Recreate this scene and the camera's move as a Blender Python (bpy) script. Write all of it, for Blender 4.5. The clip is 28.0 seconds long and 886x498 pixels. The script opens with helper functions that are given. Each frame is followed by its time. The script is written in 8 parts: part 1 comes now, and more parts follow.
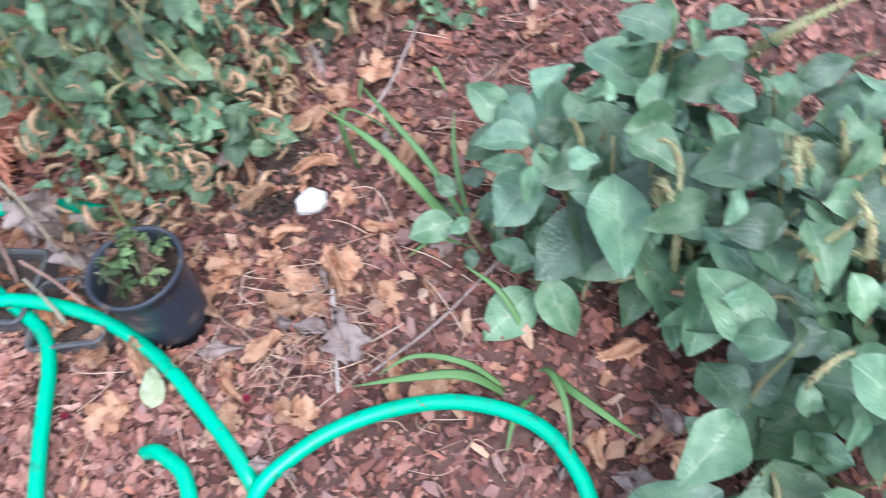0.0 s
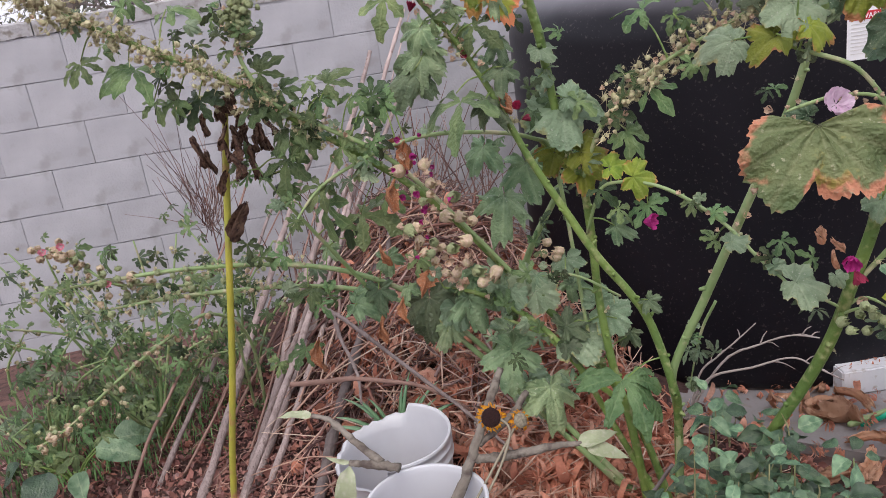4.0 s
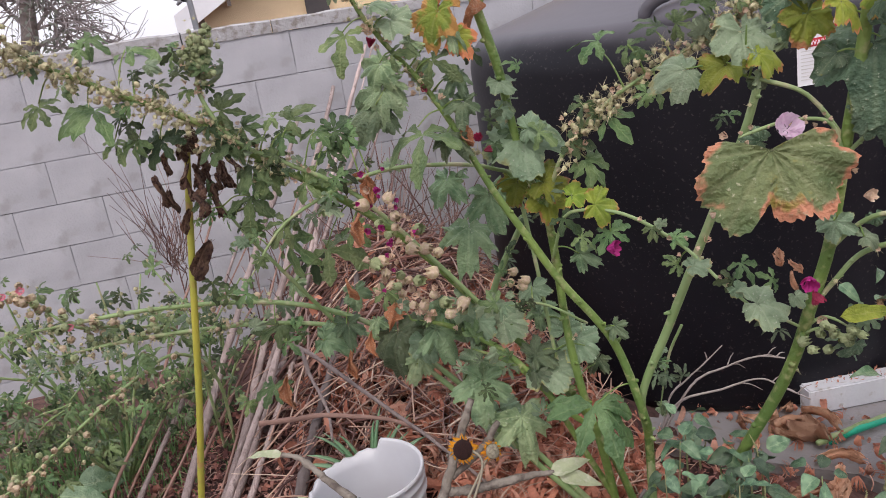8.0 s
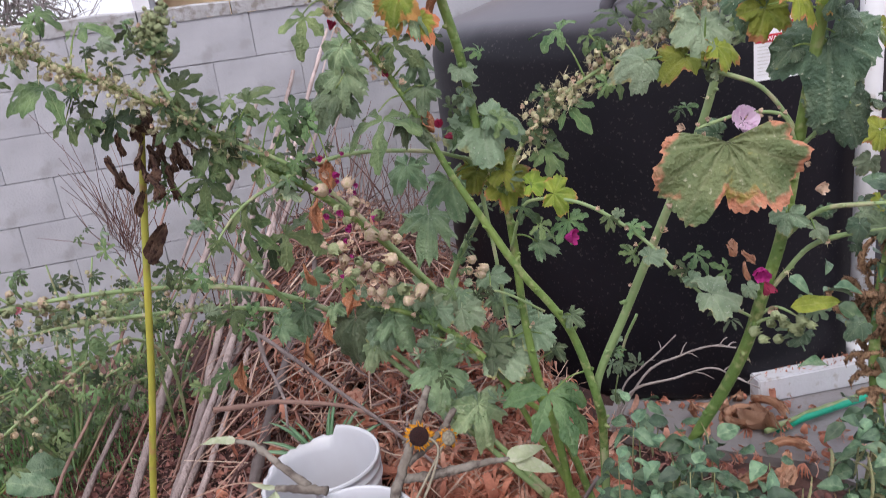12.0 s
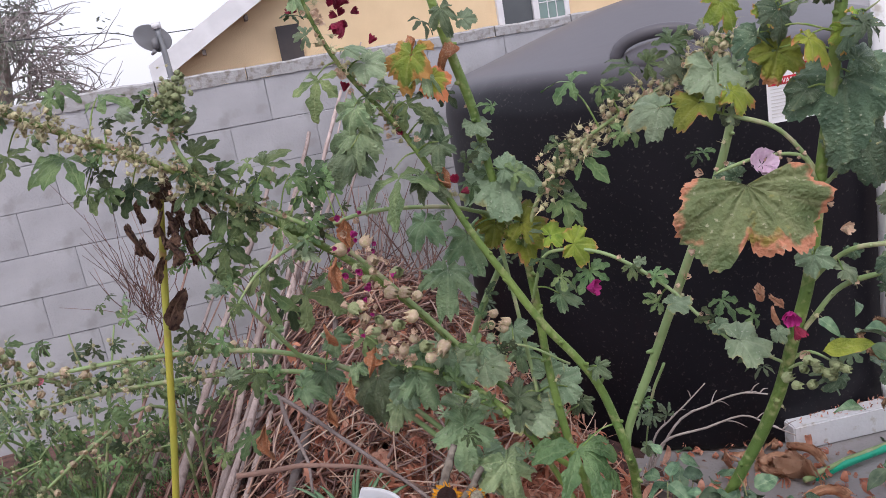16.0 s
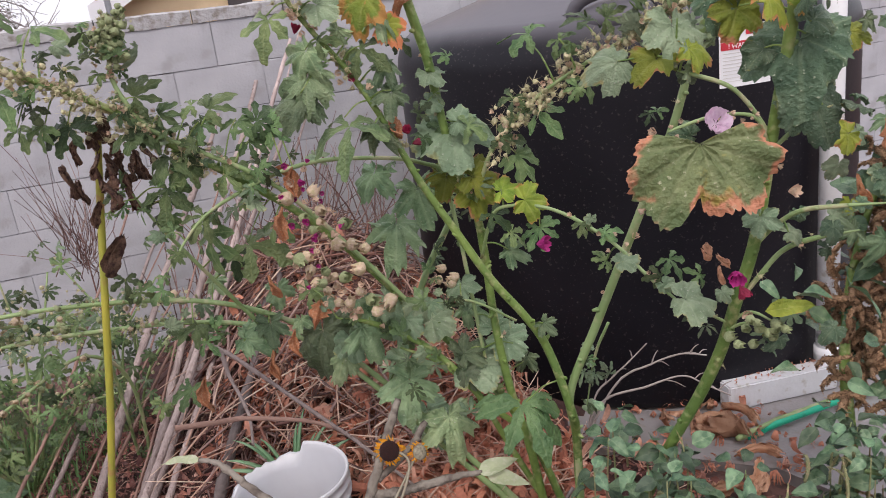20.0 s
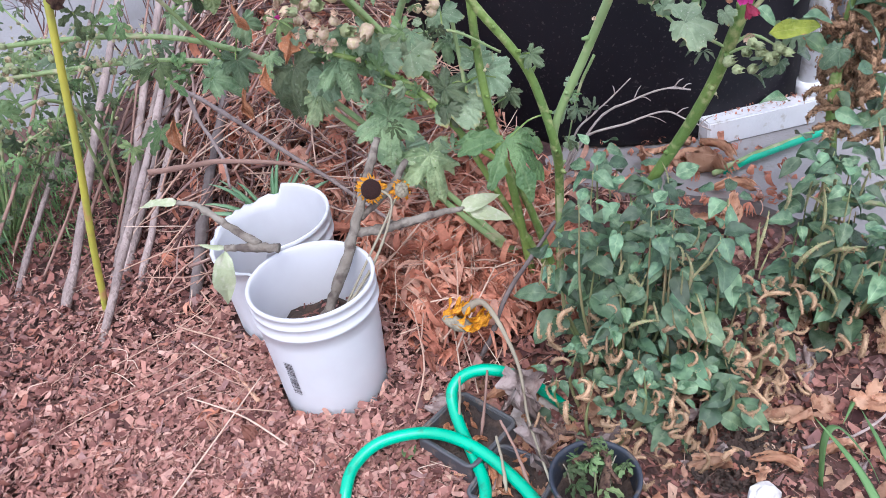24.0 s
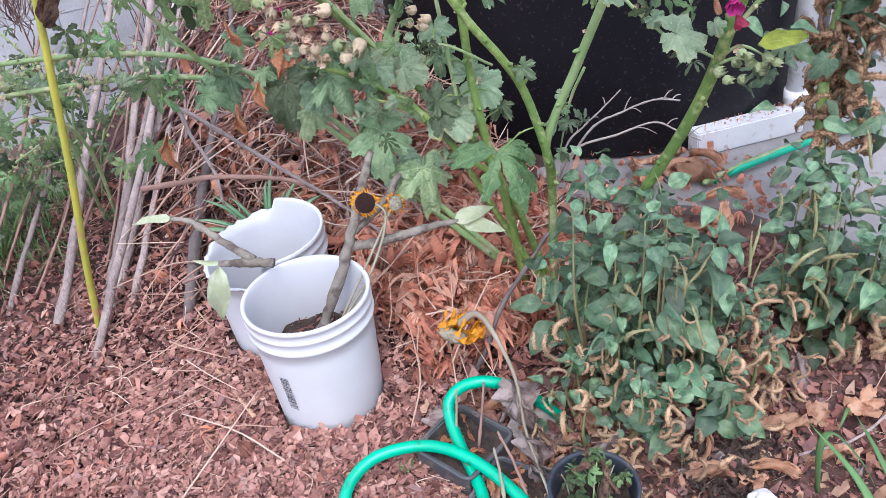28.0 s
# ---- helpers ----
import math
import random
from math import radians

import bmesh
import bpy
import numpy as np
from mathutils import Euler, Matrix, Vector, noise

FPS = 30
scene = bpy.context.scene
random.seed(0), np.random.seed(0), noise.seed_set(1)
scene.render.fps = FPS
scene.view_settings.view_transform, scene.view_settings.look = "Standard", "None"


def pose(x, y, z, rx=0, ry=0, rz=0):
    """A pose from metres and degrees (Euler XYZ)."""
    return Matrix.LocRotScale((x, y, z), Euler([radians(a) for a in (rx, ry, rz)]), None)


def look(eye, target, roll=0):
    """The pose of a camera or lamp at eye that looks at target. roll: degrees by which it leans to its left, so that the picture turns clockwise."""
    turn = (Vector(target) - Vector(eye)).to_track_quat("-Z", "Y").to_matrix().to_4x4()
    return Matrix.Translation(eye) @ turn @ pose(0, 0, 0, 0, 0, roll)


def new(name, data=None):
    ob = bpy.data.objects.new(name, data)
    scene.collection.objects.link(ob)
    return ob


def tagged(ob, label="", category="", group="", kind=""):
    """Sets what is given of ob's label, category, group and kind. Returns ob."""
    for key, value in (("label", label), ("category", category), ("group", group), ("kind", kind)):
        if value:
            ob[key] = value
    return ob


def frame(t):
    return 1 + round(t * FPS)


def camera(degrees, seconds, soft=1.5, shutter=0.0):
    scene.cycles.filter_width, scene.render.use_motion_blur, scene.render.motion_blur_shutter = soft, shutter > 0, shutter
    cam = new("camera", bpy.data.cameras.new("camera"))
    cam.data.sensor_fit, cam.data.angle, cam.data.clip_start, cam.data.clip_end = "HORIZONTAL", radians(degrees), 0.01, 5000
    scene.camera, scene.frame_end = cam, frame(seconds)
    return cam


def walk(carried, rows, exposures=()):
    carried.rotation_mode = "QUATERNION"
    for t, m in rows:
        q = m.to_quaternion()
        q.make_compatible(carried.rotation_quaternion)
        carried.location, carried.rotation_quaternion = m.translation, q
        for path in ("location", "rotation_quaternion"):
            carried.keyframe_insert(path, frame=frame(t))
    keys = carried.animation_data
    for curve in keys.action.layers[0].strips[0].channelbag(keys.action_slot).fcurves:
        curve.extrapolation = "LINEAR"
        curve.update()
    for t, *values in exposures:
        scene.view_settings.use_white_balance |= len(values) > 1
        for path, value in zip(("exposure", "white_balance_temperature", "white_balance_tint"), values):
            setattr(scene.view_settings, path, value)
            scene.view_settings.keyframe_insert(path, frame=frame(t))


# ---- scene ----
cam = camera(57.6, 28.0, soft=0.9, shutter=0.3)
PATH = [
    (0, (0.725, -0.078, 1.312), (1.52, 0.719, -0.341), -13.1),
    (0.5, (0.623, -0.021, 1.392), (1.285, 1.058, -0.156), -13.4),
    (1, (0.551, -0.053, 1.414), (1.101, 1.292, 0.039), -13.8),
    (1.5, (0.527, -0.038, 1.474), (1.029, 1.483, 0.275), -12.8),
    (2, (0.517, -0.04, 1.5), (0.973, 1.618, 0.478), -11.2),
    (2.5, (0.507, -0.045, 1.523), (0.899, 1.692, 0.612), -11.8),
    (3, (0.486, -0.047, 1.534), (0.793, 1.763, 0.739), -9.3),
    (3.5, (0.485, -0.048, 1.544), (0.74, 1.808, 0.846), -8.3),
    (4, (0.493, -0.057, 1.547), (0.751, 1.818, 0.9), -8.3),
    (4.5, (0.493, -0.049, 1.548), (0.757, 1.828, 0.91), -8.9),
    (6.5, (0.499, -0.062, 1.547), (0.787, 1.835, 0.984), -9.6),
    (7, (0.495, -0.073, 1.545), (0.784, 1.823, 0.977), -9.6),
    (7.5, (0.494, -0.073, 1.55), (0.786, 1.821, 0.977), -9.5),
    (8, (0.502, -0.062, 1.548), (0.847, 1.819, 0.964), -9.2),
    (8.5, (0.503, -0.059, 1.547), (0.871, 1.816, 0.959), -9.1),
    (9, (0.507, -0.053, 1.545), (0.89, 1.817, 0.949), -8.9),
    (9.5, (0.506, -0.054, 1.542), (0.899, 1.814, 0.944), -8.7),
    (10, (0.503, -0.061, 1.536), (0.9, 1.795, 0.904), -7.5),
    (10.5, (0.504, -0.061, 1.523), (0.877, 1.757, 0.777), -6.8),
    (11, (0.512, -0.053, 1.515), (0.888, 1.741, 0.713), -6.7),
    (11.5, (0.51, -0.054, 1.528), (0.906, 1.749, 0.758), -7.4),
    (12, (0.503, -0.059, 1.542), (0.939, 1.79, 0.918), -7.5),
    (12.5, (0.498, -0.061, 1.548), (0.934, 1.817, 1.015), -8.2),
    (13, (0.499, -0.061, 1.547), (0.938, 1.827, 1.054), -8.3),
    (13.5, (0.506, -0.059, 1.551), (0.946, 1.838, 1.094), -9.1),
    (15.5, (0.51, -0.049, 1.545), (0.931, 1.847, 1.07), -9.9),
    (16, (0.506, -0.045, 1.541), (0.924, 1.848, 1.051), -9.9),
    (17, (0.495, -0.045, 1.538), (0.925, 1.844, 1.043), -9.3),
    (18, (0.489, -0.043, 1.534), (0.927, 1.844, 1.034), -8.7),
    (18.5, (0.492, -0.037, 1.53), (0.939, 1.841, 1.006), -8.3),
    (19, (0.496, -0.03, 1.527), (0.952, 1.839, 0.98), -8.0),
    (19.5, (0.498, -0.019, 1.517), (0.985, 1.83, 0.929), -7.6),
    (20, (0.501, -0.022, 1.519), (1.026, 1.812, 0.917), -7.3),
    (20.5, (0.508, -0.023, 1.52), (1.094, 1.787, 0.904), -7.4),
    (21, (0.493, -0.022, 1.503), (1.071, 1.762, 0.809), -7.4),
    (21.5, (0.488, -0.016, 1.486), (1.028, 1.713, 0.637), -6.3),
    (22, (0.486, 0.023, 1.459), (0.952, 1.61, 0.334), -7.1),
    (22.5, (0.475, 0.026, 1.464), (0.939, 1.587, 0.303), -7.8),
    (24.5, (0.48, 0.04, 1.462), (0.92, 1.615, 0.311), -8.6),
    (25, (0.483, 0.042, 1.461), (0.926, 1.618, 0.311), -9.1),
    (26, (0.483, 0.033, 1.459), (0.934, 1.605, 0.307), -8.9),
    (27, (0.477, 0.035, 1.464), (0.951, 1.611, 0.326), -8.6),
    (28, (0.466, 0.035, 1.466), (0.946, 1.613, 0.335), -8.5),
]
walk(cam, [(t, look(eye, target, roll)) for t, eye, target, roll in PATH],
     exposures=((0, 0.84, 5650, 8), (1, 0.70, 5700, 9), (2, 0.60, 5700, 8), (3, 0.24, 5950, 12), (4.5, -0.05, 6600, 15), (10, -0.05, 6600, 15), (11, 0.12, 6450, 15), (12, 0.07, 6300, 15), (13, -0.12, 6150, 15),
                (17, -0.08, 6450, 15), (20.5, 0.02, 6650, 15), (21.3, 0.22, 6500, 14), (22, 0.54, 6200, 15), (25, 0.62, 5750, 12), (28, 0.62, 5750, 12)))
TAU = 2 * math.pi
R = random.Random(7)


# ---- light ----
world = bpy.data.worlds.new("sky")
scene.world = world
world.use_nodes = True
wn, wl = world.node_tree.nodes, world.node_tree.links
sky = wn.new("ShaderNodeTexSky")
sky.sky_type = "NISHITA"
sky.sun_disc = False
sky.sun_elevation, sky.sun_rotation = radians(52), radians(200)
sky.air_density, sky.dust_density, sky.ozone_density = 1.0, 4.0, 1.0
cloud = wn.new("ShaderNodeMix")
cloud.data_type = "RGBA"
cloud.inputs[0].default_value = 0.72
cloud.inputs[7].default_value = (8.2, 8.3, 9.0, 1)
wl.new(sky.outputs[0], cloud.inputs[6])
wl.new(cloud.outputs[2], wn["Background"].inputs[0])
wn["Background"].inputs[1].default_value = 0.165
sun_data = bpy.data.lights.new("sun", "SUN")
sun_data.energy, sun_data.angle, sun_data.color = 1.5, radians(25), (1.0, 0.96, 0.9)
sun = new("sun", sun_data)
sun.matrix_world = look((-1.2, -3.0, 5.0), (0, 0, 0))


# ---- materials ----
def mat(name, col, rough=0.6, col2=None, scale=8.0, bump=0.0, bscale=None, col3=None, scale3=60.0, mix3=0.35,
        metal=0.0, trans=0.0, spec=0.5, rand=0.0, coat=0.0, stretch=None, edge=None):
    """A surface of two or three mottled tones with relief; trans lets light through leaves."""
    m = bpy.data.materials.new(name)
    m.use_nodes = True
    n, l = m.node_tree.nodes, m.node_tree.links
    b = n["Principled BSDF"]
    b.inputs["Roughness"].default_value = rough
    b.inputs["Metallic"].default_value = metal
    b.inputs["Specular IOR Level"].default_value = spec
    b.inputs["Coat Weight"].default_value = coat
    tc = n.new("ShaderNodeTexCoord")
    src = tc.outputs["Object"]
    if stretch:
        mp = n.new("ShaderNodeMapping")
        mp.inputs["Scale"].default_value = stretch
        l.new(src, mp.inputs[0])
        src = mp.outputs[0]

    def noise_tex(s, d=4.0):
        t = n.new("ShaderNodeTexNoise")
        t.inputs["Scale"].default_value, t.inputs["Detail"].default_value = s, d
        l.new(src, t.inputs[0])
        return t.outputs[0]

    def ramp(f, a=0.38, c=0.62):
        r = n.new("ShaderNodeMapRange")
        r.inputs[1].default_value, r.inputs[2].default_value = a, c
        l.new(f, r.inputs[0])
        return r.outputs[0]

    def mix(f, a, c):
        x = n.new("ShaderNodeMix")
        x.data_type = "RGBA"
        if isinstance(f, float):
            x.inputs[0].default_value = f
        else:
            l.new(f, x.inputs[0])
        for k, v in ((6, a), (7, c)):
            if isinstance(v, tuple):
                x.inputs[k].default_value = (*v, 1)
            else:
                l.new(v, x.inputs[k])
        return x.outputs[2]

    out = mix(ramp(noise_tex(scale)), col, col2 or tuple(0.75 * v for v in col))
    if col3:
        r = ramp(noise_tex(scale3, 3.0), 0.62 - mix3 * 0.4, 0.72 - mix3 * 0.2)
        out = mix(r, out, col3)
    if rand:
        oi = n.new("ShaderNodeObjectInfo")
        hs = n.new("ShaderNodeHueSaturation")
        rr = n.new("ShaderNodeMapRange")
        rr.inputs[3].default_value, rr.inputs[4].default_value = 1 - rand, 1 + rand
        l.new(oi.outputs["Random"], rr.inputs[0])
        l.new(rr.outputs[0], hs.inputs["Value"])
        l.new(out, hs.inputs["Color"])
        out = hs.outputs[0]
    l.new(out, b.inputs["Base Color"])
    if bump:
        bp = n.new("ShaderNodeBump")
        bp.inputs["Strength"].default_value = bump
        bp.inputs["Distance"].default_value = 0.01
        l.new(noise_tex(bscale or scale * 6, 6.0), bp.inputs["Height"])
        l.new(bp.outputs[0], b.inputs["Normal"])
    if trans:
        tr = n.new("ShaderNodeBsdfTranslucent")
        l.new(out, tr.inputs[0])
        ms = n.new("ShaderNodeMixShader")
        ms.inputs[0].default_value = trans
        l.new(b.outputs[0], ms.inputs[1])
        l.new(tr.outputs[0], ms.inputs[2])
        l.new(ms.outputs[0], n["Material Output"].inputs[0])
    return m


def island_mat(name, cols, rough=0.8, trans=0.0, bump=0.3, bscale=90.0):
    """Loose pieces in one mesh, each piece with its own tone out of a few."""
    m = bpy.data.materials.new(name)
    m.use_nodes = True
    n, l = m.node_tree.nodes, m.node_tree.links
    b = n["Principled BSDF"]
    b.inputs["Roughness"].default_value = rough
    b.inputs["Specular IOR Level"].default_value = 0.3
    g = n.new("ShaderNodeNewGeometry")
    cr = n.new("ShaderNodeValToRGB")
    cr.color_ramp.interpolation = "LINEAR"
    el = cr.color_ramp.elements
    while len(el) < len(cols):
        el.new(0.5)
    for k, c in enumerate(cols):
        el[k].position, el[k].color = k / max(1, len(cols) - 1), (*c, 1)
    l.new(g.outputs["Random Per Island"], cr.inputs[0])
    tx = n.new("ShaderNodeTexNoise")
    tx.inputs["Scale"].default_value, tx.inputs["Detail"].default_value = bscale, 4.0
    tc = n.new("ShaderNodeTexCoord")
    l.new(tc.outputs["Object"], tx.inputs[0])
    mr = n.new("ShaderNodeMapRange")
    mr.inputs[3].default_value, mr.inputs[4].default_value = 0.55, 1.35
    l.new(tx.outputs[0], mr.inputs[0])
    mx = n.new("ShaderNodeHueSaturation")
    l.new(mr.outputs[0], mx.inputs["Value"])
    l.new(cr.outputs[0], mx.inputs["Color"])
    l.new(mx.outputs[0], b.inputs["Base Color"])
    bp = n.new("ShaderNodeBump")
    bp.inputs["Strength"].default_value, bp.inputs["Distance"].default_value = bump, 0.004
    l.new(tx.outputs[0], bp.inputs["Height"])
    l.new(bp.outputs[0], b.inputs["Normal"])
    if trans:
        tr = n.new("ShaderNodeBsdfTranslucent")
        l.new(mx.outputs[0], tr.inputs[0])
        ms = n.new("ShaderNodeMixShader")
        ms.inputs[0].default_value = trans
        l.new(b.outputs[0], ms.inputs[1])
        l.new(tr.outputs[0], ms.inputs[2])
        l.new(ms.outputs[0], n["Material Output"].inputs[0])
    return m


def leaf_mat(name, cols, edge_col, edge_at=0.9, rough=0.5, trans=0.28, vein=0.18, spots=None, ragged=0.9, patch=None, vary=(0.62, 1.35), spec=0.35, relief=0.45):
    """A leaf: mottled green, paler veins that fan out from the stalk, and a margin of its own colour. Leaf meshes are one unit across."""
    m = bpy.data.materials.new(name)
    m.use_nodes = True
    n, l = m.node_tree.nodes, m.node_tree.links
    b = n["Principled BSDF"]
    b.inputs["Roughness"].default_value = rough
    b.inputs["Specular IOR Level"].default_value = spec
    uv = n.new("ShaderNodeUVMap")
    sp = n.new("ShaderNodeSeparateXYZ")
    l.new(uv.outputs[0], sp.inputs[0])
    tc = n.new("ShaderNodeTexCoord")
    oi = n.new("ShaderNodeObjectInfo")

    def math_node(op, *vals):
        t = n.new("ShaderNodeMath")
        t.operation = op
        for k, v in enumerate(vals):
            if isinstance(v, (int, float)):
                t.inputs[k].default_value = v
            else:
                l.new(v, t.inputs[k])
        return t.outputs[0]

    def mixc(f, a, c):
        x = n.new("ShaderNodeMix")
        x.data_type = "RGBA"
        l.new(f, x.inputs[0])
        for k, v in ((6, a), (7, c)):
            if isinstance(v, tuple):
                x.inputs[k].default_value = (*v, 1)
            else:
                l.new(v, x.inputs[k])
        return x.outputs[2]

    nz = n.new("ShaderNodeTexNoise")
    nz.noise_dimensions = "4D"
    nz.inputs["Scale"].default_value, nz.inputs["Detail"].default_value = 3.5, 5.0
    l.new(tc.outputs["Object"], nz.inputs[0])
    l.new(math_node("MULTIPLY", oi.outputs["Random"], 40.0), nz.inputs["W"])
    fine = n.new("ShaderNodeTexNoise")
    fine.inputs["Scale"].default_value, fine.inputs["Detail"].default_value = 24.0, 5.0
    l.new(tc.outputs["Object"], fine.inputs[0])
    mr = n.new("ShaderNodeMapRange")
    mr.inputs[1].default_value, mr.inputs[2].default_value = 0.35, 0.65
    l.new(nz.outputs[0], mr.inputs[0])
    col = mixc(mr.outputs[0], cols[0], cols[1])
    # veins: the first texture coordinate runs across a lobe, 0 on its vein; the second from the stalk outwards
    v1 = math_node("SMOOTH_MIN", math_node("ABSOLUTE", sp.outputs[0]), 1.0, 0.01)
    vm = n.new("ShaderNodeMapRange")
    vm.inputs[1].default_value, vm.inputs[2].default_value, vm.inputs[3].default_value, vm.inputs[4].default_value = 0.0, 0.14, vein * 2.2, 0.0
    l.new(v1, vm.inputs[0])
    col = mixc(vm.outputs[0], col, cols[2])
    em = n.new("ShaderNodeMapRange")
    em.inputs[1].default_value, em.inputs[2].default_value = edge_at - 0.06, edge_at + 0.06
    l.new(math_node("ADD", sp.outputs[1], math_node("MULTIPLY", math_node("SUBTRACT", nz.outputs[0], 0.5), ragged)), em.inputs[0])
    col = mixc(em.outputs[0], col, edge_col)
    if spots:
        sm = n.new("ShaderNodeMapRange")
        sm.inputs[1].default_value, sm.inputs[2].default_value = 0.63, 0.72
        l.new(fine.outputs[0], sm.inputs[0])
        col = mixc(sm.outputs[0], col, spots)
    if patch:
        pm = n.new("ShaderNodeMapRange")
        pm.inputs[1].default_value, pm.inputs[2].default_value = 0.60, 0.66
        l.new(nz.outputs[0], pm.inputs[0])
        col = mixc(pm.outputs[0], col, patch)
    hs = n.new("ShaderNodeHueSaturation")
    rr = n.new("ShaderNodeMapRange")
    rr.inputs[3].default_value, rr.inputs[4].default_value = vary
    l.new(oi.outputs["Random"], rr.inputs[0])
    l.new(rr.outputs[0], hs.inputs["Value"])
    hue = n.new("ShaderNodeMapRange")
    hue.inputs[3].default_value, hue.inputs[4].default_value = 0.465, 0.515
    l.new(math_node("FRACT", math_node("MULTIPLY", oi.outputs["Random"], 17.0)), hue.inputs[0])
    l.new(hue.outputs[0], hs.inputs["Hue"])
    l.new(col, hs.inputs["Color"])
    col = hs.outputs[0]
    l.new(col, b.inputs["Base Color"])
    bp = n.new("ShaderNodeBump")
    bp.inputs["Strength"].default_value, bp.inputs["Distance"].default_value = relief, 0.05
    l.new(math_node("ADD", fine.outputs[0], math_node("MULTIPLY", vm.outputs[0], -0.35)), bp.inputs["Height"])
    l.new(bp.outputs[0], b.inputs["Normal"])
    tr = n.new("ShaderNodeBsdfTranslucent")
    l.new(col, tr.inputs[0])
    ms = n.new("ShaderNodeMixShader")
    ms.inputs[0].default_value = trans
    l.new(b.outputs[0], ms.inputs[1])
    l.new(tr.outputs[0], ms.inputs[2])
    l.new(ms.outputs[0], n["Material Output"].inputs[0])
    return m


M_SOIL = mat("soil", (0.10, 0.052, 0.045), 0.95, (0.16, 0.086, 0.072), 5, 0.8, 70, (0.065, 0.035, 0.032), 30)
M_SLAB = mat("concrete", (0.29, 0.27, 0.27), 0.85, (0.22, 0.205, 0.205), 3, 0.35, 90, (0.24, 0.21, 0.19), 25, 0.1)
M_BLOCK = mat("painted_block", (0.45, 0.45, 0.482), 0.8, (0.38, 0.38, 0.41), 4, 0.32, 90, (0.34, 0.335, 0.35), 9, 0.12, rand=0.03)
M_MORTAR = mat("mortar", (0.45, 0.45, 0.475), 0.9, (0.14, 0.135, 0.14), 11, 0.6, 120)
M_CAP = mat("cap_mortar", (0.42, 0.415, 0.43), 0.9, (0.34, 0.33, 0.335), 9, 0.7, 70, (0.24, 0.22, 0.2), 30, 0.25)
M_TANK = mat("black_poly", (0.0062, 0.0057, 0.0090), 0.40, (0.0090, 0.0082, 0.0122), 3, 0.05, 24, (0.05, 0.045, 0.045), 90, 0.0, spec=0.25)
M_STUCCO = mat("yellow_stucco", (0.86, 0.66, 0.42), 0.9, (0.80, 0.61, 0.38), 3, 0.5, 140)
M_WHITE = mat("white_paint", (0.80, 0.80, 0.83), 0.5, (0.72, 0.72, 0.75), 6, 0.05, 60)
M_DARKWOOD = mat("dark_wood", (0.11, 0.088, 0.085), 0.9, (0.17, 0.14, 0.135), 14, 0.7, 60)
M_TIMBER = mat("painted_beam", (0.70, 0.70, 0.73), 0.6, (0.63, 0.62, 0.64), 4, 0.2, 60, (0.48, 0.44, 0.41), 30, 0.05)
M_PIPE = mat("white_pvc", (0.80, 0.80, 0.82), 0.35, (0.74, 0.73, 0.74), 8, 0.05, 60, (0.5, 0.46, 0.42), 18, 0.1)
M_GLASS = mat("dark_glass", (0.05, 0.06, 0.07), 0.08, (0.07, 0.08, 0.09), 2, spec=0.8)
M_PANE = mat("green_glass", (0.20, 0.30, 0.28), 0.1, (0.16, 0.24, 0.23), 2, spec=0.8)
M_SCREEN = mat("dark_screen", (0.05, 0.045, 0.05), 0.7, (0.07, 0.06, 0.06), 6)
M_ROOF = mat("roof_shingle", (0.22, 0.2, 0.2), 0.9, (0.15, 0.14, 0.14), 12, 0.5)
M_STEEL = mat("grey_steel", (0.32, 0.33, 0.35), 0.45, (0.24, 0.25, 0.27), 8, 0.05, metal=0.5)
M_DISH = mat("grey_dish", (0.20, 0.20, 0.215), 0.55, (0.15, 0.15, 0.16), 5)
M_BARK = mat("grey_bark", (0.27, 0.235, 0.22), 0.9, (0.19, 0.16, 0.145), 16, 0.7, 60)
M_FARTWIG = mat("far_twig", (0.34, 0.30, 0.30), 0.9, (0.26, 0.23, 0.23), 3)
M_FARLEAF = mat("far_leaf", (0.17, 0.19, 0.16), 0.7, (0.24, 0.26, 0.21), 2, trans=0.2)
M_BUCKET = mat("white_plastic", (0.72, 0.73, 0.77), 0.36, (0.66, 0.66, 0.70), 5, 0.05, 40, trans=0.2)
M_INK = mat("black_ink", (0.04, 0.04, 0.05), 0.6)
M_RED = mat("red_ink", (0.62, 0.03, 0.05), 0.5)
M_PAPER = mat("label_paper", (0.80, 0.80, 0.82), 0.5, (0.74, 0.74, 0.76), 9)
M_HOSE = mat("green_hose", (0.0, 0.42, 0.25), 0.32, (0.0, 0.36, 0.21), 9, 0.05, 200, (0.01, 0.25, 0.15), 40, 0.08)
M_POT = mat("black_pot", (0.022, 0.028, 0.045), 0.45, (0.03, 0.036, 0.05), 6, 0.1, 60, (0.12, 0.09, 0.07), 26, 0.14)
M_TRAY = mat("grey_tray", (0.06, 0.06, 0.07), 0.5, (0.09, 0.09, 0.095), 8, 0.1, 60, (0.2, 0.15, 0.12), 30, 0.2)
M_POTSOIL = mat("pot_soil", (0.035, 0.025, 0.022), 1.0, (0.07, 0.045, 0.035), 30, 1.0, 90)
M_CANE = mat("dry_cane", (0.43, 0.345, 0.325), 0.85, (0.30, 0.235, 0.22), 3, 0.8, 30, (0.24, 0.18, 0.165), 9, 0.12, rand=0.35, stretch=(5, 5, 1.5))
M_TANWOOD = mat("tan_stick", (0.60, 0.37, 0.25), 0.85, (0.46, 0.27, 0.18), 5, 0.6, 40, rand=0.15)
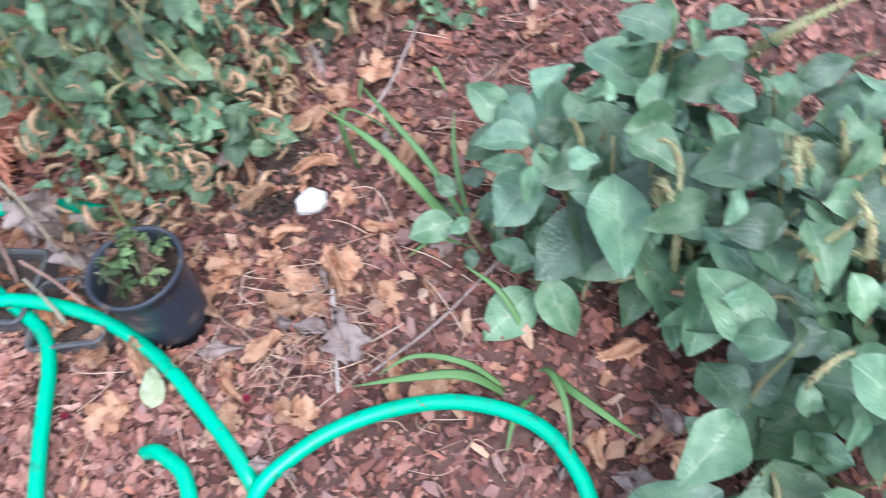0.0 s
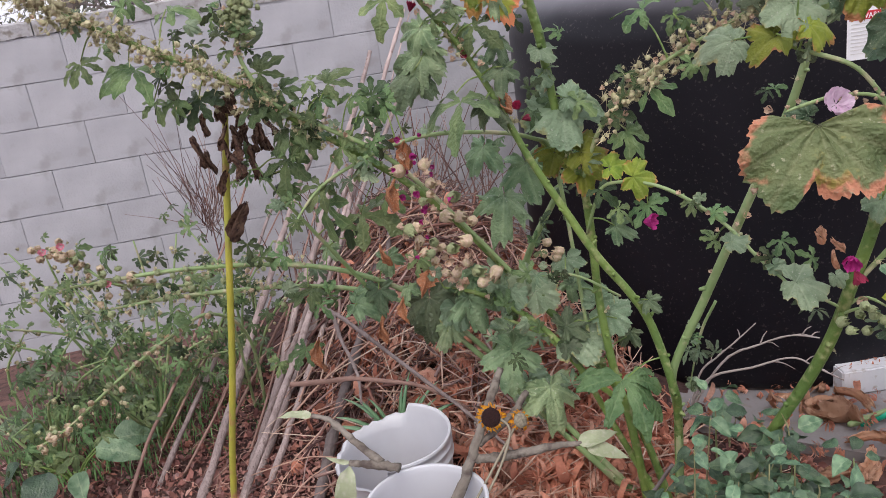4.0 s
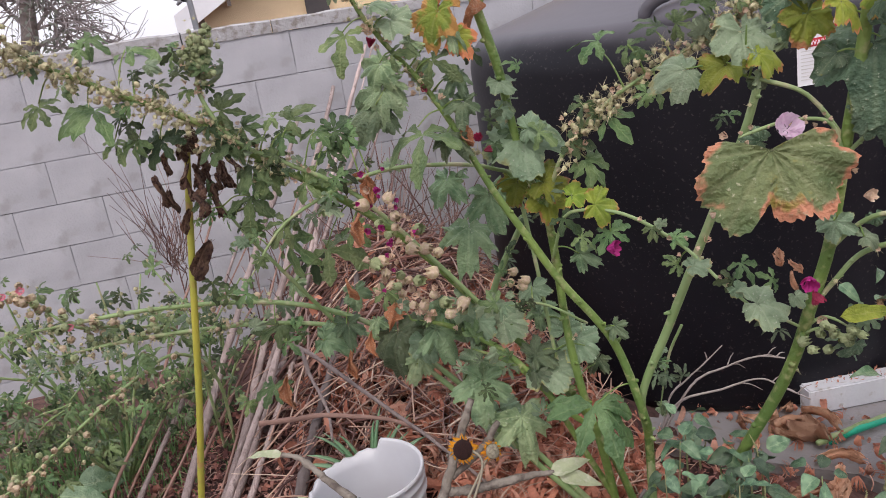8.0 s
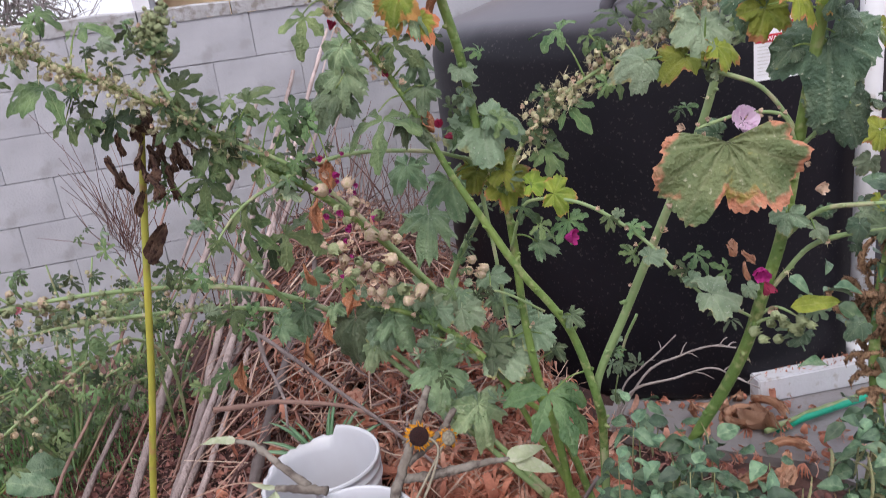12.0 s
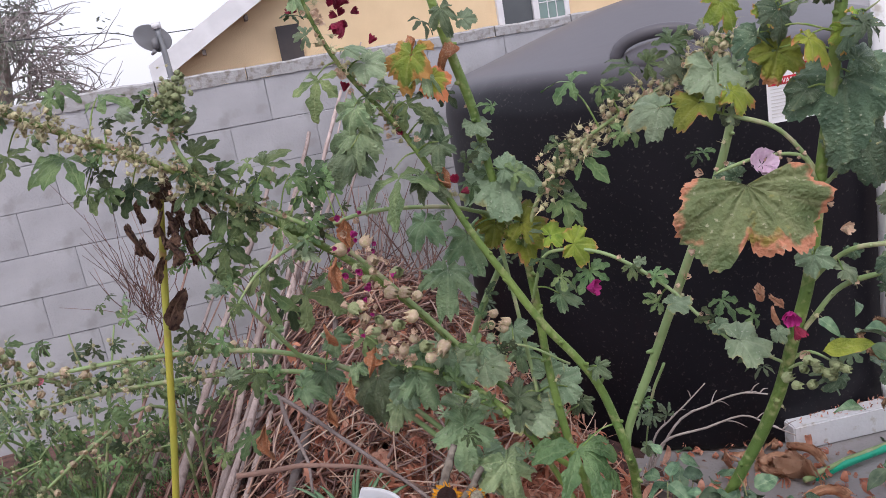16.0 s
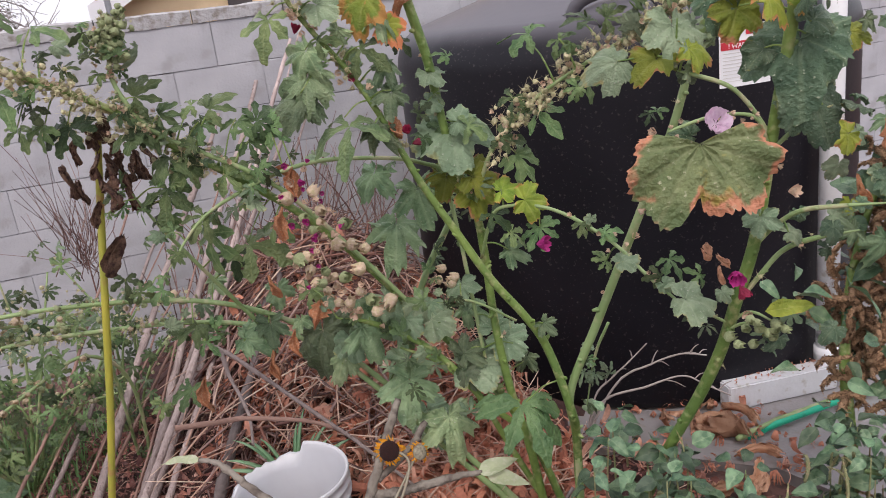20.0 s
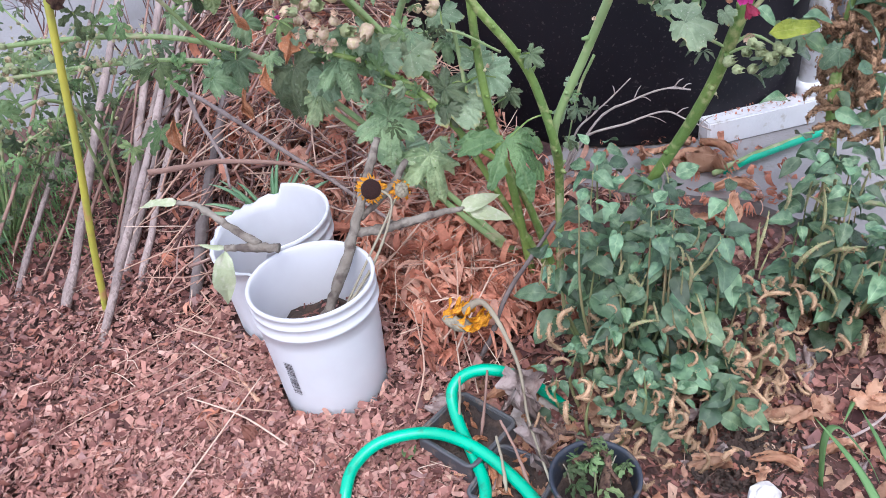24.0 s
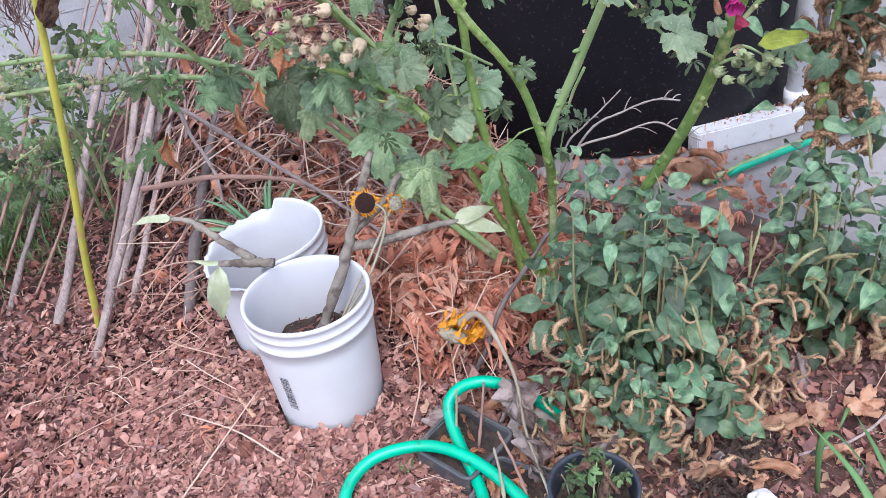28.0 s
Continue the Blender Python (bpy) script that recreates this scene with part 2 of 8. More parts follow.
M_BRANCH = mat("lichen_branch", (0.17, 0.145, 0.12), 0.9, (0.26, 0.23, 0.195), 14, 0.9, 60, (0.09, 0.07, 0.06), 34, 0.35)
M_TWIG = mat("brown_twig", (0.30, 0.185, 0.15), 0.85, (0.22, 0.13, 0.105), 12, 0.4, 60, rand=0.2)
M_GREYTWIG = mat("grey_twig", (0.46, 0.40, 0.38), 0.85, (0.34, 0.29, 0.27), 12, 0.4, 60)
M_STEM = mat("hollyhock_stem", (0.21, 0.31, 0.075), 0.5, (0.11, 0.19, 0.045), 7, 0.6, 70, (0.32, 0.35, 0.15), 40, 0.22, trans=0.05)
M_STEMLIGHT = mat("young_stem", (0.28, 0.38, 0.17), 0.5, (0.21, 0.31, 0.12), 9, 0.25, 60, (0.45, 0.42, 0.26), 20, 0.2, trans=0.05)
M_STAKE = mat("yellow_stalk", (0.43, 0.40, 0.06), 0.55, (0.34, 0.36, 0.06), 7, 0.3, 50, (0.42, 0.24, 0.10), 14, 0.2)
M_SEED = mat("seed_pod", (0.50, 0.47, 0.28), 0.8, (0.66, 0.56, 0.39), 2.2, 0.6, 9, (0.40, 0.43, 0.21), 30, 0.3, rand=0.3, trans=0.1)
M_BELL = mat("dry_calyx", (0.66, 0.50, 0.37), 0.85, (0.58, 0.50, 0.30), 1.6, 0.5, 9, (0.74, 0.60, 0.48), 5, 0.3, rand=0.2, trans=0.25)
M_SEEDGREEN = mat("green_pod", (0.33, 0.40, 0.19), 0.7, (0.42, 0.46, 0.26), 14, 0.6, 60, rand=0.2, trans=0.1)
M_DRYFLOWER = mat("dry_flower", (0.68, 0.48, 0.37), 0.8, (0.56, 0.40, 0.27), 2.5, 0.6, 9, (0.72, 0.60, 0.46), 5, 0.3, rand=0.2, trans=0.2)
M_PINK = mat("pink_petal", (0.52, 0.03, 0.26), 0.6, (0.36, 0.02, 0.16), 3, 0.5, 12, rand=0.2, trans=0.3)
M_DARKRED = mat("crimson_petal", (0.32, 0.014, 0.06), 0.6, (0.19, 0.01, 0.04), 3, 0.5, 12, rand=0.25, trans=0.25)
M_PALEPINK = mat("pale_pink_petal", (0.78, 0.62, 0.74), 0.6, (0.72, 0.52, 0.68), 9, 0.4, 40, trans=0.3)
M_ROSE = mat("rose_petal", (0.80, 0.30, 0.38), 0.6, (0.72, 0.22, 0.30), 9, 0.4, 40, trans=0.3)
M_YELLOW = mat("yellow_petal", (0.80, 0.38, 0.01), 0.55, (0.62, 0.24, 0.01), 12, 0.3, 50, trans=0.3, rand=0.1)
M_DISC = mat("flower_disc", (0.030, 0.008, 0.008), 0.95, (0.075, 0.016, 0.012), 40, 1.0, 160)
M_WILT = mat("wilted_stalk", (0.34, 0.31, 0.23), 0.8, (0.22, 0.185, 0.135), 9, 0.5, 50)
M_DEADLEAF = mat("dead_leaf", (0.115, 0.062, 0.045), 0.85, (0.22, 0.130, 0.085), 3, 0.7, 12, (0.05, 0.02, 0.018), 7, 0.3, rand=0.3, trans=0.12)
M_RUSTLEAF = mat("rust_leaf", (0.52, 0.20, 0.09), 0.8, (0.42, 0.19, 0.10), 9, 0.6, 40, (0.60, 0.33, 0.2), 20, 0.3, rand=0.25, trans=0.2)
M_SPIKE = mat("amaranth_spike", (0.84, 0.58, 0.38), 0.95, (0.68, 0.46, 0.28), 5, 0.7, 40, (0.58, 0.36, 0.21), 16, 0.2, rand=0.22, trans=0.3)
M_SPIKEGREEN = mat("green_spike", (0.50, 0.50, 0.27), 0.95, (0.44, 0.45, 0.22), 6, 1.0, 34, (0.66, 0.50, 0.30), 14, 0.3, rand=0.18, trans=0.15)
M_SPIKEBROWN = mat("brown_spike", (0.46, 0.27, 0.155), 0.95, (0.58, 0.36, 0.215), 6, 1.0, 30, (0.22, 0.12, 0.07), 14, 0.3, rand=0.3)
M_GRASS = mat("grass_blade", (0.18, 0.34, 0.12), 0.5, (0.14, 0.27, 0.10), 6, trans=0.3, rand=0.2)
M_ALOE = mat("aloe_flesh", (0.14, 0.27, 0.14), 0.4, (0.20, 0.33, 0.19), 6, 0.1)
M_PALEAF = mat("pale_leaf", (0.52, 0.58, 0.38), 0.6, (0.44, 0.50, 0.31), 3, 0.4, 20, (0.60, 0.62, 0.48), 6, 0.3, trans=0.3)
M_STONE = mat("white_stone", (0.66, 0.65, 0.64), 0.6, (0.54, 0.52, 0.50), 20, 0.4, 80)
M_FIG = leaf_mat("lobed_leaf", ((0.058, 0.112, 0.042), (0.140, 0.215, 0.088), (0.23, 0.295, 0.145)), (0.12, 0.13, 0.04), 1.14, trans=0.2, vary=(0.35, 1.8), vein=0.16, rough=0.4, spec=0.45)
M_GREYFIG = leaf_mat("grey_lobed_leaf", ((0.105, 0.160, 0.094), (0.205, 0.270, 0.165), (0.25, 0.31, 0.20)), (0.25, 0.26, 0.12), 1.12, trans=0.25, vary=(0.6, 1.5), vein=0.14)
M_BROAD = leaf_mat("broad_leaf", ((0.105, 0.190, 0.092), (0.265, 0.380, 0.205), (0.38, 0.48, 0.28)), (0.20, 0.24, 0.09), 1.10, trans=0.16, spots=(0.34, 0.40, 0.28), rough=0.36, vary=(0.5, 1.6), vein=0.16, spec=0.5)
M_GREY = leaf_mat("speckled_leaf", ((0.052, 0.100, 0.056), (0.130, 0.188, 0.115), (0.22, 0.28, 0.17)), (0.22, 0.22, 0.05), 1.08, trans=0.12, spots=(0.40, 0.43, 0.32), rough=0.42, vary=(0.7, 1.4), vein=0.22)
M_PALEGREEN = leaf_mat("pale_green_leaf", ((0.180, 0.265, 0.160), (0.300, 0.400, 0.255), (0.40, 0.48, 0.34)), (0.40, 0.38, 0.16), 1.04, trans=0.2, spots=(0.44, 0.48, 0.38), rough=0.5, vary=(0.75, 1.3), vein=0.2)
M_BURNT = leaf_mat("scorched_leaf", ((0.085, 0.140, 0.055), (0.200, 0.255, 0.115), (0.32, 0.36, 0.20)), (0.58, 0.31, 0.15), 0.945, trans=0.15, spots=(0.40, 0.42, 0.28), ragged=1.6, patch=(0.36, 0.33, 0.08), vary=(1.0, 1.0), vein=0.16)
M_YELLOWED = leaf_mat("yellowed_leaf", ((0.22, 0.30, 0.05), (0.34, 0.38, 0.06), (0.46, 0.46, 0.16)), (0.62, 0.30, 0.11), 0.74, patch=(0.55, 0.26, 0.10))
M_LIME = leaf_mat("yellowing_leaf", ((0.17, 0.27, 0.040), (0.32, 0.42, 0.065), (0.42, 0.47, 0.16)), (0.58, 0.34, 0.12), 0.98)
M_AMAR = leaf_mat("ovate_leaf", ((0.040, 0.088, 0.048), (0.118, 0.196, 0.108), (0.23, 0.305, 0.175)), (0.13, 0.17, 0.06), 1.15, rough=0.33, trans=0.08, vary=(0.45, 1.9), spec=0.5, vein=0.16, relief=0.25)
M_AMARLIGHT = leaf_mat("big_ovate_leaf", ((0.056, 0.122, 0.074), (0.135, 0.222, 0.140), (0.25, 0.33, 0.22)), (0.15, 0.24, 0.11), 1.2, rough=0.30, trans=0.10, vary=(0.45, 1.75), spec=0.6, vein=0.18, relief=0.2)
M_AMSTEM = mat("amaranth_stem", (0.20, 0.25, 0.10), 0.6, (0.26, 0.19, 0.11), 9, 0.3, 50)
M_LITTER = island_mat("leaf_litter", ((0.053, 0.022, 0.022), (0.339, 0.152, 0.125), (0.127, 0.052, 0.047), (0.466, 0.240, 0.196), (0.233, 0.094, 0.078), (0.064, 0.027, 0.027), (0.445, 0.191, 0.137), (0.106, 0.045, 0.043), (0.339, 0.206, 0.191), (0.191, 0.078, 0.069)), 0.85, 0.1)
M_CHIP = island_mat("mulch_chip", ((0.179, 0.076, 0.065), (0.436, 0.218, 0.176), (0.249, 0.111, 0.093), (0.576, 0.348, 0.284), (0.337, 0.160, 0.132), (0.099, 0.043, 0.039), (0.496, 0.278, 0.215), (0.278, 0.125, 0.107), (0.397, 0.242, 0.209)), 0.9)
M_TAN = island_mat("tan_leaf", ((0.46, 0.24, 0.15), (0.56, 0.36, 0.25), (0.36, 0.18, 0.12), (0.60, 0.43, 0.33)), 0.8, 0.15)
M_RUST = island_mat("rusty_leaves", ((0.40, 0.150, 0.100), (0.74, 0.35, 0.24), (0.54, 0.22, 0.145), (0.80, 0.48, 0.36), (0.22, 0.085, 0.062), (0.68, 0.295, 0.19), (0.46, 0.18, 0.12)), 0.8, 0.25)
M_MOUND = mat("litter_mound", (0.095, 0.043, 0.036), 0.95, (0.055, 0.027, 0.024), 9, 1.0, 60, (0.04, 0.02, 0.02), 26, 0.3)
M_TANLEAF = mat("tan_fallen_leaf", (0.70, 0.44, 0.30), 0.8, (0.58, 0.32, 0.20), 2.0, 0.6, 9, (0.42, 0.21, 0.13), 5, 0.25, rand=0.25, trans=0.4)
M_GREYLEAF = mat("grey_fallen_leaf", (0.36, 0.29, 0.27), 0.85, (0.27, 0.20, 0.19), 2.0, 0.6, 9, (0.18, 0.12, 0.11), 5, 0.3, rand=0.2)
M_STRAW = island_mat("straw", ((0.60, 0.41, 0.31), (0.42, 0.26, 0.20), (0.70, 0.54, 0.43), (0.32, 0.19, 0.15), (0.54, 0.35, 0.27)), 0.85)
M_BRUSH = island_mat("brush", ((0.127, 0.067, 0.059), (0.286, 0.181, 0.162), (0.080, 0.045, 0.041), (0.382, 0.265, 0.235), (0.191, 0.096, 0.080), (0.101, 0.055, 0.051), (0.265, 0.122, 0.093)), 0.9)


# ---- mesh tools ----
def spline(pts, per=5):
    """A smooth line through the points; extra columns (radius) go along."""
    p = np.array(pts, float)
    if len(p) < 3:
        return np.array([p[0] + (p[-1] - p[0]) * k / per for k in range(per + 1)])
    q = np.vstack([2 * p[0] - p[1], p, 2 * p[-1] - p[-2]])
    out = []
    for i in range(1, len(q) - 2):
        for k in range(per):
            t = k / per
            a, b, c, d = q[i - 1], q[i], q[i + 1], q[i + 2]
            out.append(0.5 * (2 * b + (c - a) * t + (2 * a - 5 * b + 4 * c - d) * t * t + (3 * b - a - 3 * c + d) * t**3))
    out.append(p[-1])
    return np.array(out)


def rough(line, seed, wob=0.12):
    """A line of points with an uneven bark: small swellings and bends."""
    q = random.Random(seed)
    out = np.array(line, float)
    for k in range(len(out)):
        out[k, 3] *= 1 + q.uniform(-wob, wob) + (0.28 if q.random() < 0.12 else 0.0)
        if 0 < k < len(out) - 1:
            out[k, :3] += np.array([q.gauss(0, 0.10) for _ in range(3)]) * out[k, 3]
    return out


class Mesh:
    """Gathers vertices and faces for one mesh."""

    def __init__(self):
        self.v, self.f, self.uv = [], [], []

    def add(self, verts, faces, uv=None):
        o = len(self.v)
        self.v.extend([tuple(map(float, q)) for q in verts])
        self.f.extend([tuple(i + o for i in f) for f in faces])
        self.uv.extend(uv if uv is not None else [(1.0, 0.0)] * len(verts))

    def tube(self, line, seg=8, close=True, flat=1.0):
        """line: rows of x, y, z, radius."""
        line = np.array(line, float)
        p, r = line[:, :3], line[:, 3]
        d = np.gradient(p, axis=0)
        d /= np.linalg.norm(d, axis=1)[:, None] + 1e-12
        ref = np.array((0.0, 0.0, 1.0)) if abs(d[0][2]) < 0.9 else np.array((1.0, 0.0, 0.0))
        u = np.cross(d[0], ref)
        vs, fs = [], []
        for k in range(len(p)):
            u = u - d[k] * (u @ d[k])
            u /= np.linalg.norm(u) + 1e-12
            w = np.cross(d[k], u)
            for s in range(seg):
                a = TAU * s / seg
                vs.append(p[k] + r[k] * (u * math.cos(a) + w * math.sin(a) * flat))
        for k in range(len(p) - 1):
            for s in range(seg):
                a, b = k * seg + s, k * seg + (s + 1) % seg
                fs.append((a, b, b + seg, a + seg))
        if close:
            fs.append(tuple(reversed(range(seg))))
            fs.append(tuple(range((len(p) - 1) * seg, len(p) * seg)))
        self.add(vs, fs)
        return self

    def lathe(self, prof, seg=40, centre=(0, 0, 0), close=False):
        vs, fs = [], []
        for r, z in prof:
            for s in range(seg):
                a = TAU * s / seg
                vs.append((centre[0] + r * math.cos(a), centre[1] + r * math.sin(a), centre[2] + z))
        for k in range(len(prof) - 1):
            for s in range(seg):
                a, b = k * seg + s, k * seg + (s + 1) % seg
                fs.append((a, b, b + seg, a + seg))
        if close:
            fs.append(tuple(range((len(prof) - 1) * seg, len(prof) * seg)))
        self.add(vs, fs)
        return self

    def box(self, lo, hi, m=None, bevel=0.0):
        bm = bmesh.new()
        bmesh.ops.create_cube(bm, size=1.0)
        for v in bm.verts:
            v.co = Vector([lo[i] + (hi[i] - lo[i]) * (v.co[i] + 0.5) for i in range(3)])
        if bevel:
            bmesh.ops.bevel(bm, geom=bm.edges[:], offset=bevel, segments=2, affect="EDGES")
        bm.verts.index_update()
        vs = [(m @ v.co if m else v.co.copy()) for v in bm.verts]
        self.add([tuple(v) for v in vs], [tuple(v.index for v in f.verts) for f in bm.faces])
        bm.free()
        return self

    def weld(self):
        """Joins vertices that lie on one spot, so that a leaf or flower is one piece."""
        seen, keep, to = {}, [], []
        for i, v in enumerate(self.v):
            k = (round(v[0], 5), round(v[1], 5), round(v[2], 5))
            if k not in seen:
                seen[k] = len(keep)
                keep.append(i)
            to.append(seen[k])
        faces = [tuple(dict.fromkeys(to[i] for i in f)) for f in self.f]
        self.v, self.uv, self.f = [self.v[i] for i in keep], [self.uv[i] for i in keep], [f for f in faces if len(f) > 2]
        return self

    def mesh(self, name, material, smooth=True):
        me = bpy.data.meshes.new(name)
        me.from_pydata(self.v, [], self.f)
        me.materials.append(material)
        layer = me.uv_layers.new(name="UVMap")
        idx = np.empty(len(me.loops), dtype=np.int32)
        me.loops.foreach_get("vertex_index", idx)
        layer.data.foreach_set("uv", np.array(self.uv, dtype=np.float32)[idx].ravel())
        if smooth:
            me.polygons.foreach_set("use_smooth", np.ones(len(me.polygons), dtype=bool))
        me.update()
        return me


def part(name, m, material=None, parent=None, label="", smooth=True, at=None):
    """Links a gathered or ready mesh as one object, under a thing where one is given."""
    me = m if isinstance(m, bpy.types.Mesh) else m.mesh(name, material, smooth)
    ob = new(name, me)
    if parent:
        ob.parent = parent
    if at is not None:
        ob.matrix_basis = at
    if label:
        ob["label"] = label
    return ob


def thing(name, at, label, category, group="", kind=""):
    ob = new(name)
    ob.empty_display_size = 0.05
    ob.matrix_basis = at if isinstance(at, Matrix) else Matrix.Translation(at)
    return tagged(ob, label, category, group, kind)


def facing(pos, normal, up, size=1.0):
    """A pose at pos whose z is the normal and whose y points as near up as it can."""
    n = Vector(normal).normalized()
    y = Vector(up) - n * Vector(up).dot(n)
    if y.length < 1e-4:
        y = n.orthogonal()
    y.normalize()
    x = y.cross(n)
    m = Matrix((x, y, n)).transposed().to_4x4()
    return Matrix.Translation(pos) @ m @ Matrix.Diagonal((size, size, size, 1))


# ---- ground and slab ----
def height(x, y):
    """The litter's surface: gentle rolls and small lumps."""
    return 0.018 * noise.noise(Vector((x * 1.7, y * 1.7, 3.1))) + 0.010 * noise.noise(Vector((x * 6, y * 6, 7.7))) + 0.008


def build_ground():
    g = Mesh()
    xs = np.concatenate([[-60, -25, -10, -5], np.linspace(-2.2, 3.6, 117), [5, 10, 25, 60]])
    ys = np.concatenate([[-60, -20, -6, -2], np.linspace(-0.4, 3.9, 87), [6, 12, 30, 60]])
    vs = []
    for y in ys:
        for x in xs:
            z = height(x, y) if -2.3 < x < 3.7 and -0.5 < y < 3.95 else -0.02
            vs.append((x, y, z))
    w = len(xs)
    fs = [(j * w + i, j * w + i + 1, (j + 1) * w + i + 1, (j + 1) * w + i) for j in range(len(ys) - 1) for i in range(w - 1)]
    g.add(vs, fs)
    return tagged(part("ground", g, M_SOIL), "brown garden soil under dry leaf litter and mulch", "ground", kind="structure")


ground = build_ground()


def build_slab():
    s = Mesh()
    outline = [(1.42, 2.62), (1.50, 2.12), (1.95, 1.72), (2.14, 1.19), (2.75, 1.24), (4.6, 1.5), (4.6, 3.86), (1.42, 3.86)]
    n = len(outline)
    top = [(x, y, 0.045) for x, y in outline]
    low = [(x, y, -0.06) for x, y in outline]
    s.add(top + low, [tuple(reversed(range(n)))] + [(i, (i + 1) % n, n + (i + 1) % n, n + i) for i in range(n)])
    return tagged(part("concrete_slab", s, M_SLAB, smooth=False), "grey weathered concrete slab under the black tank", "slab", kind="structure")


build_slab()


# ---- block wall ----
WALL_Y, COURSE, BLOCK = 3.90, 0.2, 0.4
CAP_LOW, CAP_TOP = 1.524, 1.592


def build_wall():
    core = Mesh().box((-3.6, WALL_Y + 0.008, -0.2), (4.8, WALL_Y + 0.15, CAP_LOW))
    wall = tagged(part("wall_north", core, M_MORTAR, smooth=False), "white-painted concrete block garden wall with rough joints", "wall", kind="structure")
    variants = []
    for k in range(5):
        q = random.Random(k)
        bm = Mesh().box((0.0004, 0, 0.0014), (BLOCK - 0.0004, 0.02, COURSE - 0.0014), bevel=0.0022)
        bm.v = [(x + q.uniform(-0.001, 0.001), y + q.uniform(-0.0012, 0.0012), z + q.uniform(-0.0012, 0.0012)) for x, y, z in bm.v]
        variants.append(bm.mesh("block", M_BLOCK, False))
    q = random.Random(3)
    for c in range(9):
        z = CAP_LOW - COURSE * (c + 1)
        x = 0.67 + (0.2 if c % 2 else 0.0) - 10 * BLOCK
        while x < 4.6:
            if x > -3.5:
                part("block", variants[q.randrange(5)], parent=wall, at=Matrix.Translation((x, WALL_Y + q.uniform(-0.002, 0.002), z)))
            x += BLOCK
    x = -3.5
    while x < 2.4:
        cap = Mesh()
        n = 12
        vs = []
        for i in range(n + 1):
            px = x + 0.404 * i / n
            h = CAP_TOP + 0.008 * noise.noise(Vector((px * 9, 1.3, 0.2))) - 0.010 * max(0, px)
            lo = CAP_LOW + 0.006 * noise.noise(Vector((px * 14, 5.3, 0.2)))
            vs += [(px, WALL_Y - 0.008, lo), (px, WALL_Y - 0.008, h - 0.008), (px, WALL_Y + 0.006, h), (px, WALL_Y + 0.15, h), (px, WALL_Y + 0.16, lo)]
        fs = []
        for i in range(n):
            for k in range(5):
                a, b = i * 5 + k, i * 5 + (k + 1) % 5
                fs.append((a, a + 5, b + 5, b))
        fs += [(4, 3, 2, 1, 0), tuple(n * 5 + k for k in range(5))]
        cap.add(vs, fs)
        part("cap_block", cap, M_CAP, wall, smooth=False)
        x += 0.41
    return wall


build_wall()


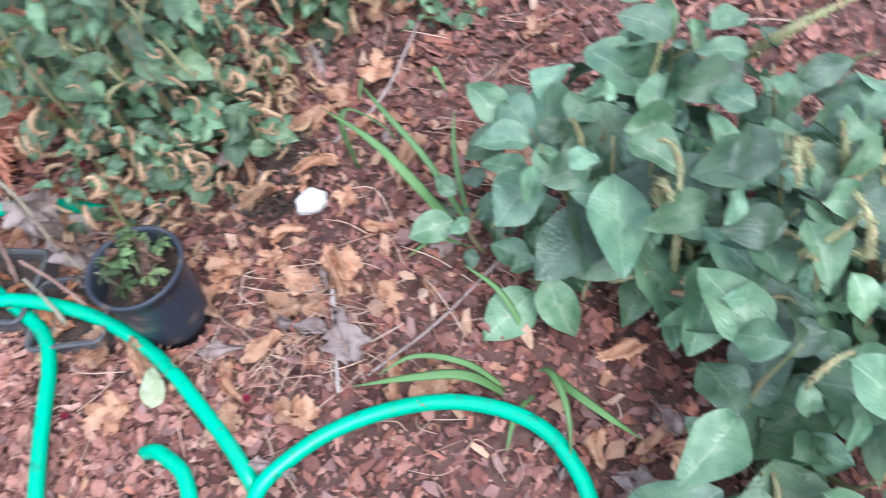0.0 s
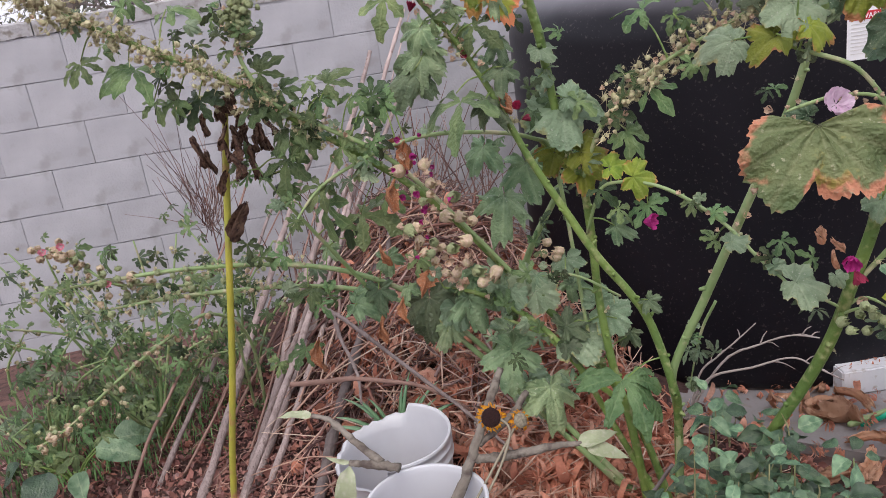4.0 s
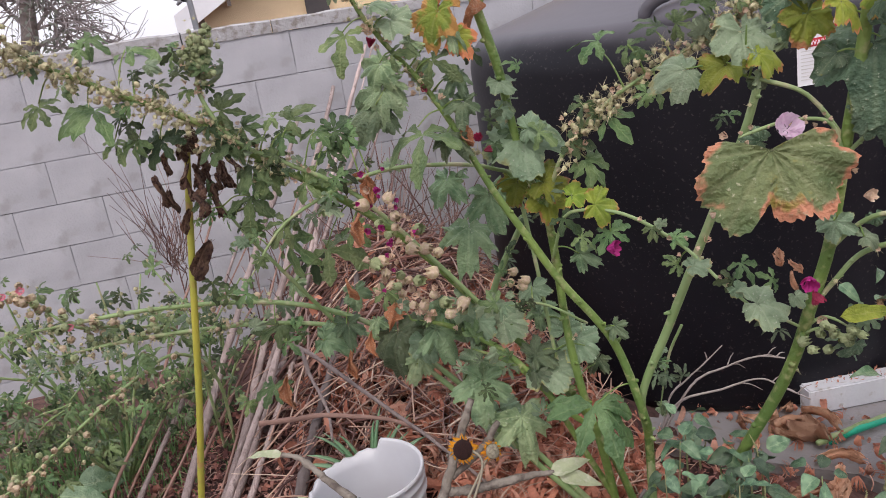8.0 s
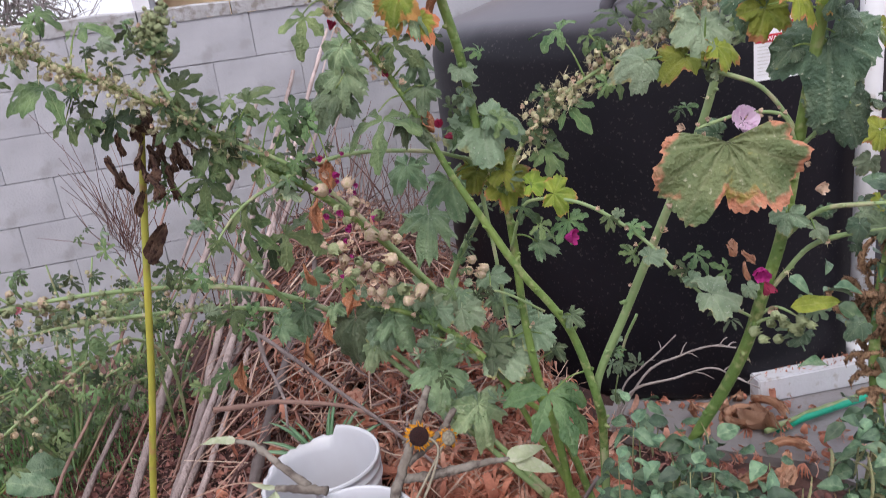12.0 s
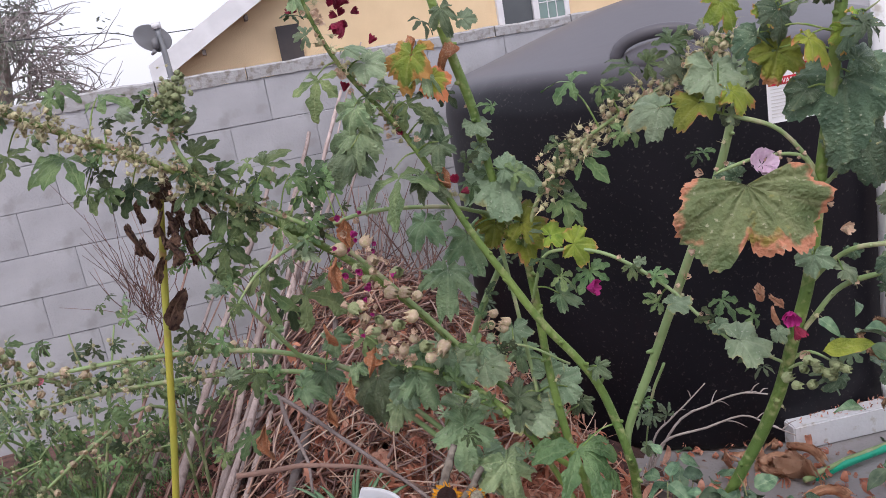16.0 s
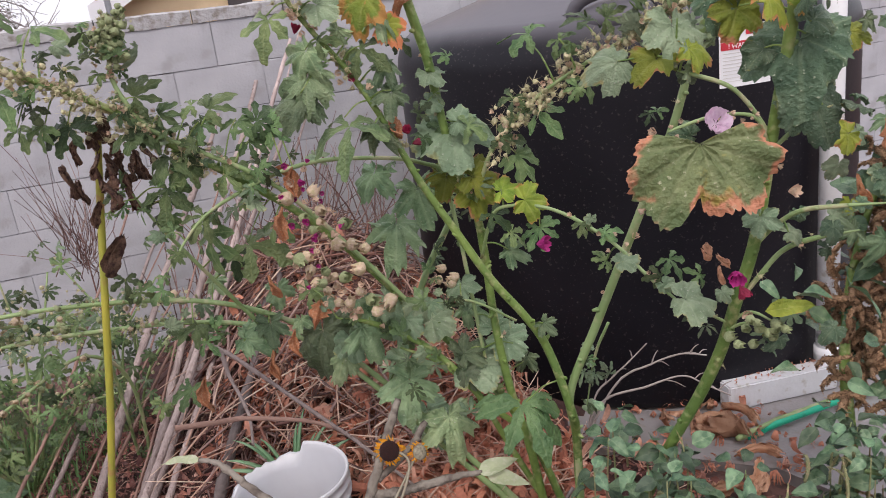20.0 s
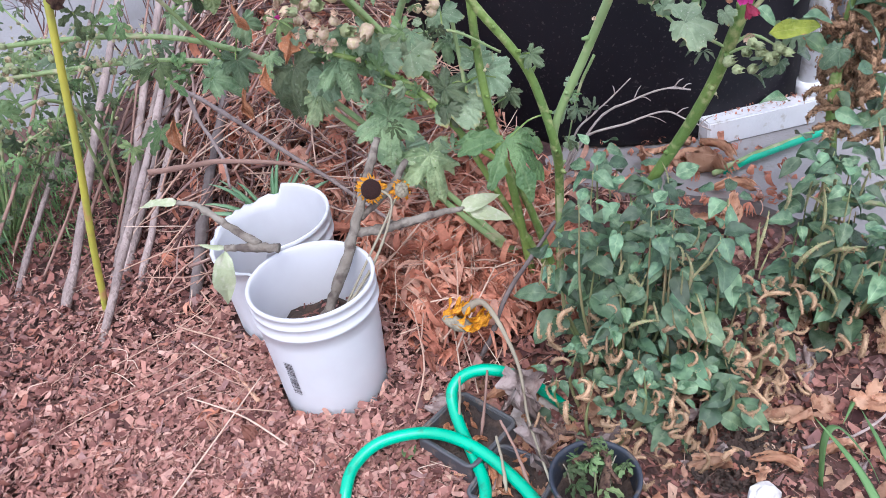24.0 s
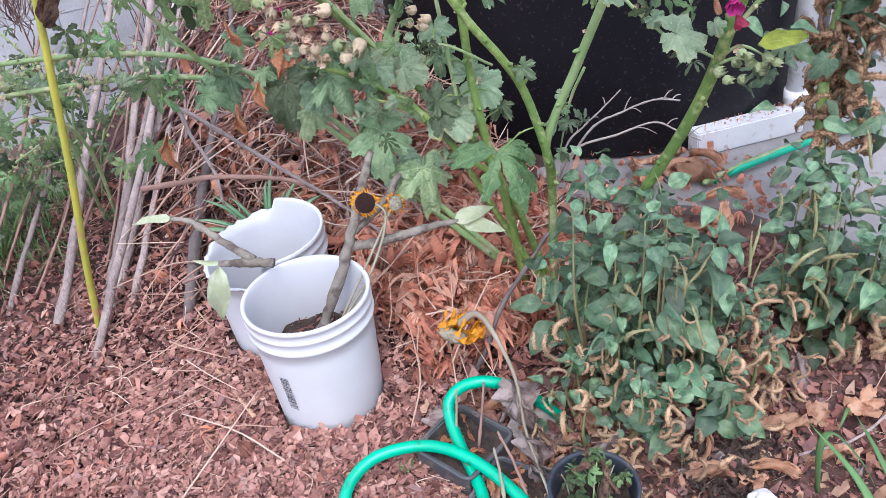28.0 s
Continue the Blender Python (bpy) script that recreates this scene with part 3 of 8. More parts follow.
# ---- house behind the wall ----
def build_house():
    y0 = 7.5
    base = Vector((3.0, y0, 0))
    rel = Matrix.Translation(-base)
    h = thing("house", base, "yellow stucco house with white eaves and a gable roof", "house")
    w = Mesh()
    # gable wall: from its left corner up along the roof line
    slope = 0.556
    zl = 1.70
    outline = [(0.12, -0.1), (9.0, -0.1), (9.0, zl + slope * 0.2), (4.7, zl + slope * 4.7), (0.12, zl + slope * 0.12 - 0.02)]
    front = [(x, y0 + 0.25, z) for x, z in outline]
    back = [(x, y0 + 6, z) for x, z in outline]
    n = len(outline)
    w.add(front + back, [tuple(range(n)), tuple(reversed(range(n, 2 * n)))] + [(i, n + i, n + (i + 1) % n, (i + 1) % n) for i in range(n)])
    part("wall", w, M_STUCCO, h, smooth=False, at=rel)
    ridge = (4.7, zl + slope * 4.7)
    for a, b, nm in (((-0.10, zl - 0.03), ridge, "roof"), (ridge, (9.5, zl - 0.03), "roof")):
        r = Mesh()
        t = 0.10
        pts = [(a[0], a[1]), (b[0], b[1]), (b[0], b[1] + t), (a[0], a[1] + t)]
        fr = [(x, y0, z) for x, z in pts]
        bk = [(x, y0 + 6.3, z) for x, z in pts]
        r.add(fr + bk, [(0, 1, 2, 3), (7, 6, 5, 4), (0, 4, 5, 1), (1, 5, 6, 2), (2, 6, 7, 3), (3, 7, 4, 0)])
        part(nm, r, M_ROOF, h, smooth=False, at=rel)
        f = Mesh()
        pts = [(a[0] - 0.01, a[1] - 0.09), (b[0], b[1] - 0.09), (b[0], b[1] + t), (a[0] - 0.01, a[1] + t)]
        fr = [(x, y0 - 0.04, z) for x, z in pts]
        bk = [(x, y0 - 0.005, z) for x, z in pts]
        f.add(fr + bk, [(0, 1, 2, 3), (7, 6, 5, 4), (0, 4, 5, 1), (1, 5, 6, 2), (2, 6, 7, 3), (3, 7, 4, 0)])
        part("fascia", f, M_WHITE, h, "white painted fascia board", smooth=False, at=rel)
    # rafter ends under the eave
    for k in range(4):
        x = 0.35 + 0.42 * k
        part("rafter_end", Mesh().box((x, y0 + 0.0, zl + slope * x - 0.11), (x + 0.03, y0 + 0.24, zl + slope * x - 0.065)), M_BARK, h, smooth=False, at=rel)
    # small dark window
    part("window", Mesh().box((1.03, y0 + 0.20, 1.15), (1.24, y0 + 0.26, 1.93)), M_SCREEN, h, "narrow window with a dark screen", smooth=False, at=rel)
    # sliding window with a white frame
    wn_ = part("window", Mesh().box((3.22, y0 + 0.235, 1.0), (3.88, y0 + 0.262, 2.1)), M_GLASS, h, "sliding window with a white frame", smooth=False, at=rel)
    for lo, hi in (((3.16, 0.95), (3.22, 2.15)), ((3.86, 0.95), (3.91, 2.15)), ((3.53, 1.0), (3.59, 2.1)), ((3.22, 2.1), (3.86, 2.15)), ((3.22, 0.95), (3.86, 1.0))):
        part("frame", Mesh().box((lo[0], y0 + 0.20, lo[1]), (hi[0], y0 + 0.256, hi[1])), M_WHITE, wn_, smooth=False)
    part("pane", Mesh().box((3.59, y0 + 0.215, 1.0), (3.86, y0 + 0.232, 2.1)), M_PANE, wn_, smooth=False)
    for x in (3.68, 3.77):
        part("glazing_bar", Mesh().box((x, y0 + 0.205, 1.0), (x + 0.008, y0 + 0.214, 2.1)), M_WHITE, wn_, smooth=False)
    for z in (1.25, 1.5, 1.75):
        part("glazing_bar", Mesh().box((3.59, y0 + 0.206, z), (3.86, y0 + 0.2135, z + 0.008)), M_WHITE, wn_, smooth=False)
    return h


build_house()


def build_dish():
    # a dish on a mast in front of the eave
    base = Vector((0.13, 6.4, 0))
    rel = Matrix.Translation(-base)
    d = thing("satellite_dish", base, "grey satellite dish on a galvanised mast behind the wall", "satellite dish")
    part("mast", Mesh().tube(spline([(0.13, 6.4, -0.1, 0.022), (0.115, 6.4, 1.6, 0.022), (0.098, 6.4, 2.0, 0.022)]), 12), M_STEEL, d, at=rel)
    part("mast_cap", Mesh().tube([(0.098, 6.4, 1.985, 0.034), (0.096, 6.4, 2.03, 0.034)], 12), M_WHITE, d, at=rel)
    bowl = Mesh().lathe([(0.001, 0.0), (0.05, 0.004), (0.09, 0.015), (0.125, 0.03), (0.128, 0.034), (0.12, 0.032), (0.08, 0.016), (0.001, 0.006)], 36)
    m = rel @ Matrix.Translation((0.035, 6.46, 1.915)) @ Euler((radians(70), radians(14), radians(25))).to_matrix().to_4x4() @ Matrix.Diagonal((1.12, 0.85, 1, 1))
    part("reflector", bowl, M_DISH, d, at=m)
    part("bracket", Mesh().box((0.04, 6.36, 1.84), (0.085, 6.44, 1.92), bevel=0.008), M_DISH, d, at=rel)
    part("feed_arm", Mesh().tube(spline([(0.06, 6.42, 1.86, 0.010), (0.03, 6.3, 1.81, 0.009), (0.06, 6.22, 1.82, 0.012)]), 8), M_DISH, d, at=rel)
    return d


build_dish()


def build_far_tree():
    q = random.Random(21)
    base = Vector((-2.6, 12.0, 0))
    rel = Matrix.Translation(-base)
    t = thing("far_tree", base, "half-bare grey tree with sparse leaves behind the wall", "tree")
    part("trunk", Mesh().tube(spline([(-2.6, 12, -0.1, 0.16), (-2.5, 12, 1.2, 0.13), (-2.3, 12, 2.2, 0.10), (-2.1, 12, 3.6, 0.05)]), 10), M_BARK, t, at=rel)
    limbs, boughs, crown, tips = [], [], Mesh(), []

    def grow(p, d, r, n):
        pts = [(*p, r)]
        for k in range(4):
            d = (d + Vector((q.uniform(-0.35, 0.35), q.uniform(-0.35, 0.35), q.uniform(-0.30, 0.22)))).normalized()
            p = p + d * q.uniform(0.12, 0.21) * (1.0 if n > 1 else 0.75)
            pts.append((*p, max(0.003, r * (1 - 0.17 * (k + 1)))))
            if n > 0:
                side = (d + Vector((q.uniform(-1, 1), q.uniform(-0.7, 0.7), q.uniform(-0.8, 0.7)))).normalized()
                grow(p.copy(), side, r * 0.6, n - 1)
        (limbs if n < 2 else boughs).append(spline(pts, 2))
        tips.append(p.copy())

    for z, dx in ((1.5, 0.9), (1.7, 0.5), (1.9, 0.9), (2.1, -0.6), (2.3, 0.8), (2.6, 0.4), (2.9, 0.7), (3.2, -0.3)):
        grow(Vector((-2.45 + 0.1 * (z - 1.5), 12, z)), Vector((dx, q.uniform(-0.4, 0.2), 0.35)), 0.035, 3)
    for c in tips:
        if q.random() < (0.95 if c.x > -1.7 else 0.45):
            continue
        for _ in range(9):
            p = c + Vector([q.gauss(0, 0.09) for _ in range(3)])
            u, v = Vector([q.uniform(-1, 1) for _ in range(3)]).normalized() * 0.05, Vector([q.uniform(-1, 1) for _ in range(3)]).normalized() * 0.02
            crown.add([p - u, p + v, p + u, p - v], [(0, 1, 2, 3)])
    for line in boughs:
        part("bough", Mesh().tube(line, 5), M_FARTWIG, t, at=rel)
    fine = Mesh()
    for line in limbs:
        fine.tube(line, 4)
    tagged(part("twig_spray", fine, M_FARTWIG, t, at=rel), kind="stuff")
    part("crown", crown, M_FARLEAF, t, at=rel)
    return t


build_far_tree()
cable = Mesh().tube(spline([(-6, 10, 2.55, 0.006), (-1.096, 10, 2.313, 0.006), (0.254, 10, 2.167, 0.006), (6, 10, 2.35, 0.006)]), 6)
tagged(part("overhead_cable", cable, M_INK), "thin dark overhead cable against the sky", "cable")


# ---- water tank ----
TANK = Vector((2.21, 3.0, 0.045))
TANK_R = 0.90


def dust_sheen_top(m, low, high, dust_sheen):
    """Grey dust and painted-in sky sheen on the upper, sloping part of a thing, with a soft ragged edge."""
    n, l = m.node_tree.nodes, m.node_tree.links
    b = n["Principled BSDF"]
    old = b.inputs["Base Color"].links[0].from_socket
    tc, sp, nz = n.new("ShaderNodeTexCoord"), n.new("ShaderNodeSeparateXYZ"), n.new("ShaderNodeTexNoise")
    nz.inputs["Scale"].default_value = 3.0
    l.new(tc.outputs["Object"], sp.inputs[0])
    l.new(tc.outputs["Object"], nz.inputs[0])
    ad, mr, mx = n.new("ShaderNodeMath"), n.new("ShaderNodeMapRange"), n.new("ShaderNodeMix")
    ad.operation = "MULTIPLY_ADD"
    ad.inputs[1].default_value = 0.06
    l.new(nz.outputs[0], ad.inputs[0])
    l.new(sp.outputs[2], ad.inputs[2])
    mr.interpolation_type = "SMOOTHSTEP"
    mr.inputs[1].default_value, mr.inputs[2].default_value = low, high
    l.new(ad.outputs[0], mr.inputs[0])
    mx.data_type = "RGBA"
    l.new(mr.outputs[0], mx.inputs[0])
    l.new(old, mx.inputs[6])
    mx.inputs[7].default_value = (*dust_sheen, 1)
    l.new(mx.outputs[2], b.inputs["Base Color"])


# this grey holds both dust and the sky's light on the sloping dome
dust_sheen_top(M_TANK, 1.31, 1.385, (0.105, 0.10, 0.115))


def build_tank():
    t = thing("water_tank", TANK, "large black plastic water tank with a domed top beside the wall", "water tank")
    H = 1.33
    prof = [(0.02, 0.0), (TANK_R - 0.03, 0.0), (TANK_R - 0.005, 0.012), (TANK_R, 0.04)]
    prof += [(TANK_R, 0.04 + 1.16 * k / 6) for k in range(1, 7)]
    for k in range(1, 12):
        # round shoulder that runs into the shallow cone of the top
        a = radians(73) * k / 11
        prof.append((TANK_R - 0.15 * (1 - math.cos(a)) * 0.9, 1.20 + 0.155 * math.sin(a)))
    r0, z0 = prof[-1]
    prof += [(r0 + (0.24 - r0) * k / 8, z0 + 0.30 * (r0 - 0.24) * k / 8) for k in range(1, 9)] + [(0.12, z0 + 0.19), (0.02, z0 + 0.195)]
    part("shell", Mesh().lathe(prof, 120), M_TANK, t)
    # moulded lifting lug on the shoulder, seen as an arch over a hollow
    a0 = radians(-119)
    lug = Mesh()
    c = Vector((math.cos(a0), math.sin(a0), 0))
    s = Vector((-c.y, c.x, 0))
    arch = []
    for k in range(15):
        a = math.pi * k / 14
        p = c * (TANK_R - 0.13 + 0.02 * math.sin(a)) + s * 0.14 * math.cos(a) + Vector((0, 0, H + 0.005 + 0.085 * math.sin(a) ** 0.7))
        arch.append((*p, 0.022))
    lug.tube(arch, 10)
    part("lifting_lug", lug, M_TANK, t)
    hump = Mesh()
    bm = bmesh.new()
    bmesh.ops.create_uvsphere(bm, u_segments=24, v_segments=12, radius=1.0)
    for v in bm.verts:
        v.co = c * (TANK_R - 0.13) + s * (0.135 * v.co.x) + c * (0.09 * v.co.y) + Vector((0, 0, H - 0.0 + 0.060 * v.co.z))
    bm.verts.index_update()
    hump.add([tuple(v.co) for v in bm.verts], [tuple(v.index for v in f.verts) for f in bm.faces])
    bm.free()
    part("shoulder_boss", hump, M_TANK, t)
    # warning label, curved with the shell
    ang = radians(-94.3)
    span, z0, z1 = 0.088, 1.135, 1.318

    def patch(name, u0, u1, v0, v1, m, lift, lab=""):
        pm = Mesh()
        n = 8
        vs = []
        for i in range(n + 1):
            a = ang + (u0 + (u1 - u0) * i / n) * span * 2 / TANK_R
            for z in (v0, v1):
                vs.append(((TANK_R + lift) * math.cos(a), (TANK_R + lift) * math.sin(a), z - 0.045))
        pm.add(vs, [(2 * i, 2 * i + 2, 2 * i + 3, 2 * i + 1) for i in range(n)])
        return part(name, pm, m, sticker, lab)

    sticker = None
    base = Mesh()
    n = 10
    vs = []
    for i in range(n + 1):
        a = ang + (-0.5 + i / n) * span * 2 / TANK_R
        for rr in (TANK_R - 0.002, TANK_R + 0.002):
            for z in (z0, z1):
                vs.append((rr * math.cos(a), rr * math.sin(a), z - 0.045))
    fs = []
    for i in range(n):
        o, q = 4 * i, 4 * i + 4
        fs += [(o + 2, q + 2, q + 3, o + 3), (o + 3, q + 3, q + 1, o + 1), (o, q, q + 2, o + 2)]
    base.add(vs, fs)
    sticker = part("warning_label", base, M_PAPER, t, "white paper warning label with red bands", smooth=False)
    patch("red_band", -0.47, 0.47, 1.248, 1.272, M_RED, 0.0035)
    patch("red_band", 0.0, 0.4, 1.288, 1.306, M_RED, 0.0035)
    for k in range(9):
        patch("print_line", -0.44, 0.42, 1.236 - k * 0.0105, 1.2385 - k * 0.0105, M_STONE, 0.0035)
    letter = bpy.data.curves.new("warning_text", "FONT")
    letter.body = "! WARNING"
    letter.size = 0.021
    letter.extrude = 0.0004
    a = ang - 0.36 * span * 2 / TANK_R
    a2 = ang + 0.02
    tx = new("warning_text", letter)
    nrm = Vector((math.cos(a2), math.sin(a2), 0))
    tx.matrix_basis = facing(Vector(((TANK_R + 0.012) * math.cos(a), (TANK_R + 0.012) * math.sin(a), 1.2525 - 0.045)), nrm, (0, 0, 1))
    letter.materials.append(M_PAPER)
    tx.parent = sticker
    return t


build_tank()


def build_beam_and_pipe():
    # painted beam lying on the slab; its long side faces the garden
    m = Matrix.Translation((2.032, 2.056, 0.046)) @ Euler((0, 0, radians(-6.8))).to_matrix().to_4x4()
    b = Mesh().box((0, 0, 0), (0.41, 0.066, 0.09), bevel=0.005)
    tagged(part("painted_beam", b, M_TIMBER, smooth=False, at=m), "white painted timber beam lying on the slab before the tank", "beam")
    p = thing("drain_pipe", (2.444, 2.069, 0.136), "white plastic pipe standing upright on the painted beam", "pipe")
    part("pipe", Mesh().tube([(0, 0, 0, 0.036), (0.0, 0, 1.0, 0.036), (0.0, 0, 2.2, 0.036)], 24), M_PIPE, p)
    part("collar", Mesh().tube([(0, 0, 0.0, 0.042), (0, 0, 0.05, 0.042)], 24), M_PIPE, p)


build_beam_and_pipe()


# ---- buckets ----
def build_bucket(at, label, broken, tilt=(0, 0), wide=1.0):
    m = Matrix.Translation(at) @ Euler((radians(tilt[0]), radians(tilt[1]), 0)).to_matrix().to_4x4()
    b = thing("bucket", m, label, "bucket", "white buckets")
    rt, rb, h = 0.146 * wide, 0.130 * wide, 0.37
    seg = 72
    prof = [(0.0, 0.004), (rb - 0.006, 0.004), (rb, 0.0), (rb + 0.002, 0.006)]
    prof += [(rb + (rt - rb) * k / 8, 0.298 * k / 8) for k in range(1, 9)]
    prof += [(rt + 0.0058, 0.301), (rt + 0.0064, 0.304), (rt + 0.0064, 0.309), (rt + 0.0042, 0.311), (rt + 0.0038, 0.333), (rt + 0.0062, 0.335), (rt + 0.0062, 0.339), (rt + 0.0040, 0.341), (rt + 0.0036, 0.359), (rt + 0.0068, 0.361), (rt + 0.0068, h - 0.002), (rt + 0.005, h), (rt - 0.001, h)]
    inner = [(rt - 0.003, h - 0.004)] + [(rt - 0.004 - (rt - rb) * k / 6, 0.35 - 0.34 * k / 6) for k in range(7)] + [(0.0, 0.012)]
    shell = Mesh().lathe(prof + inner, seg)
    if broken:
        # the rim is torn down on the far side: jagged, uneven
        q = random.Random(5)
        jag = [q.uniform(0, 0.02) for _ in range(seg)]
        v2 = []
        for i, (x, y, z) in enumerate(shell.v):
            a = math.degrees(math.atan2(y, x)) % 360
            lim = h + 0.01
            if 68 < a < 185:
                lim = h - 0.024 - 0.040 * (a - 68) / 117 - jag[i % seg] * 0.6
            elif 185 <= a < 256:
                lim = 0.300 + jag[i % seg] * 0.3
            v2.append((x, y, min(z, lim)))
        shell.v = v2
    part("shell", shell, M_BUCKET, b, at=Matrix())
    return b


b1 = build_bucket((0.590, 1.590, -0.012), "white plastic bucket with soil and a cut branch in it", False)
b2 = build_bucket((0.545, 1.917, -0.012), "white plastic bucket with a torn jagged rim", True, wide=1.11)
# the torn edge still carries a strip of its rim
rim = Mesh()
rim.tube([(0.1655 * math.cos(radians(a)), 0.1655 * math.sin(radians(a)), 0.369, 0.0035) for a in range(-98, 68, 6)], 8)
part("rim", rim, M_BUCKET, b2)


# the print belongs to the bucket, so it hangs under it
def barcode_part():
    ang = radians(-139)
    q = random.Random(2)
    z, bars = 0.118, Mesh()
    while z < 0.222:
        w = q.choice((0.0008, 0.0014, 0.0022))
        r = 0.130 + 0.016 * z / 0.28 + 0.0012
        vs = []
        for i in range(5):
            a = ang + (-0.5 + i / 4) * 0.024 / r
            vs += [(r * math.cos(a), r * math.sin(a), z), (r * math.cos(a), r * math.sin(a), z + w)]
        bars.add(vs, [(2 * i, 2 * i + 2, 2 * i + 3, 2 * i + 1) for i in range(4)])
        z += w + q.choice((0.001, 0.0016, 0.0024))
    part("barcode", bars, M_INK, b1, "black printed barcode", smooth=False)


barcode_part()


def soil_fill(parent, r, z, name="soil", seed=1):
    q = random.Random(seed)
    s = Mesh()
    vs, fs, n, rings = [(0, 0, z + 0.01)], [], 28, 6
    for k in range(1, rings + 1):
        for i in range(n):
            a = TAU * i / n
            rr = r * k / rings
            vs.append((rr * math.cos(a), rr * math.sin(a), z + q.uniform(-0.008, 0.012)))
    for i in range(n):
        fs.append((0, 1 + i, 1 + (i + 1) % n))
    for k in range(rings - 1):
        for i in range(n):
            a, b = 1 + k * n + i, 1 + k * n + (i + 1) % n
            fs.append((a, a + n, b + n, b))
    s.add(vs, fs)
    return part(name, s, M_POTSOIL, parent, "dark loose soil")


soil_fill(b1, 0.135, 0.195)
q = random.Random(21)
bits = Mesh()
for _ in range(260):
    # crumbs and leaf bits on the soil
    a, r, s = q.uniform(0, TAU), 0.125 * math.sqrt(q.random()), q.uniform(0.004, 0.013)
    c = Vector((r * math.cos(a), r * math.sin(a), 0.205 + q.uniform(0, 0.008)))
    u, v = Vector((q.gauss(0, 1), q.gauss(0, 1), q.gauss(0, 0.4))).normalized() * s, Vector((q.gauss(0, 1), q.gauss(0, 1), q.gauss(0, 0.4))).normalized() * s * 0.6
    bits.add([c - u, c + v, c + u, c - v + Vector((0, 0, 0.003))], [(0, 1, 2), (0, 2, 3)])
part("leaf_bits", bits, M_LITTER, b1, "brown crumbled leaf bits on the soil")


# ---- branch standing in the bucket ----
# ---- where the plants' stems, leaves and flowers are (x, y, z, radius or size; leaves also which way the tip hangs) ----
STEMS_MAIN = [
    [(1.243, 1.591, 0.416, 0.0110), (1.218, 1.553, 0.536, 0.0105), (1.181, 1.576, 0.699, 0.0100), (1.134, 1.581, 0.792, 0.0095), (1.069, 1.601, 0.891, 0.0095), (1.003, 1.624, 1.020, 0.0090), (0.945, 1.640, 1.135, 0.0080), (0.882, 1.653, 1.286, 0.0070), (0.826, 1.657, 1.392, 0.0060), (0.767, 1.652, 1.476, 0.0055), (0.720, 1.640, 1.553, 0.0050), (0.685, 1.620, 1.645, 0.0040), (0.671, 1.605, 1.720, 0.0030)],
    [(1.243, 1.591, 0.416, 0.0100), (1.226, 1.570, 0.570, 0.0100), (1.291, 1.530, 0.758, 0.0105), (1.354, 1.483, 0.947, 0.0100), (1.398, 1.445, 1.086, 0.0095), (1.436, 1.416, 1.204, 0.0090), (1.462, 1.386, 1.329, 0.0085), (1.483, 1.346, 1.435, 0.0080), (1.523, 1.283, 1.538, 0.0070)],
]
STEMS_SIDE_A = [
    [(1.159, 1.688, 0.357, 0.0110), (1.123, 1.694, 0.543, 0.0105), (1.103, 1.703, 0.729, 0.0100), (1.096, 1.705, 0.922, 0.0100), (1.080, 1.693, 1.042, 0.0095), (1.050, 1.707, 1.142, 0.0090), (1.032, 1.714, 1.264, 0.0100), (1.017, 1.712, 1.383, 0.0110), (0.986, 1.707, 1.513, 0.0110), (0.959, 1.692, 1.623, 0.0100), (0.936, 1.681, 1.706, 0.0080)],
    [(1.080, 1.693, 1.042, 0.0050), (1.114, 1.647, 1.164, 0.0050), (1.159, 1.601, 1.238, 0.0050), (1.212, 1.554, 1.294, 0.0045), (1.281, 1.495, 1.345, 0.0040), (1.341, 1.433, 1.388, 0.0040), (1.399, 1.379, 1.433, 0.0030), (1.431, 1.348, 1.464, 0.0025)],
]
STEMS_SIDE_B = [
    [(1.081, 1.686, 0.917, 0.0040), (1.102, 1.637, 1.028, 0.0040), (1.131, 1.590, 1.055, 0.0040), (1.186, 1.533, 1.052, 0.0040), (1.236, 1.478, 1.024, 0.0040), (1.282, 1.402, 0.978, 0.0038), (1.314, 1.335, 0.921, 0.0035), (1.338, 1.278, 0.885, 0.0030), (1.351, 1.227, 0.852, 0.0025)],
    [(0.942, 1.955, 0.611, 0.0090), (0.987, 1.969, 0.746, 0.0090), (1.030, 1.969, 0.834, 0.0090), (1.090, 1.953, 0.937, 0.0080), (1.134, 1.946, 1.039, 0.0060)],
    [(1.140, 1.654, 0.753, 0.0030), (1.037, 1.684, 0.819, 0.0030), (0.933, 1.715, 0.822, 0.0030)],
    [(1.470, 1.818, 0.606, 0.0040), (1.436, 1.844, 0.504, 0.0040), (1.410, 1.874, 0.321, 0.0040)],
]
STEMS_SIDE = STEMS_SIDE_A + STEMS_SIDE_B
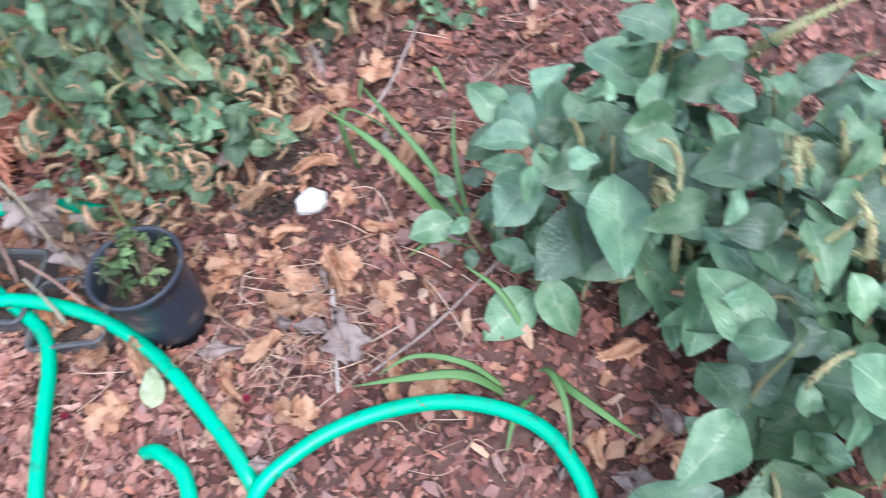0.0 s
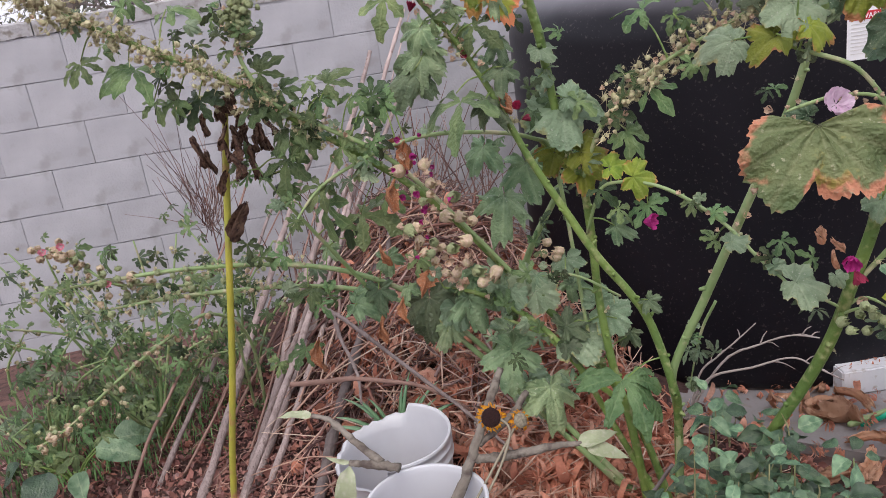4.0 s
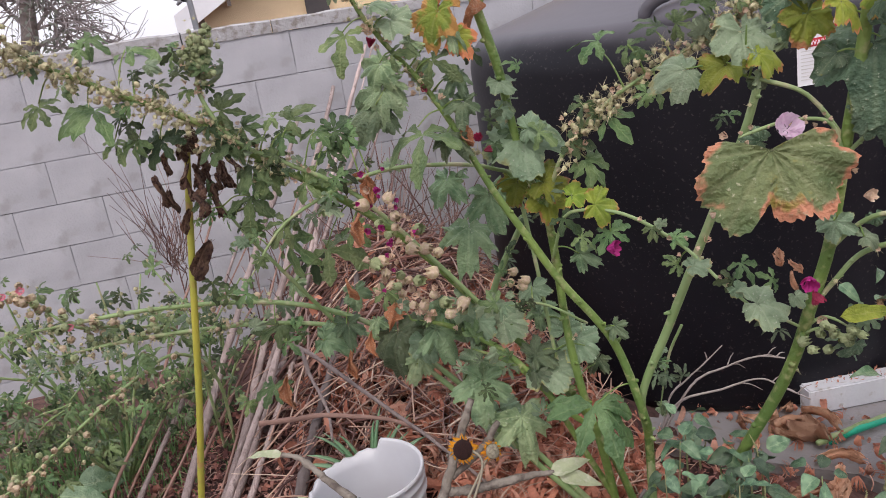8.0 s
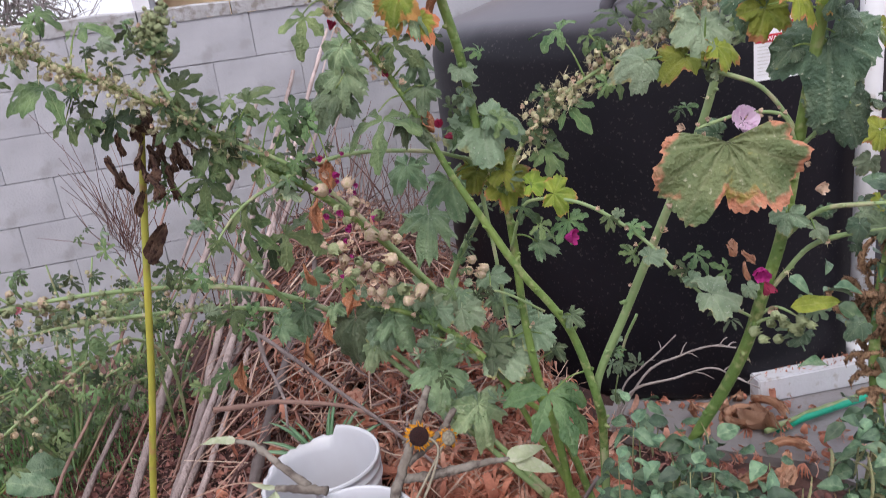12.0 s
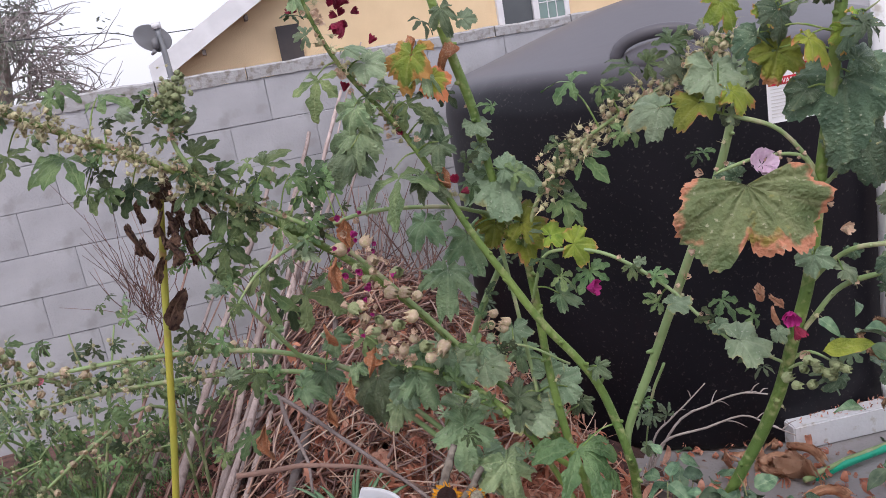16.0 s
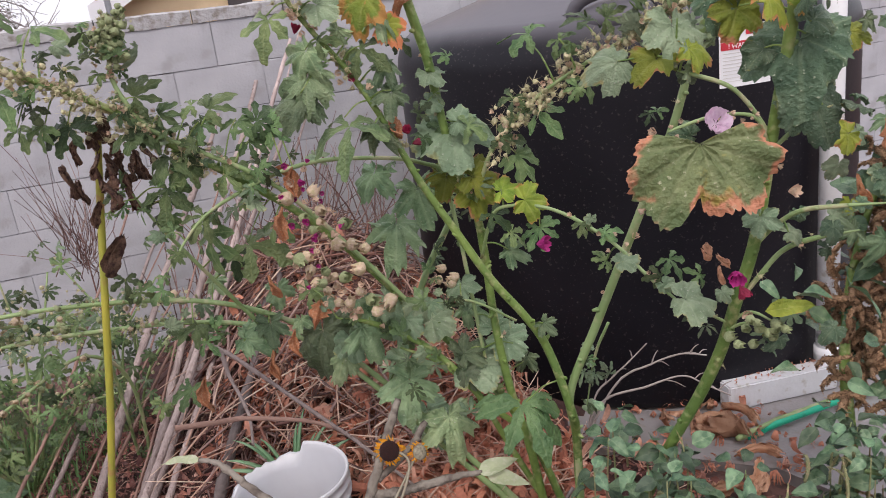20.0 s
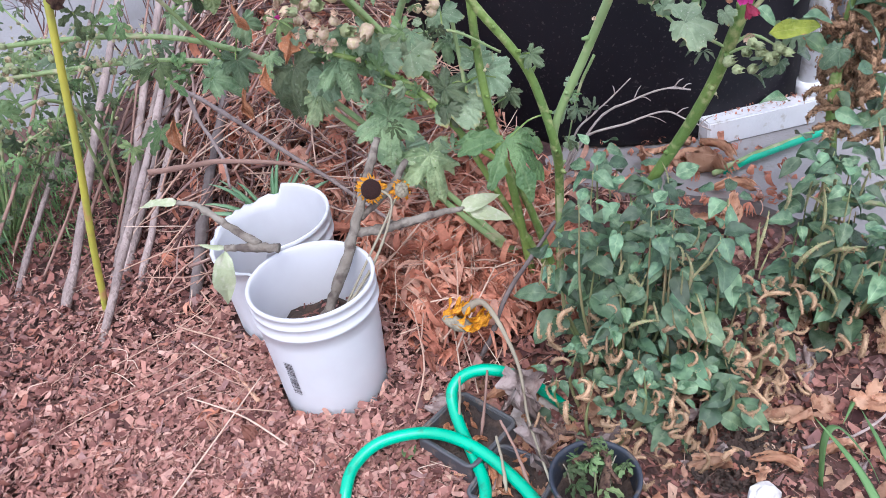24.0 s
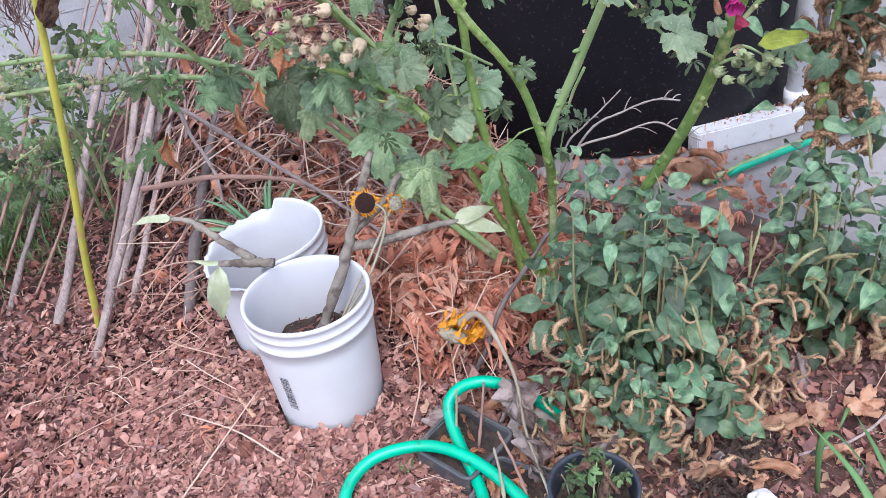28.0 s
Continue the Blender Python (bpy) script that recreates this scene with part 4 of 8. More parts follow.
STEMS_LEAN_A = [
    [(1.197, 1.709, 0.317, 0.0100), (1.094, 1.771, 0.556, 0.0100), (0.975, 1.805, 0.718, 0.0100), (0.876, 1.828, 0.854, 0.0100), (0.790, 1.849, 0.968, 0.0100), (0.686, 1.871, 1.077, 0.0095), (0.557, 1.881, 1.184, 0.0090), (0.444, 1.876, 1.275, 0.0085), (0.340, 1.861, 1.370, 0.0080), (0.172, 1.806, 1.478, 0.0070), (0.061, 1.753, 1.555, 0.0060), (-0.029, 1.706, 1.620, 0.0050)],
    [(0.975, 1.805, 0.718, 0.0060), (0.856, 1.812, 0.891, 0.0060), (0.721, 1.834, 1.070, 0.0060), (0.631, 1.843, 1.166, 0.0060), (0.515, 1.852, 1.243, 0.0055), (0.415, 1.850, 1.315, 0.0050), (0.364, 1.846, 1.417, 0.0050), (0.369, 1.850, 1.492, 0.0050), (0.385, 1.851, 1.551, 0.0040)],
]
STEMS_LEAN_B = [
    [(1.086, 1.745, 0.569, 0.0050), (1.052, 1.792, 1.056, 0.0050), (0.990, 1.779, 1.148, 0.0050), (0.821, 1.813, 1.183, 0.0050), (0.700, 1.830, 1.181, 0.0050), (0.573, 1.842, 1.144, 0.0045), (0.468, 1.852, 1.088, 0.0040), (0.365, 1.838, 0.976, 0.0030)],
    [(1.001, 1.856, 0.348, 0.0080), (0.836, 1.960, 0.553, 0.0080), (0.685, 2.025, 0.704, 0.0080), (0.549, 2.063, 0.785, 0.0075), (0.407, 2.099, 0.830, 0.0070), (0.234, 2.116, 0.861, 0.0065), (0.034, 2.131, 0.879, 0.0060), (-0.133, 2.133, 0.882, 0.0050), (-0.316, 2.118, 0.890, 0.0040)],
]
STEMS_LEAN_C = [
    [(0.992, 1.843, 0.323, 0.0080), (0.852, 1.931, 0.502, 0.0080), (0.706, 2.022, 0.649, 0.0070), (0.569, 2.082, 0.722, 0.0070), (0.393, 2.118, 0.764, 0.0065), (0.184, 2.148, 0.783, 0.0060), (-0.020, 2.156, 0.794, 0.0055), (-0.189, 2.153, 0.793, 0.0040)],
    [(0.569, 2.064, 0.729, 0.0060), (0.434, 1.996, 0.971, 0.0050), (0.373, 1.980, 1.080, 0.0040), (0.328, 1.966, 1.180, 0.0030)],
    [(1.120, 1.705, 0.360, 0.0080), (1.035, 1.735, 0.565, 0.0080), (0.945, 1.774, 0.683, 0.0080), (0.830, 1.792, 0.769, 0.0070), (0.737, 1.800, 0.806, 0.0060)],
    [(1.177, 1.688, 0.368, 0.0080), (1.068, 1.720, 0.514, 0.0080), (0.979, 1.763, 0.632, 0.0080), (0.876, 1.785, 0.698, 0.0060)],
]
STEMS_LEAN = STEMS_LEAN_A + STEMS_LEAN_B + STEMS_LEAN_C
STEMS_THICK_A = [
    [(1.355, 1.401, 0.420, 0.0140), (1.368, 1.368, 0.498, 0.0140), (1.405, 1.306, 0.641, 0.0145), (1.425, 1.258, 0.760, 0.0145), (1.431, 1.214, 0.883, 0.0140), (1.445, 1.180, 1.003, 0.0135), (1.448, 1.155, 1.116, 0.0130), (1.453, 1.141, 1.209, 0.0125), (1.457, 1.114, 1.338, 0.0120), (1.458, 1.078, 1.500, 0.0115), (1.457, 1.052, 1.581, 0.0100)],
    [(1.435, 1.211, 0.883, 0.0050), (1.458, 1.181, 0.938, 0.0050), (1.487, 1.154, 0.989, 0.0050), (1.515, 1.114, 1.016, 0.0050), (1.570, 1.058, 1.036, 0.0040)],
    [(1.447, 1.178, 1.003, 0.0045), (1.469, 1.151, 1.043, 0.0045), (1.494, 1.115, 1.074, 0.0045), (1.528, 1.062, 1.087, 0.0040), (1.581, 0.999, 1.096, 0.0030)],
]
STEMS_THICK_B = [
    [(1.453, 1.141, 1.209, 0.0040), (1.420, 1.156, 1.269, 0.0040), (1.384, 1.166, 1.308, 0.0040), (1.331, 1.183, 1.333, 0.0040), (1.300, 1.193, 1.345, 0.0030)],
    [(1.447, 1.140, 1.190, 0.0040), (1.418, 1.140, 1.251, 0.0035), (1.351, 1.155, 1.263, 0.0030), (1.287, 1.160, 1.255, 0.0030), (1.262, 1.163, 1.249, 0.0030)],
    [(1.452, 1.136, 1.190, 0.0040), (1.475, 1.114, 1.223, 0.0040), (1.498, 1.087, 1.251, 0.0040), (1.512, 1.065, 1.264, 0.0030)],
    [(1.458, 1.098, 1.412, 0.0030), (1.467, 1.068, 1.463, 0.0030), (1.484, 1.028, 1.491, 0.0030)],
    [(1.423, 1.232, 0.831, 0.0030), (1.375, 1.243, 0.864, 0.0030), (1.337, 1.257, 0.892, 0.0030)],
    [(1.427, 1.229, 0.831, 0.0030), (1.454, 1.197, 0.859, 0.0030), (1.485, 1.130, 0.835, 0.0030)],
]
STEMS_THICK_C = [
    [(1.424, 1.226, 0.821, 0.0030), (1.440, 1.197, 0.839, 0.0030), (1.463, 1.162, 0.834, 0.0030)],
]
STEMS_THICK = STEMS_THICK_A + STEMS_THICK_B + STEMS_THICK_C
LEAN_TOP = [
    (0.039, 1.815, 1.45, 0.094, 170), (0.124, 1.828, 1.42, 0.163, 190), (0.178, 1.858, 1.378, 0.099, 200), (0.151, 1.894, 1.338, 0.079, 170),
    (0.19, 1.882, 1.342, 0.101, 230), (0.24, 1.882, 1.322, 0.125, 200), (0.14, 1.793, 1.562, 0.07, 260), (0.172, 1.829, 1.574, 0.085, 100),
    (0.248, 1.865, 1.543, 0.108, 110), (0.237, 1.839, 1.493, 0.051, 10), (0.277, 1.848, 1.468, 0.064, 30), (0.418, 1.838, 1.395, 0.106, 70),
    (0.452, 1.846, 1.343, 0.079, 90), (0.379, 1.85, 1.298, 0.118, 190), (0.407, 1.842, 1.307, 0.089, 150), (0.434, 1.862, 1.231, 0.12, 170),
    (0.408, 1.918, 1.143, 0.136, 190), (0.292, 1.951, 1.162, 0.057, 200),
]
LEAN_MID = [
    (0.493, 1.856, 1.353, 0.075, 300), (0.566, 1.867, 1.345, 0.115, 60), (0.519, 1.852, 1.293, 0.094, 170), (0.604, 1.859, 1.289, 0.095, 160),
    (0.661, 1.859, 1.294, 0.109, 80), (0.687, 1.852, 1.274, 0.109, 100), (0.626, 1.848, 1.241, 0.082, 140), (0.467, 1.862, 1.204, 0.095, 200),
    (0.57, 1.843, 1.181, 0.109, 110), (0.645, 1.833, 1.199, 0.085, 70), (0.482, 1.909, 1.013, 0.163, 190), (0.601, 1.89, 0.99, 0.167, 120),
    (0.528, 1.946, 0.954, 0.105, 180), (0.468, 1.853, 1.088, 0.107, 220), (0.391, 2.054, 0.763, 0.112, 200), (0.427, 2.025, 0.724, 0.075, 150),
    (0.351, 1.974, 0.62, 0.109, 190), (0.648, 1.846, 1.041, 0.095, 150), (0.402, 1.935, 1.084, 0.083, 200), (0.263, 2.061, 0.915, 0.088, 180),
]
LEAN_LOW = [
    (0.586, 2.023, 0.723, 0.125, 180), (0.538, 2.016, 0.714, 0.118, 90), (0.708, 1.969, 0.67, 0.228, 185), (0.663, 1.993, 0.739, 0.067, 180),
    (0.626, 1.979, 0.834, 0.092, 170), (0.693, 1.925, 0.835, 0.087, 200),
]
LEAN_BROAD = [
    (0.829, 1.79, 0.762, 0.189, 100), (0.876, 1.798, 0.812, 0.11, 150), (0.898, 1.843, 0.538, 0.249, 190), (0.985, 1.776, 0.742, 0.13, 120),
    (0.891, 1.783, 0.748, 0.118, 200), (0.943, 1.787, 0.784, 0.104, 160), (1.077, 1.739, 0.627, 0.211, 100), (1.048, 1.75, 0.665, 0.114, 60),
    (1.153, 1.727, 0.661, 0.134, 130), (1.115, 1.742, 0.727, 0.094, 20), (0.989, 1.788, 0.43, 0.237, 180), (0.78, 1.895, 0.68, 0.118, 170),
    (0.748, 1.94, 0.621, 0.121, 200),
]
MAIN_BROAD = [
    (0.674, 1.628, 1.492, 0.112, 190), (0.732, 1.63, 1.425, 0.107, 210), (0.734, 1.633, 1.371, 0.122, 190), (0.711, 1.636, 1.336, 0.123, 200),
    (0.765, 1.631, 1.389, 0.059, 160), (0.783, 1.627, 1.457, 0.072, 120), (0.867, 1.624, 1.419, 0.109, 140), (0.903, 1.621, 1.381, 0.076, 160),
    (0.901, 1.623, 1.321, 0.094, 190), (0.797, 1.631, 1.259, 0.19, 185), (0.874, 1.627, 1.26, 0.102, 150), (0.912, 1.618, 1.478, 0.092, 110),
    (0.956, 1.616, 1.595, 0.072, 170), (1.108, 1.561, 0.532, 0.246, 180), (1.175, 1.552, 0.766, 0.065, 140),
]
MAIN_PALE = [
    (0.756, 1.614, 1.563, 0.059, 90), (0.793, 1.62, 1.523, 0.101, 130), (1.007, 1.612, 1.582, 0.058, 100),
]
MAIN_RUSTY = [
    (0.865, 1.619, 1.509, 0.126, 200), (0.918, 1.617, 1.463, 0.085, 160),
]
SIDE_GREY = [
    (1.02, 1.689, 1.349, 0.083, 150), (1.049, 1.687, 1.198, 0.213, 180), (1.028, 1.71, 0.836, 0.096, 180), (1.013, 1.693, 1.29, 0.064, 120),
    (1.076, 1.672, 1.247, 0.094, 80),
]
SIDE_BROAD = [
    (0.923, 1.847, 0.97, 0.181, 190), (0.985, 1.804, 1.051, 0.159, 170), (0.865, 1.795, 1.121, 0.124, 210), (1.145, 1.627, 0.932, 0.084, 120),
]
SIDE_LIME = [
    (1.037, 1.767, 1.086, 0.114, 200), (1.098, 1.657, 1.116, 0.129, 80), (1.084, 1.681, 1.055, 0.124, 180), (1.17, 1.552, 1.067, 0.104, 100),
    (1.139, 1.615, 1.088, 0.082, 95),
]
SIDE_FIG = [
    (1.153, 1.589, 1.273, 0.083, 200), (1.207, 1.554, 1.244, 0.105, 150), (1.142, 1.602, 1.204, 0.08, 110), (1.174, 1.605, 1.143, 0.114, 150),
    (1.093, 1.656, 1.233, 0.094, 60), (1.106, 1.623, 1.024, 0.08, 140), (1.143, 1.609, 0.978, 0.07, 120), (1.182, 1.552, 0.984, 0.093, 170),
    (1.236, 1.455, 1.014, 0.055, 170), (1.276, 1.42, 1.004, 0.061, 80), (1.262, 1.438, 0.94, 0.055, 280), (1.36, 1.418, 1.477, 0.093, 30),
    (1.19, 1.601, 1.416, 0.112, 310), (1.286, 1.497, 1.442, 0.093, 340), (1.251, 1.516, 1.391, 0.073, 140), (1.319, 1.32, 0.925, 0.057, 270),
    (1.283, 1.483, 1.305, 0.07, 170),
]
THICK_GREY = [
    (1.465, 1.096, 1.342, 0.201, 200), (1.484, 1.071, 1.258, 0.131, 160), (1.414, 1.127, 1.359, 0.062, 230), (1.36, 1.157, 1.448, 0.099, 190),
    (1.384, 1.127, 1.488, 0.079, 170), (1.481, 1.061, 1.412, 0.078, 60), (1.516, 1.085, 1.32, 0.113, 170),
]
THICK_PALE = [
    (1.35, 1.224, 0.898, 0.121, 95), (1.432, 1.147, 1.053, 0.075, 180), (1.48, 1.114, 1.039, 0.052, 90), (1.178, 1.213, 1.369, 0.097, 255),
    (1.298, 1.182, 1.402, 0.134, 180),
]
THICK_LIME = [
    (1.381, 1.143, 1.418, 0.108, 200), (1.418, 1.086, 1.443, 0.076, 150), (1.324, 1.183, 1.515, 0.089, 170), (1.37, 1.144, 1.499, 0.057, 180),
    (1.244, 1.187, 1.363, 0.092, 230), (1.328, 1.169, 1.38, 0.08, 100), (1.464, 1.035, 1.474, 0.061, 120), (1.448, 1.059, 1.448, 0.053, 180),
]
RUST_HANG = [
    (0.944, 1.697, 1.471, 0.076), (0.367, 2.175, 0.636, 0.118), (0.883, 1.712, 1.505, 0.063), (0.702, 1.845, 1.108, 0.082),
    (0.922, 1.636, 1.243, 0.062),
]
DEAD_HANG = [
    (0.207, 1.986, 1.195, 0.109), (0.278, 1.992, 0.995, 0.141), (0.254, 1.996, 1.110, 0.088), (0.338, 2.010, 1.140, 0.118),
    (0.267, 1.983, 1.290, 0.100), (0.314, 1.984, 1.270, 0.090), (0.326, 1.996, 1.204, 0.085), (0.305, 1.973, 1.330, 0.090),
]
CRIMSON_FL = [
    (0.763, 1.66, 1.619, 0.062), (0.745, 1.65, 1.640, 0.045), (0.674, 1.70, 1.651, 0.038), (0.806, 1.68, 1.563, 0.034), (0.736, 1.69, 1.475, 0.036),
    (0.829, 1.66, 1.383, 0.034), (0.930, 1.63, 1.245, 0.036), (0.936, 1.63, 1.222, 0.030),
]
PODS_DRY = [
    (0.723, 1.759, 1.148, 0.078), (0.725, 1.747, 1.096, 0.091), (0.738, 1.747, 1.024, 0.105), (0.767, 1.744, 0.962, 0.120),
    (0.743, 1.732, 0.915, 0.120), (0.695, 1.746, 0.937, 0.093), (0.791, 1.732, 0.874, 0.081), (0.839, 1.722, 0.843, 0.068),
    (0.762, 1.733, 0.867, 0.081), (0.669, 1.758, 0.967, 0.053),
]
PODS_SMALL = [
    (0.987, 1.750, 0.863, 0.036), (1.015, 1.738, 0.852, 0.042), (1.000, 1.755, 0.888, 0.036),
]
DRY_BITS = [
    (1.459, 1.107, 1.117, 0.045), (1.390, 1.407, 1.196, 0.037), (1.433, 1.178, 0.871, 0.042), (1.362, 1.449, 1.031, 0.033), (1.362, 1.472, 0.961, 0.034),
]


# ---- leaf, pod and petal shapes, one unit across ----
def crinkled(seed, cents, lens, sinus, width, teeth, tooth, droop, ruffle, fold=0.15, rings=8, n=101, span=168):
    """A whole palmate blade, stalk at the origin and tip along y: lobes round each main vein, toothed margin, puckered between the veins."""
    q = random.Random(seed)
    p1, p2, p3 = (q.uniform(0, 9) for _ in range(3))
    outline = []
    for i in range(n):
        a = -span + 2 * span * i / (n - 1)
        best, u = 0.0, 1.0
        for c, ln in zip(cents, lens):
            r = ln * (sinus + (1 - sinus) * math.exp(-(abs(a - c) / width) ** 3.6))
            if r > best:
                best, u = r, min(1.0, abs(a - c) / (width * 1.25))
        ph = (a / 360 * teeth + p1) % 1.0
        best *= 1 + tooth * (abs(ph - 0.5) * 2 - 0.5) + 0.04 * math.sin(a * 0.11 + p2) + q.uniform(-0.5, 0.5) * tooth
        best *= 1 - 0.45 * max(0.0, (abs(a) - 140) / 28)
        outline.append((radians(a), best * 0.60, u))
    vs, uv, fs = [], [], []
    for k in range(rings + 1):
        t = k / rings
        for a, r, u in outline:
            rr = r * t
            x, y = rr * math.sin(a), rr * math.cos(a)
            z = 0.055 * math.sin(math.pi * min(1.0, u) * 0.5) * math.sqrt(t) + 0.010 * math.sin(21 * t - 5 * u + p3) * min(1.0, u * 2)
            z += ruffle * t**3 * (math.sin(7 * a + p1) + 0.7 * math.sin(13 * a + p2)) * 0.5 - droop * (rr * rr * 0.8 + 0.3 * max(0.0, y) * t * t) + fold * abs(x)
            z += 0.03 * math.sin(5 * x + p2) * math.sin(4 * y + p3)
            vs.append((x, y, z))
            rib = abs(((t - u * 0.2) * 5.0) % 1.0 - 0.5) * 2
            uv.append((min(u * 1.4 * (0.3 + 0.7 * t), 0.13 + rib * 0.8), t))
    for k in range(rings):
        for i in range(n - 1):
            a = k * n + i
            fs.append((a, a + n, a + n + 1, a + 1) if k else (a, a + n, a + n + 1))
    m = Mesh()
    m.add(vs, fs, uv)
    return m.weld()


def hollyhock_blade(seed, sinus, droop, ruffle, tooth=0.10, teeth=34, spread=118, lobes=5):
    q = random.Random(seed * 7 + 1)
    cents = [-spread + 2 * spread * k / (lobes - 1) + q.gauss(0, 5) for k in range(lobes)]
    lens = [(1.0 - 0.36 * abs(c) / spread) * q.uniform(0.86, 1.06) for c in cents]
    return crinkled(seed, cents, lens, sinus, spread / (lobes - 1) * q.uniform(0.88, 1.02), teeth, tooth, droop * q.uniform(0.6, 1.5), ruffle, q.uniform(-0.1, 0.4))


def sheet(m, q, turn, length, half, blunt, teeth, tooth, droop, cup, ruffle, rows=9, cols=5, lift=0.0):
    """One lobe of a leaf, from the stalk outwards: narrow foot, round end, toothed and ruffled margin."""
    ph, tw = q.uniform(0, 9), q.gauss(0, 0.12)
    c, s0 = math.cos(turn), math.sin(turn)
    vs, uv, fs = [], [], []
    for j in range(rows):
        t = 1 - (1 - j / (rows - 1)) ** 1.5
        w = half * (blunt + (1 - blunt) * min(1.0, t / 0.6) ** 1.2)
        if t > 0.62:
            w *= math.sqrt(max(0.0, 1 - ((t - 0.62) / 0.385) ** 2.2))
        w *= 1 + tooth * math.sin(TAU * teeth * t + ph)
        for i in range(cols):
            s = -1 + 2 * i / (cols - 1)
            x, y = s * w, t * length
            z = lift + cup * abs(s) * w + tw * s * w * 2 - droop * t * t * length + 0.05 * math.sin(math.pi * t)
            z += ruffle * s * s * t * math.sin(11 * t + ph + 3 * s)
            vs.append((x * c + y * s0, y * c - x * s0, z) if j else (0.0, 0.0, 0.0))
            rib = abs(((t - abs(s) * 0.22) * 5.0) % 1.0 - 0.5) * 2
            uv.append((min(abs(s) * 1.6, 0.16 + rib * 0.8), max(abs(s) ** 2.4 * (0.74 + 0.25 * t), t**1.6)))
    for j in range(rows - 1):
        for i in range(cols - 1):
            a = j * cols + i
            fs.append((a, a + 1, a + cols + 1, a + cols))
    m.add(vs, fs, uv)


def fingered(seed, lobes, half, spread, blunt=0.5, tooth=0.2, teeth=2.6, droop=0.25, ruffle=0.03, length=0.62, rows=9, cols=5):
    """A leaf cut into lobes that fan out from the stalk."""
    q = random.Random(seed)
    m = Mesh()
    for k in range(lobes):
        f = -1 + 2 * k / (lobes - 1)
        sheet(m, q, radians(spread * f + q.gauss(0, 5)), length * (1 - 0.38 * abs(f)) * q.uniform(0.85, 1.08), half * q.uniform(0.85, 1.12) * (1 - 0.2 * abs(f)), blunt, teeth, tooth,
              droop * q.uniform(0.2, 1.8), q.uniform(-0.1, 0.35), ruffle, rows, cols, 0.004 * (k % 3))
    return m.weld()


def ovate(seed, slim=0.30, droop=0.35, wave=0.02, mid=0.66):
    q = random.Random(seed)
    m, rows, cols = Mesh(), 10, 7
    bend, ph, cup, tw = q.uniform(-0.14, 0.14), q.uniform(0, 9), q.uniform(0.1, 0.6), q.gauss(0, 0.5)
    vs, uv, fs = [], [], []
    for j in range(rows):
        t = j / (rows - 1)
        w = slim * max(0.0, math.sin(math.pi * t**mid)) ** 0.9 + 0.003
        for i in range(cols):
            s = -1 + 2 * i / (cols - 1)
            z = cup * abs(s) ** 1.5 * w + tw * s * w * t - droop * t * t * 0.6 + 0.05 * math.sin(math.pi * t) + wave * math.sin(11 * t + ph + 2 * s) * abs(s)
            vs.append((s * w + bend * t * t, t, z))
            side = abs(((t - abs(s) * 0.18) * 6.5) % 1.0 - 0.5) * 2
            uv.append((min(abs(s) * 2.2, 0.10 + side), max(abs(s), t) * 0.9))
    for j in range(rows - 1):
        for i in range(cols - 1):
            a = j * cols + i
            fs.append((a, a + 1, a + cols + 1, a + cols))
    m.add(vs, fs, uv)
    return m


def crumple(seed, size=0.5, petals=5, open_=0.7):
    """A flower past its best: folded petals round a centre."""
    q = random.Random(seed)
    m = Mesh()
    for k in range(petals):
        a0, ph = TAU * k / petals + q.uniform(-0.3, 0.3), q.uniform(0, 9)
        rows, cols, vs, fs = 5, 6, [], []
        for j in range(rows):
            t = j / (rows - 1)
            for i in range(cols):
                s = -1 + 2 * i / (cols - 1)
                a = a0 + s * 0.62 * (0.35 + t)
                r = size * open_ * (0.15 + t * 0.85) * (1 + 0.10 * math.sin(3 * s + ph))
                z = size * ((1 - open_) * t * 1.6 + 0.13 * math.sin(6 * s + ph) * t + 0.10 * t * math.sin(2.5 * t + ph))
                vs.append((r * math.cos(a), r * math.sin(a), z) if j else (0.0, 0.0, 0.0))
        for j in range(rows - 1):
            for i in range(cols - 1):
                b = j * cols + i
                fs.append((b, b + 1, b + cols + 1, b + cols))
        m.add(vs, fs)
    return m.weld()


def pod(seed):
    """A round ribbed seed pod held in its calyx."""
    q = random.Random(seed)
    m, seg, rows = Mesh(), 10, 6
    vs, fs = [], []
    for j in range(rows):
        b = -math.pi / 2 + math.pi * j / (rows - 1)
        for i in range(seg):
            a = TAU * i / seg
            r = 0.5 * math.cos(b) * (1 + 0.12 * (i % 2)) * q.uniform(0.92, 1.05) + 0.01
            vs.append((r * math.cos(a), r * math.sin(a), 0.36 * math.sin(b)))
    for j in range(rows - 1):
        for i in range(seg):
            a, b = j * seg + i, j * seg + (i + 1) % seg
            fs.append((a, b, b + seg, a + seg))
    m.add(vs, fs)
    for k in range(5):
        # sepals grow out of the pod's upper ring
        i = 2 * k
        a, tip = TAU * (i + 0.5) / seg, q.uniform(0.35, 0.7)
        o, ring = len(m.v), (rows - 2) * seg
        m.v.append((tip * math.cos(a), tip * math.sin(a), 0.62))
        m.uv.append((1.0, 0.0))
        m.f.append((ring + i, ring + (i + 1) % seg, o))
    return m


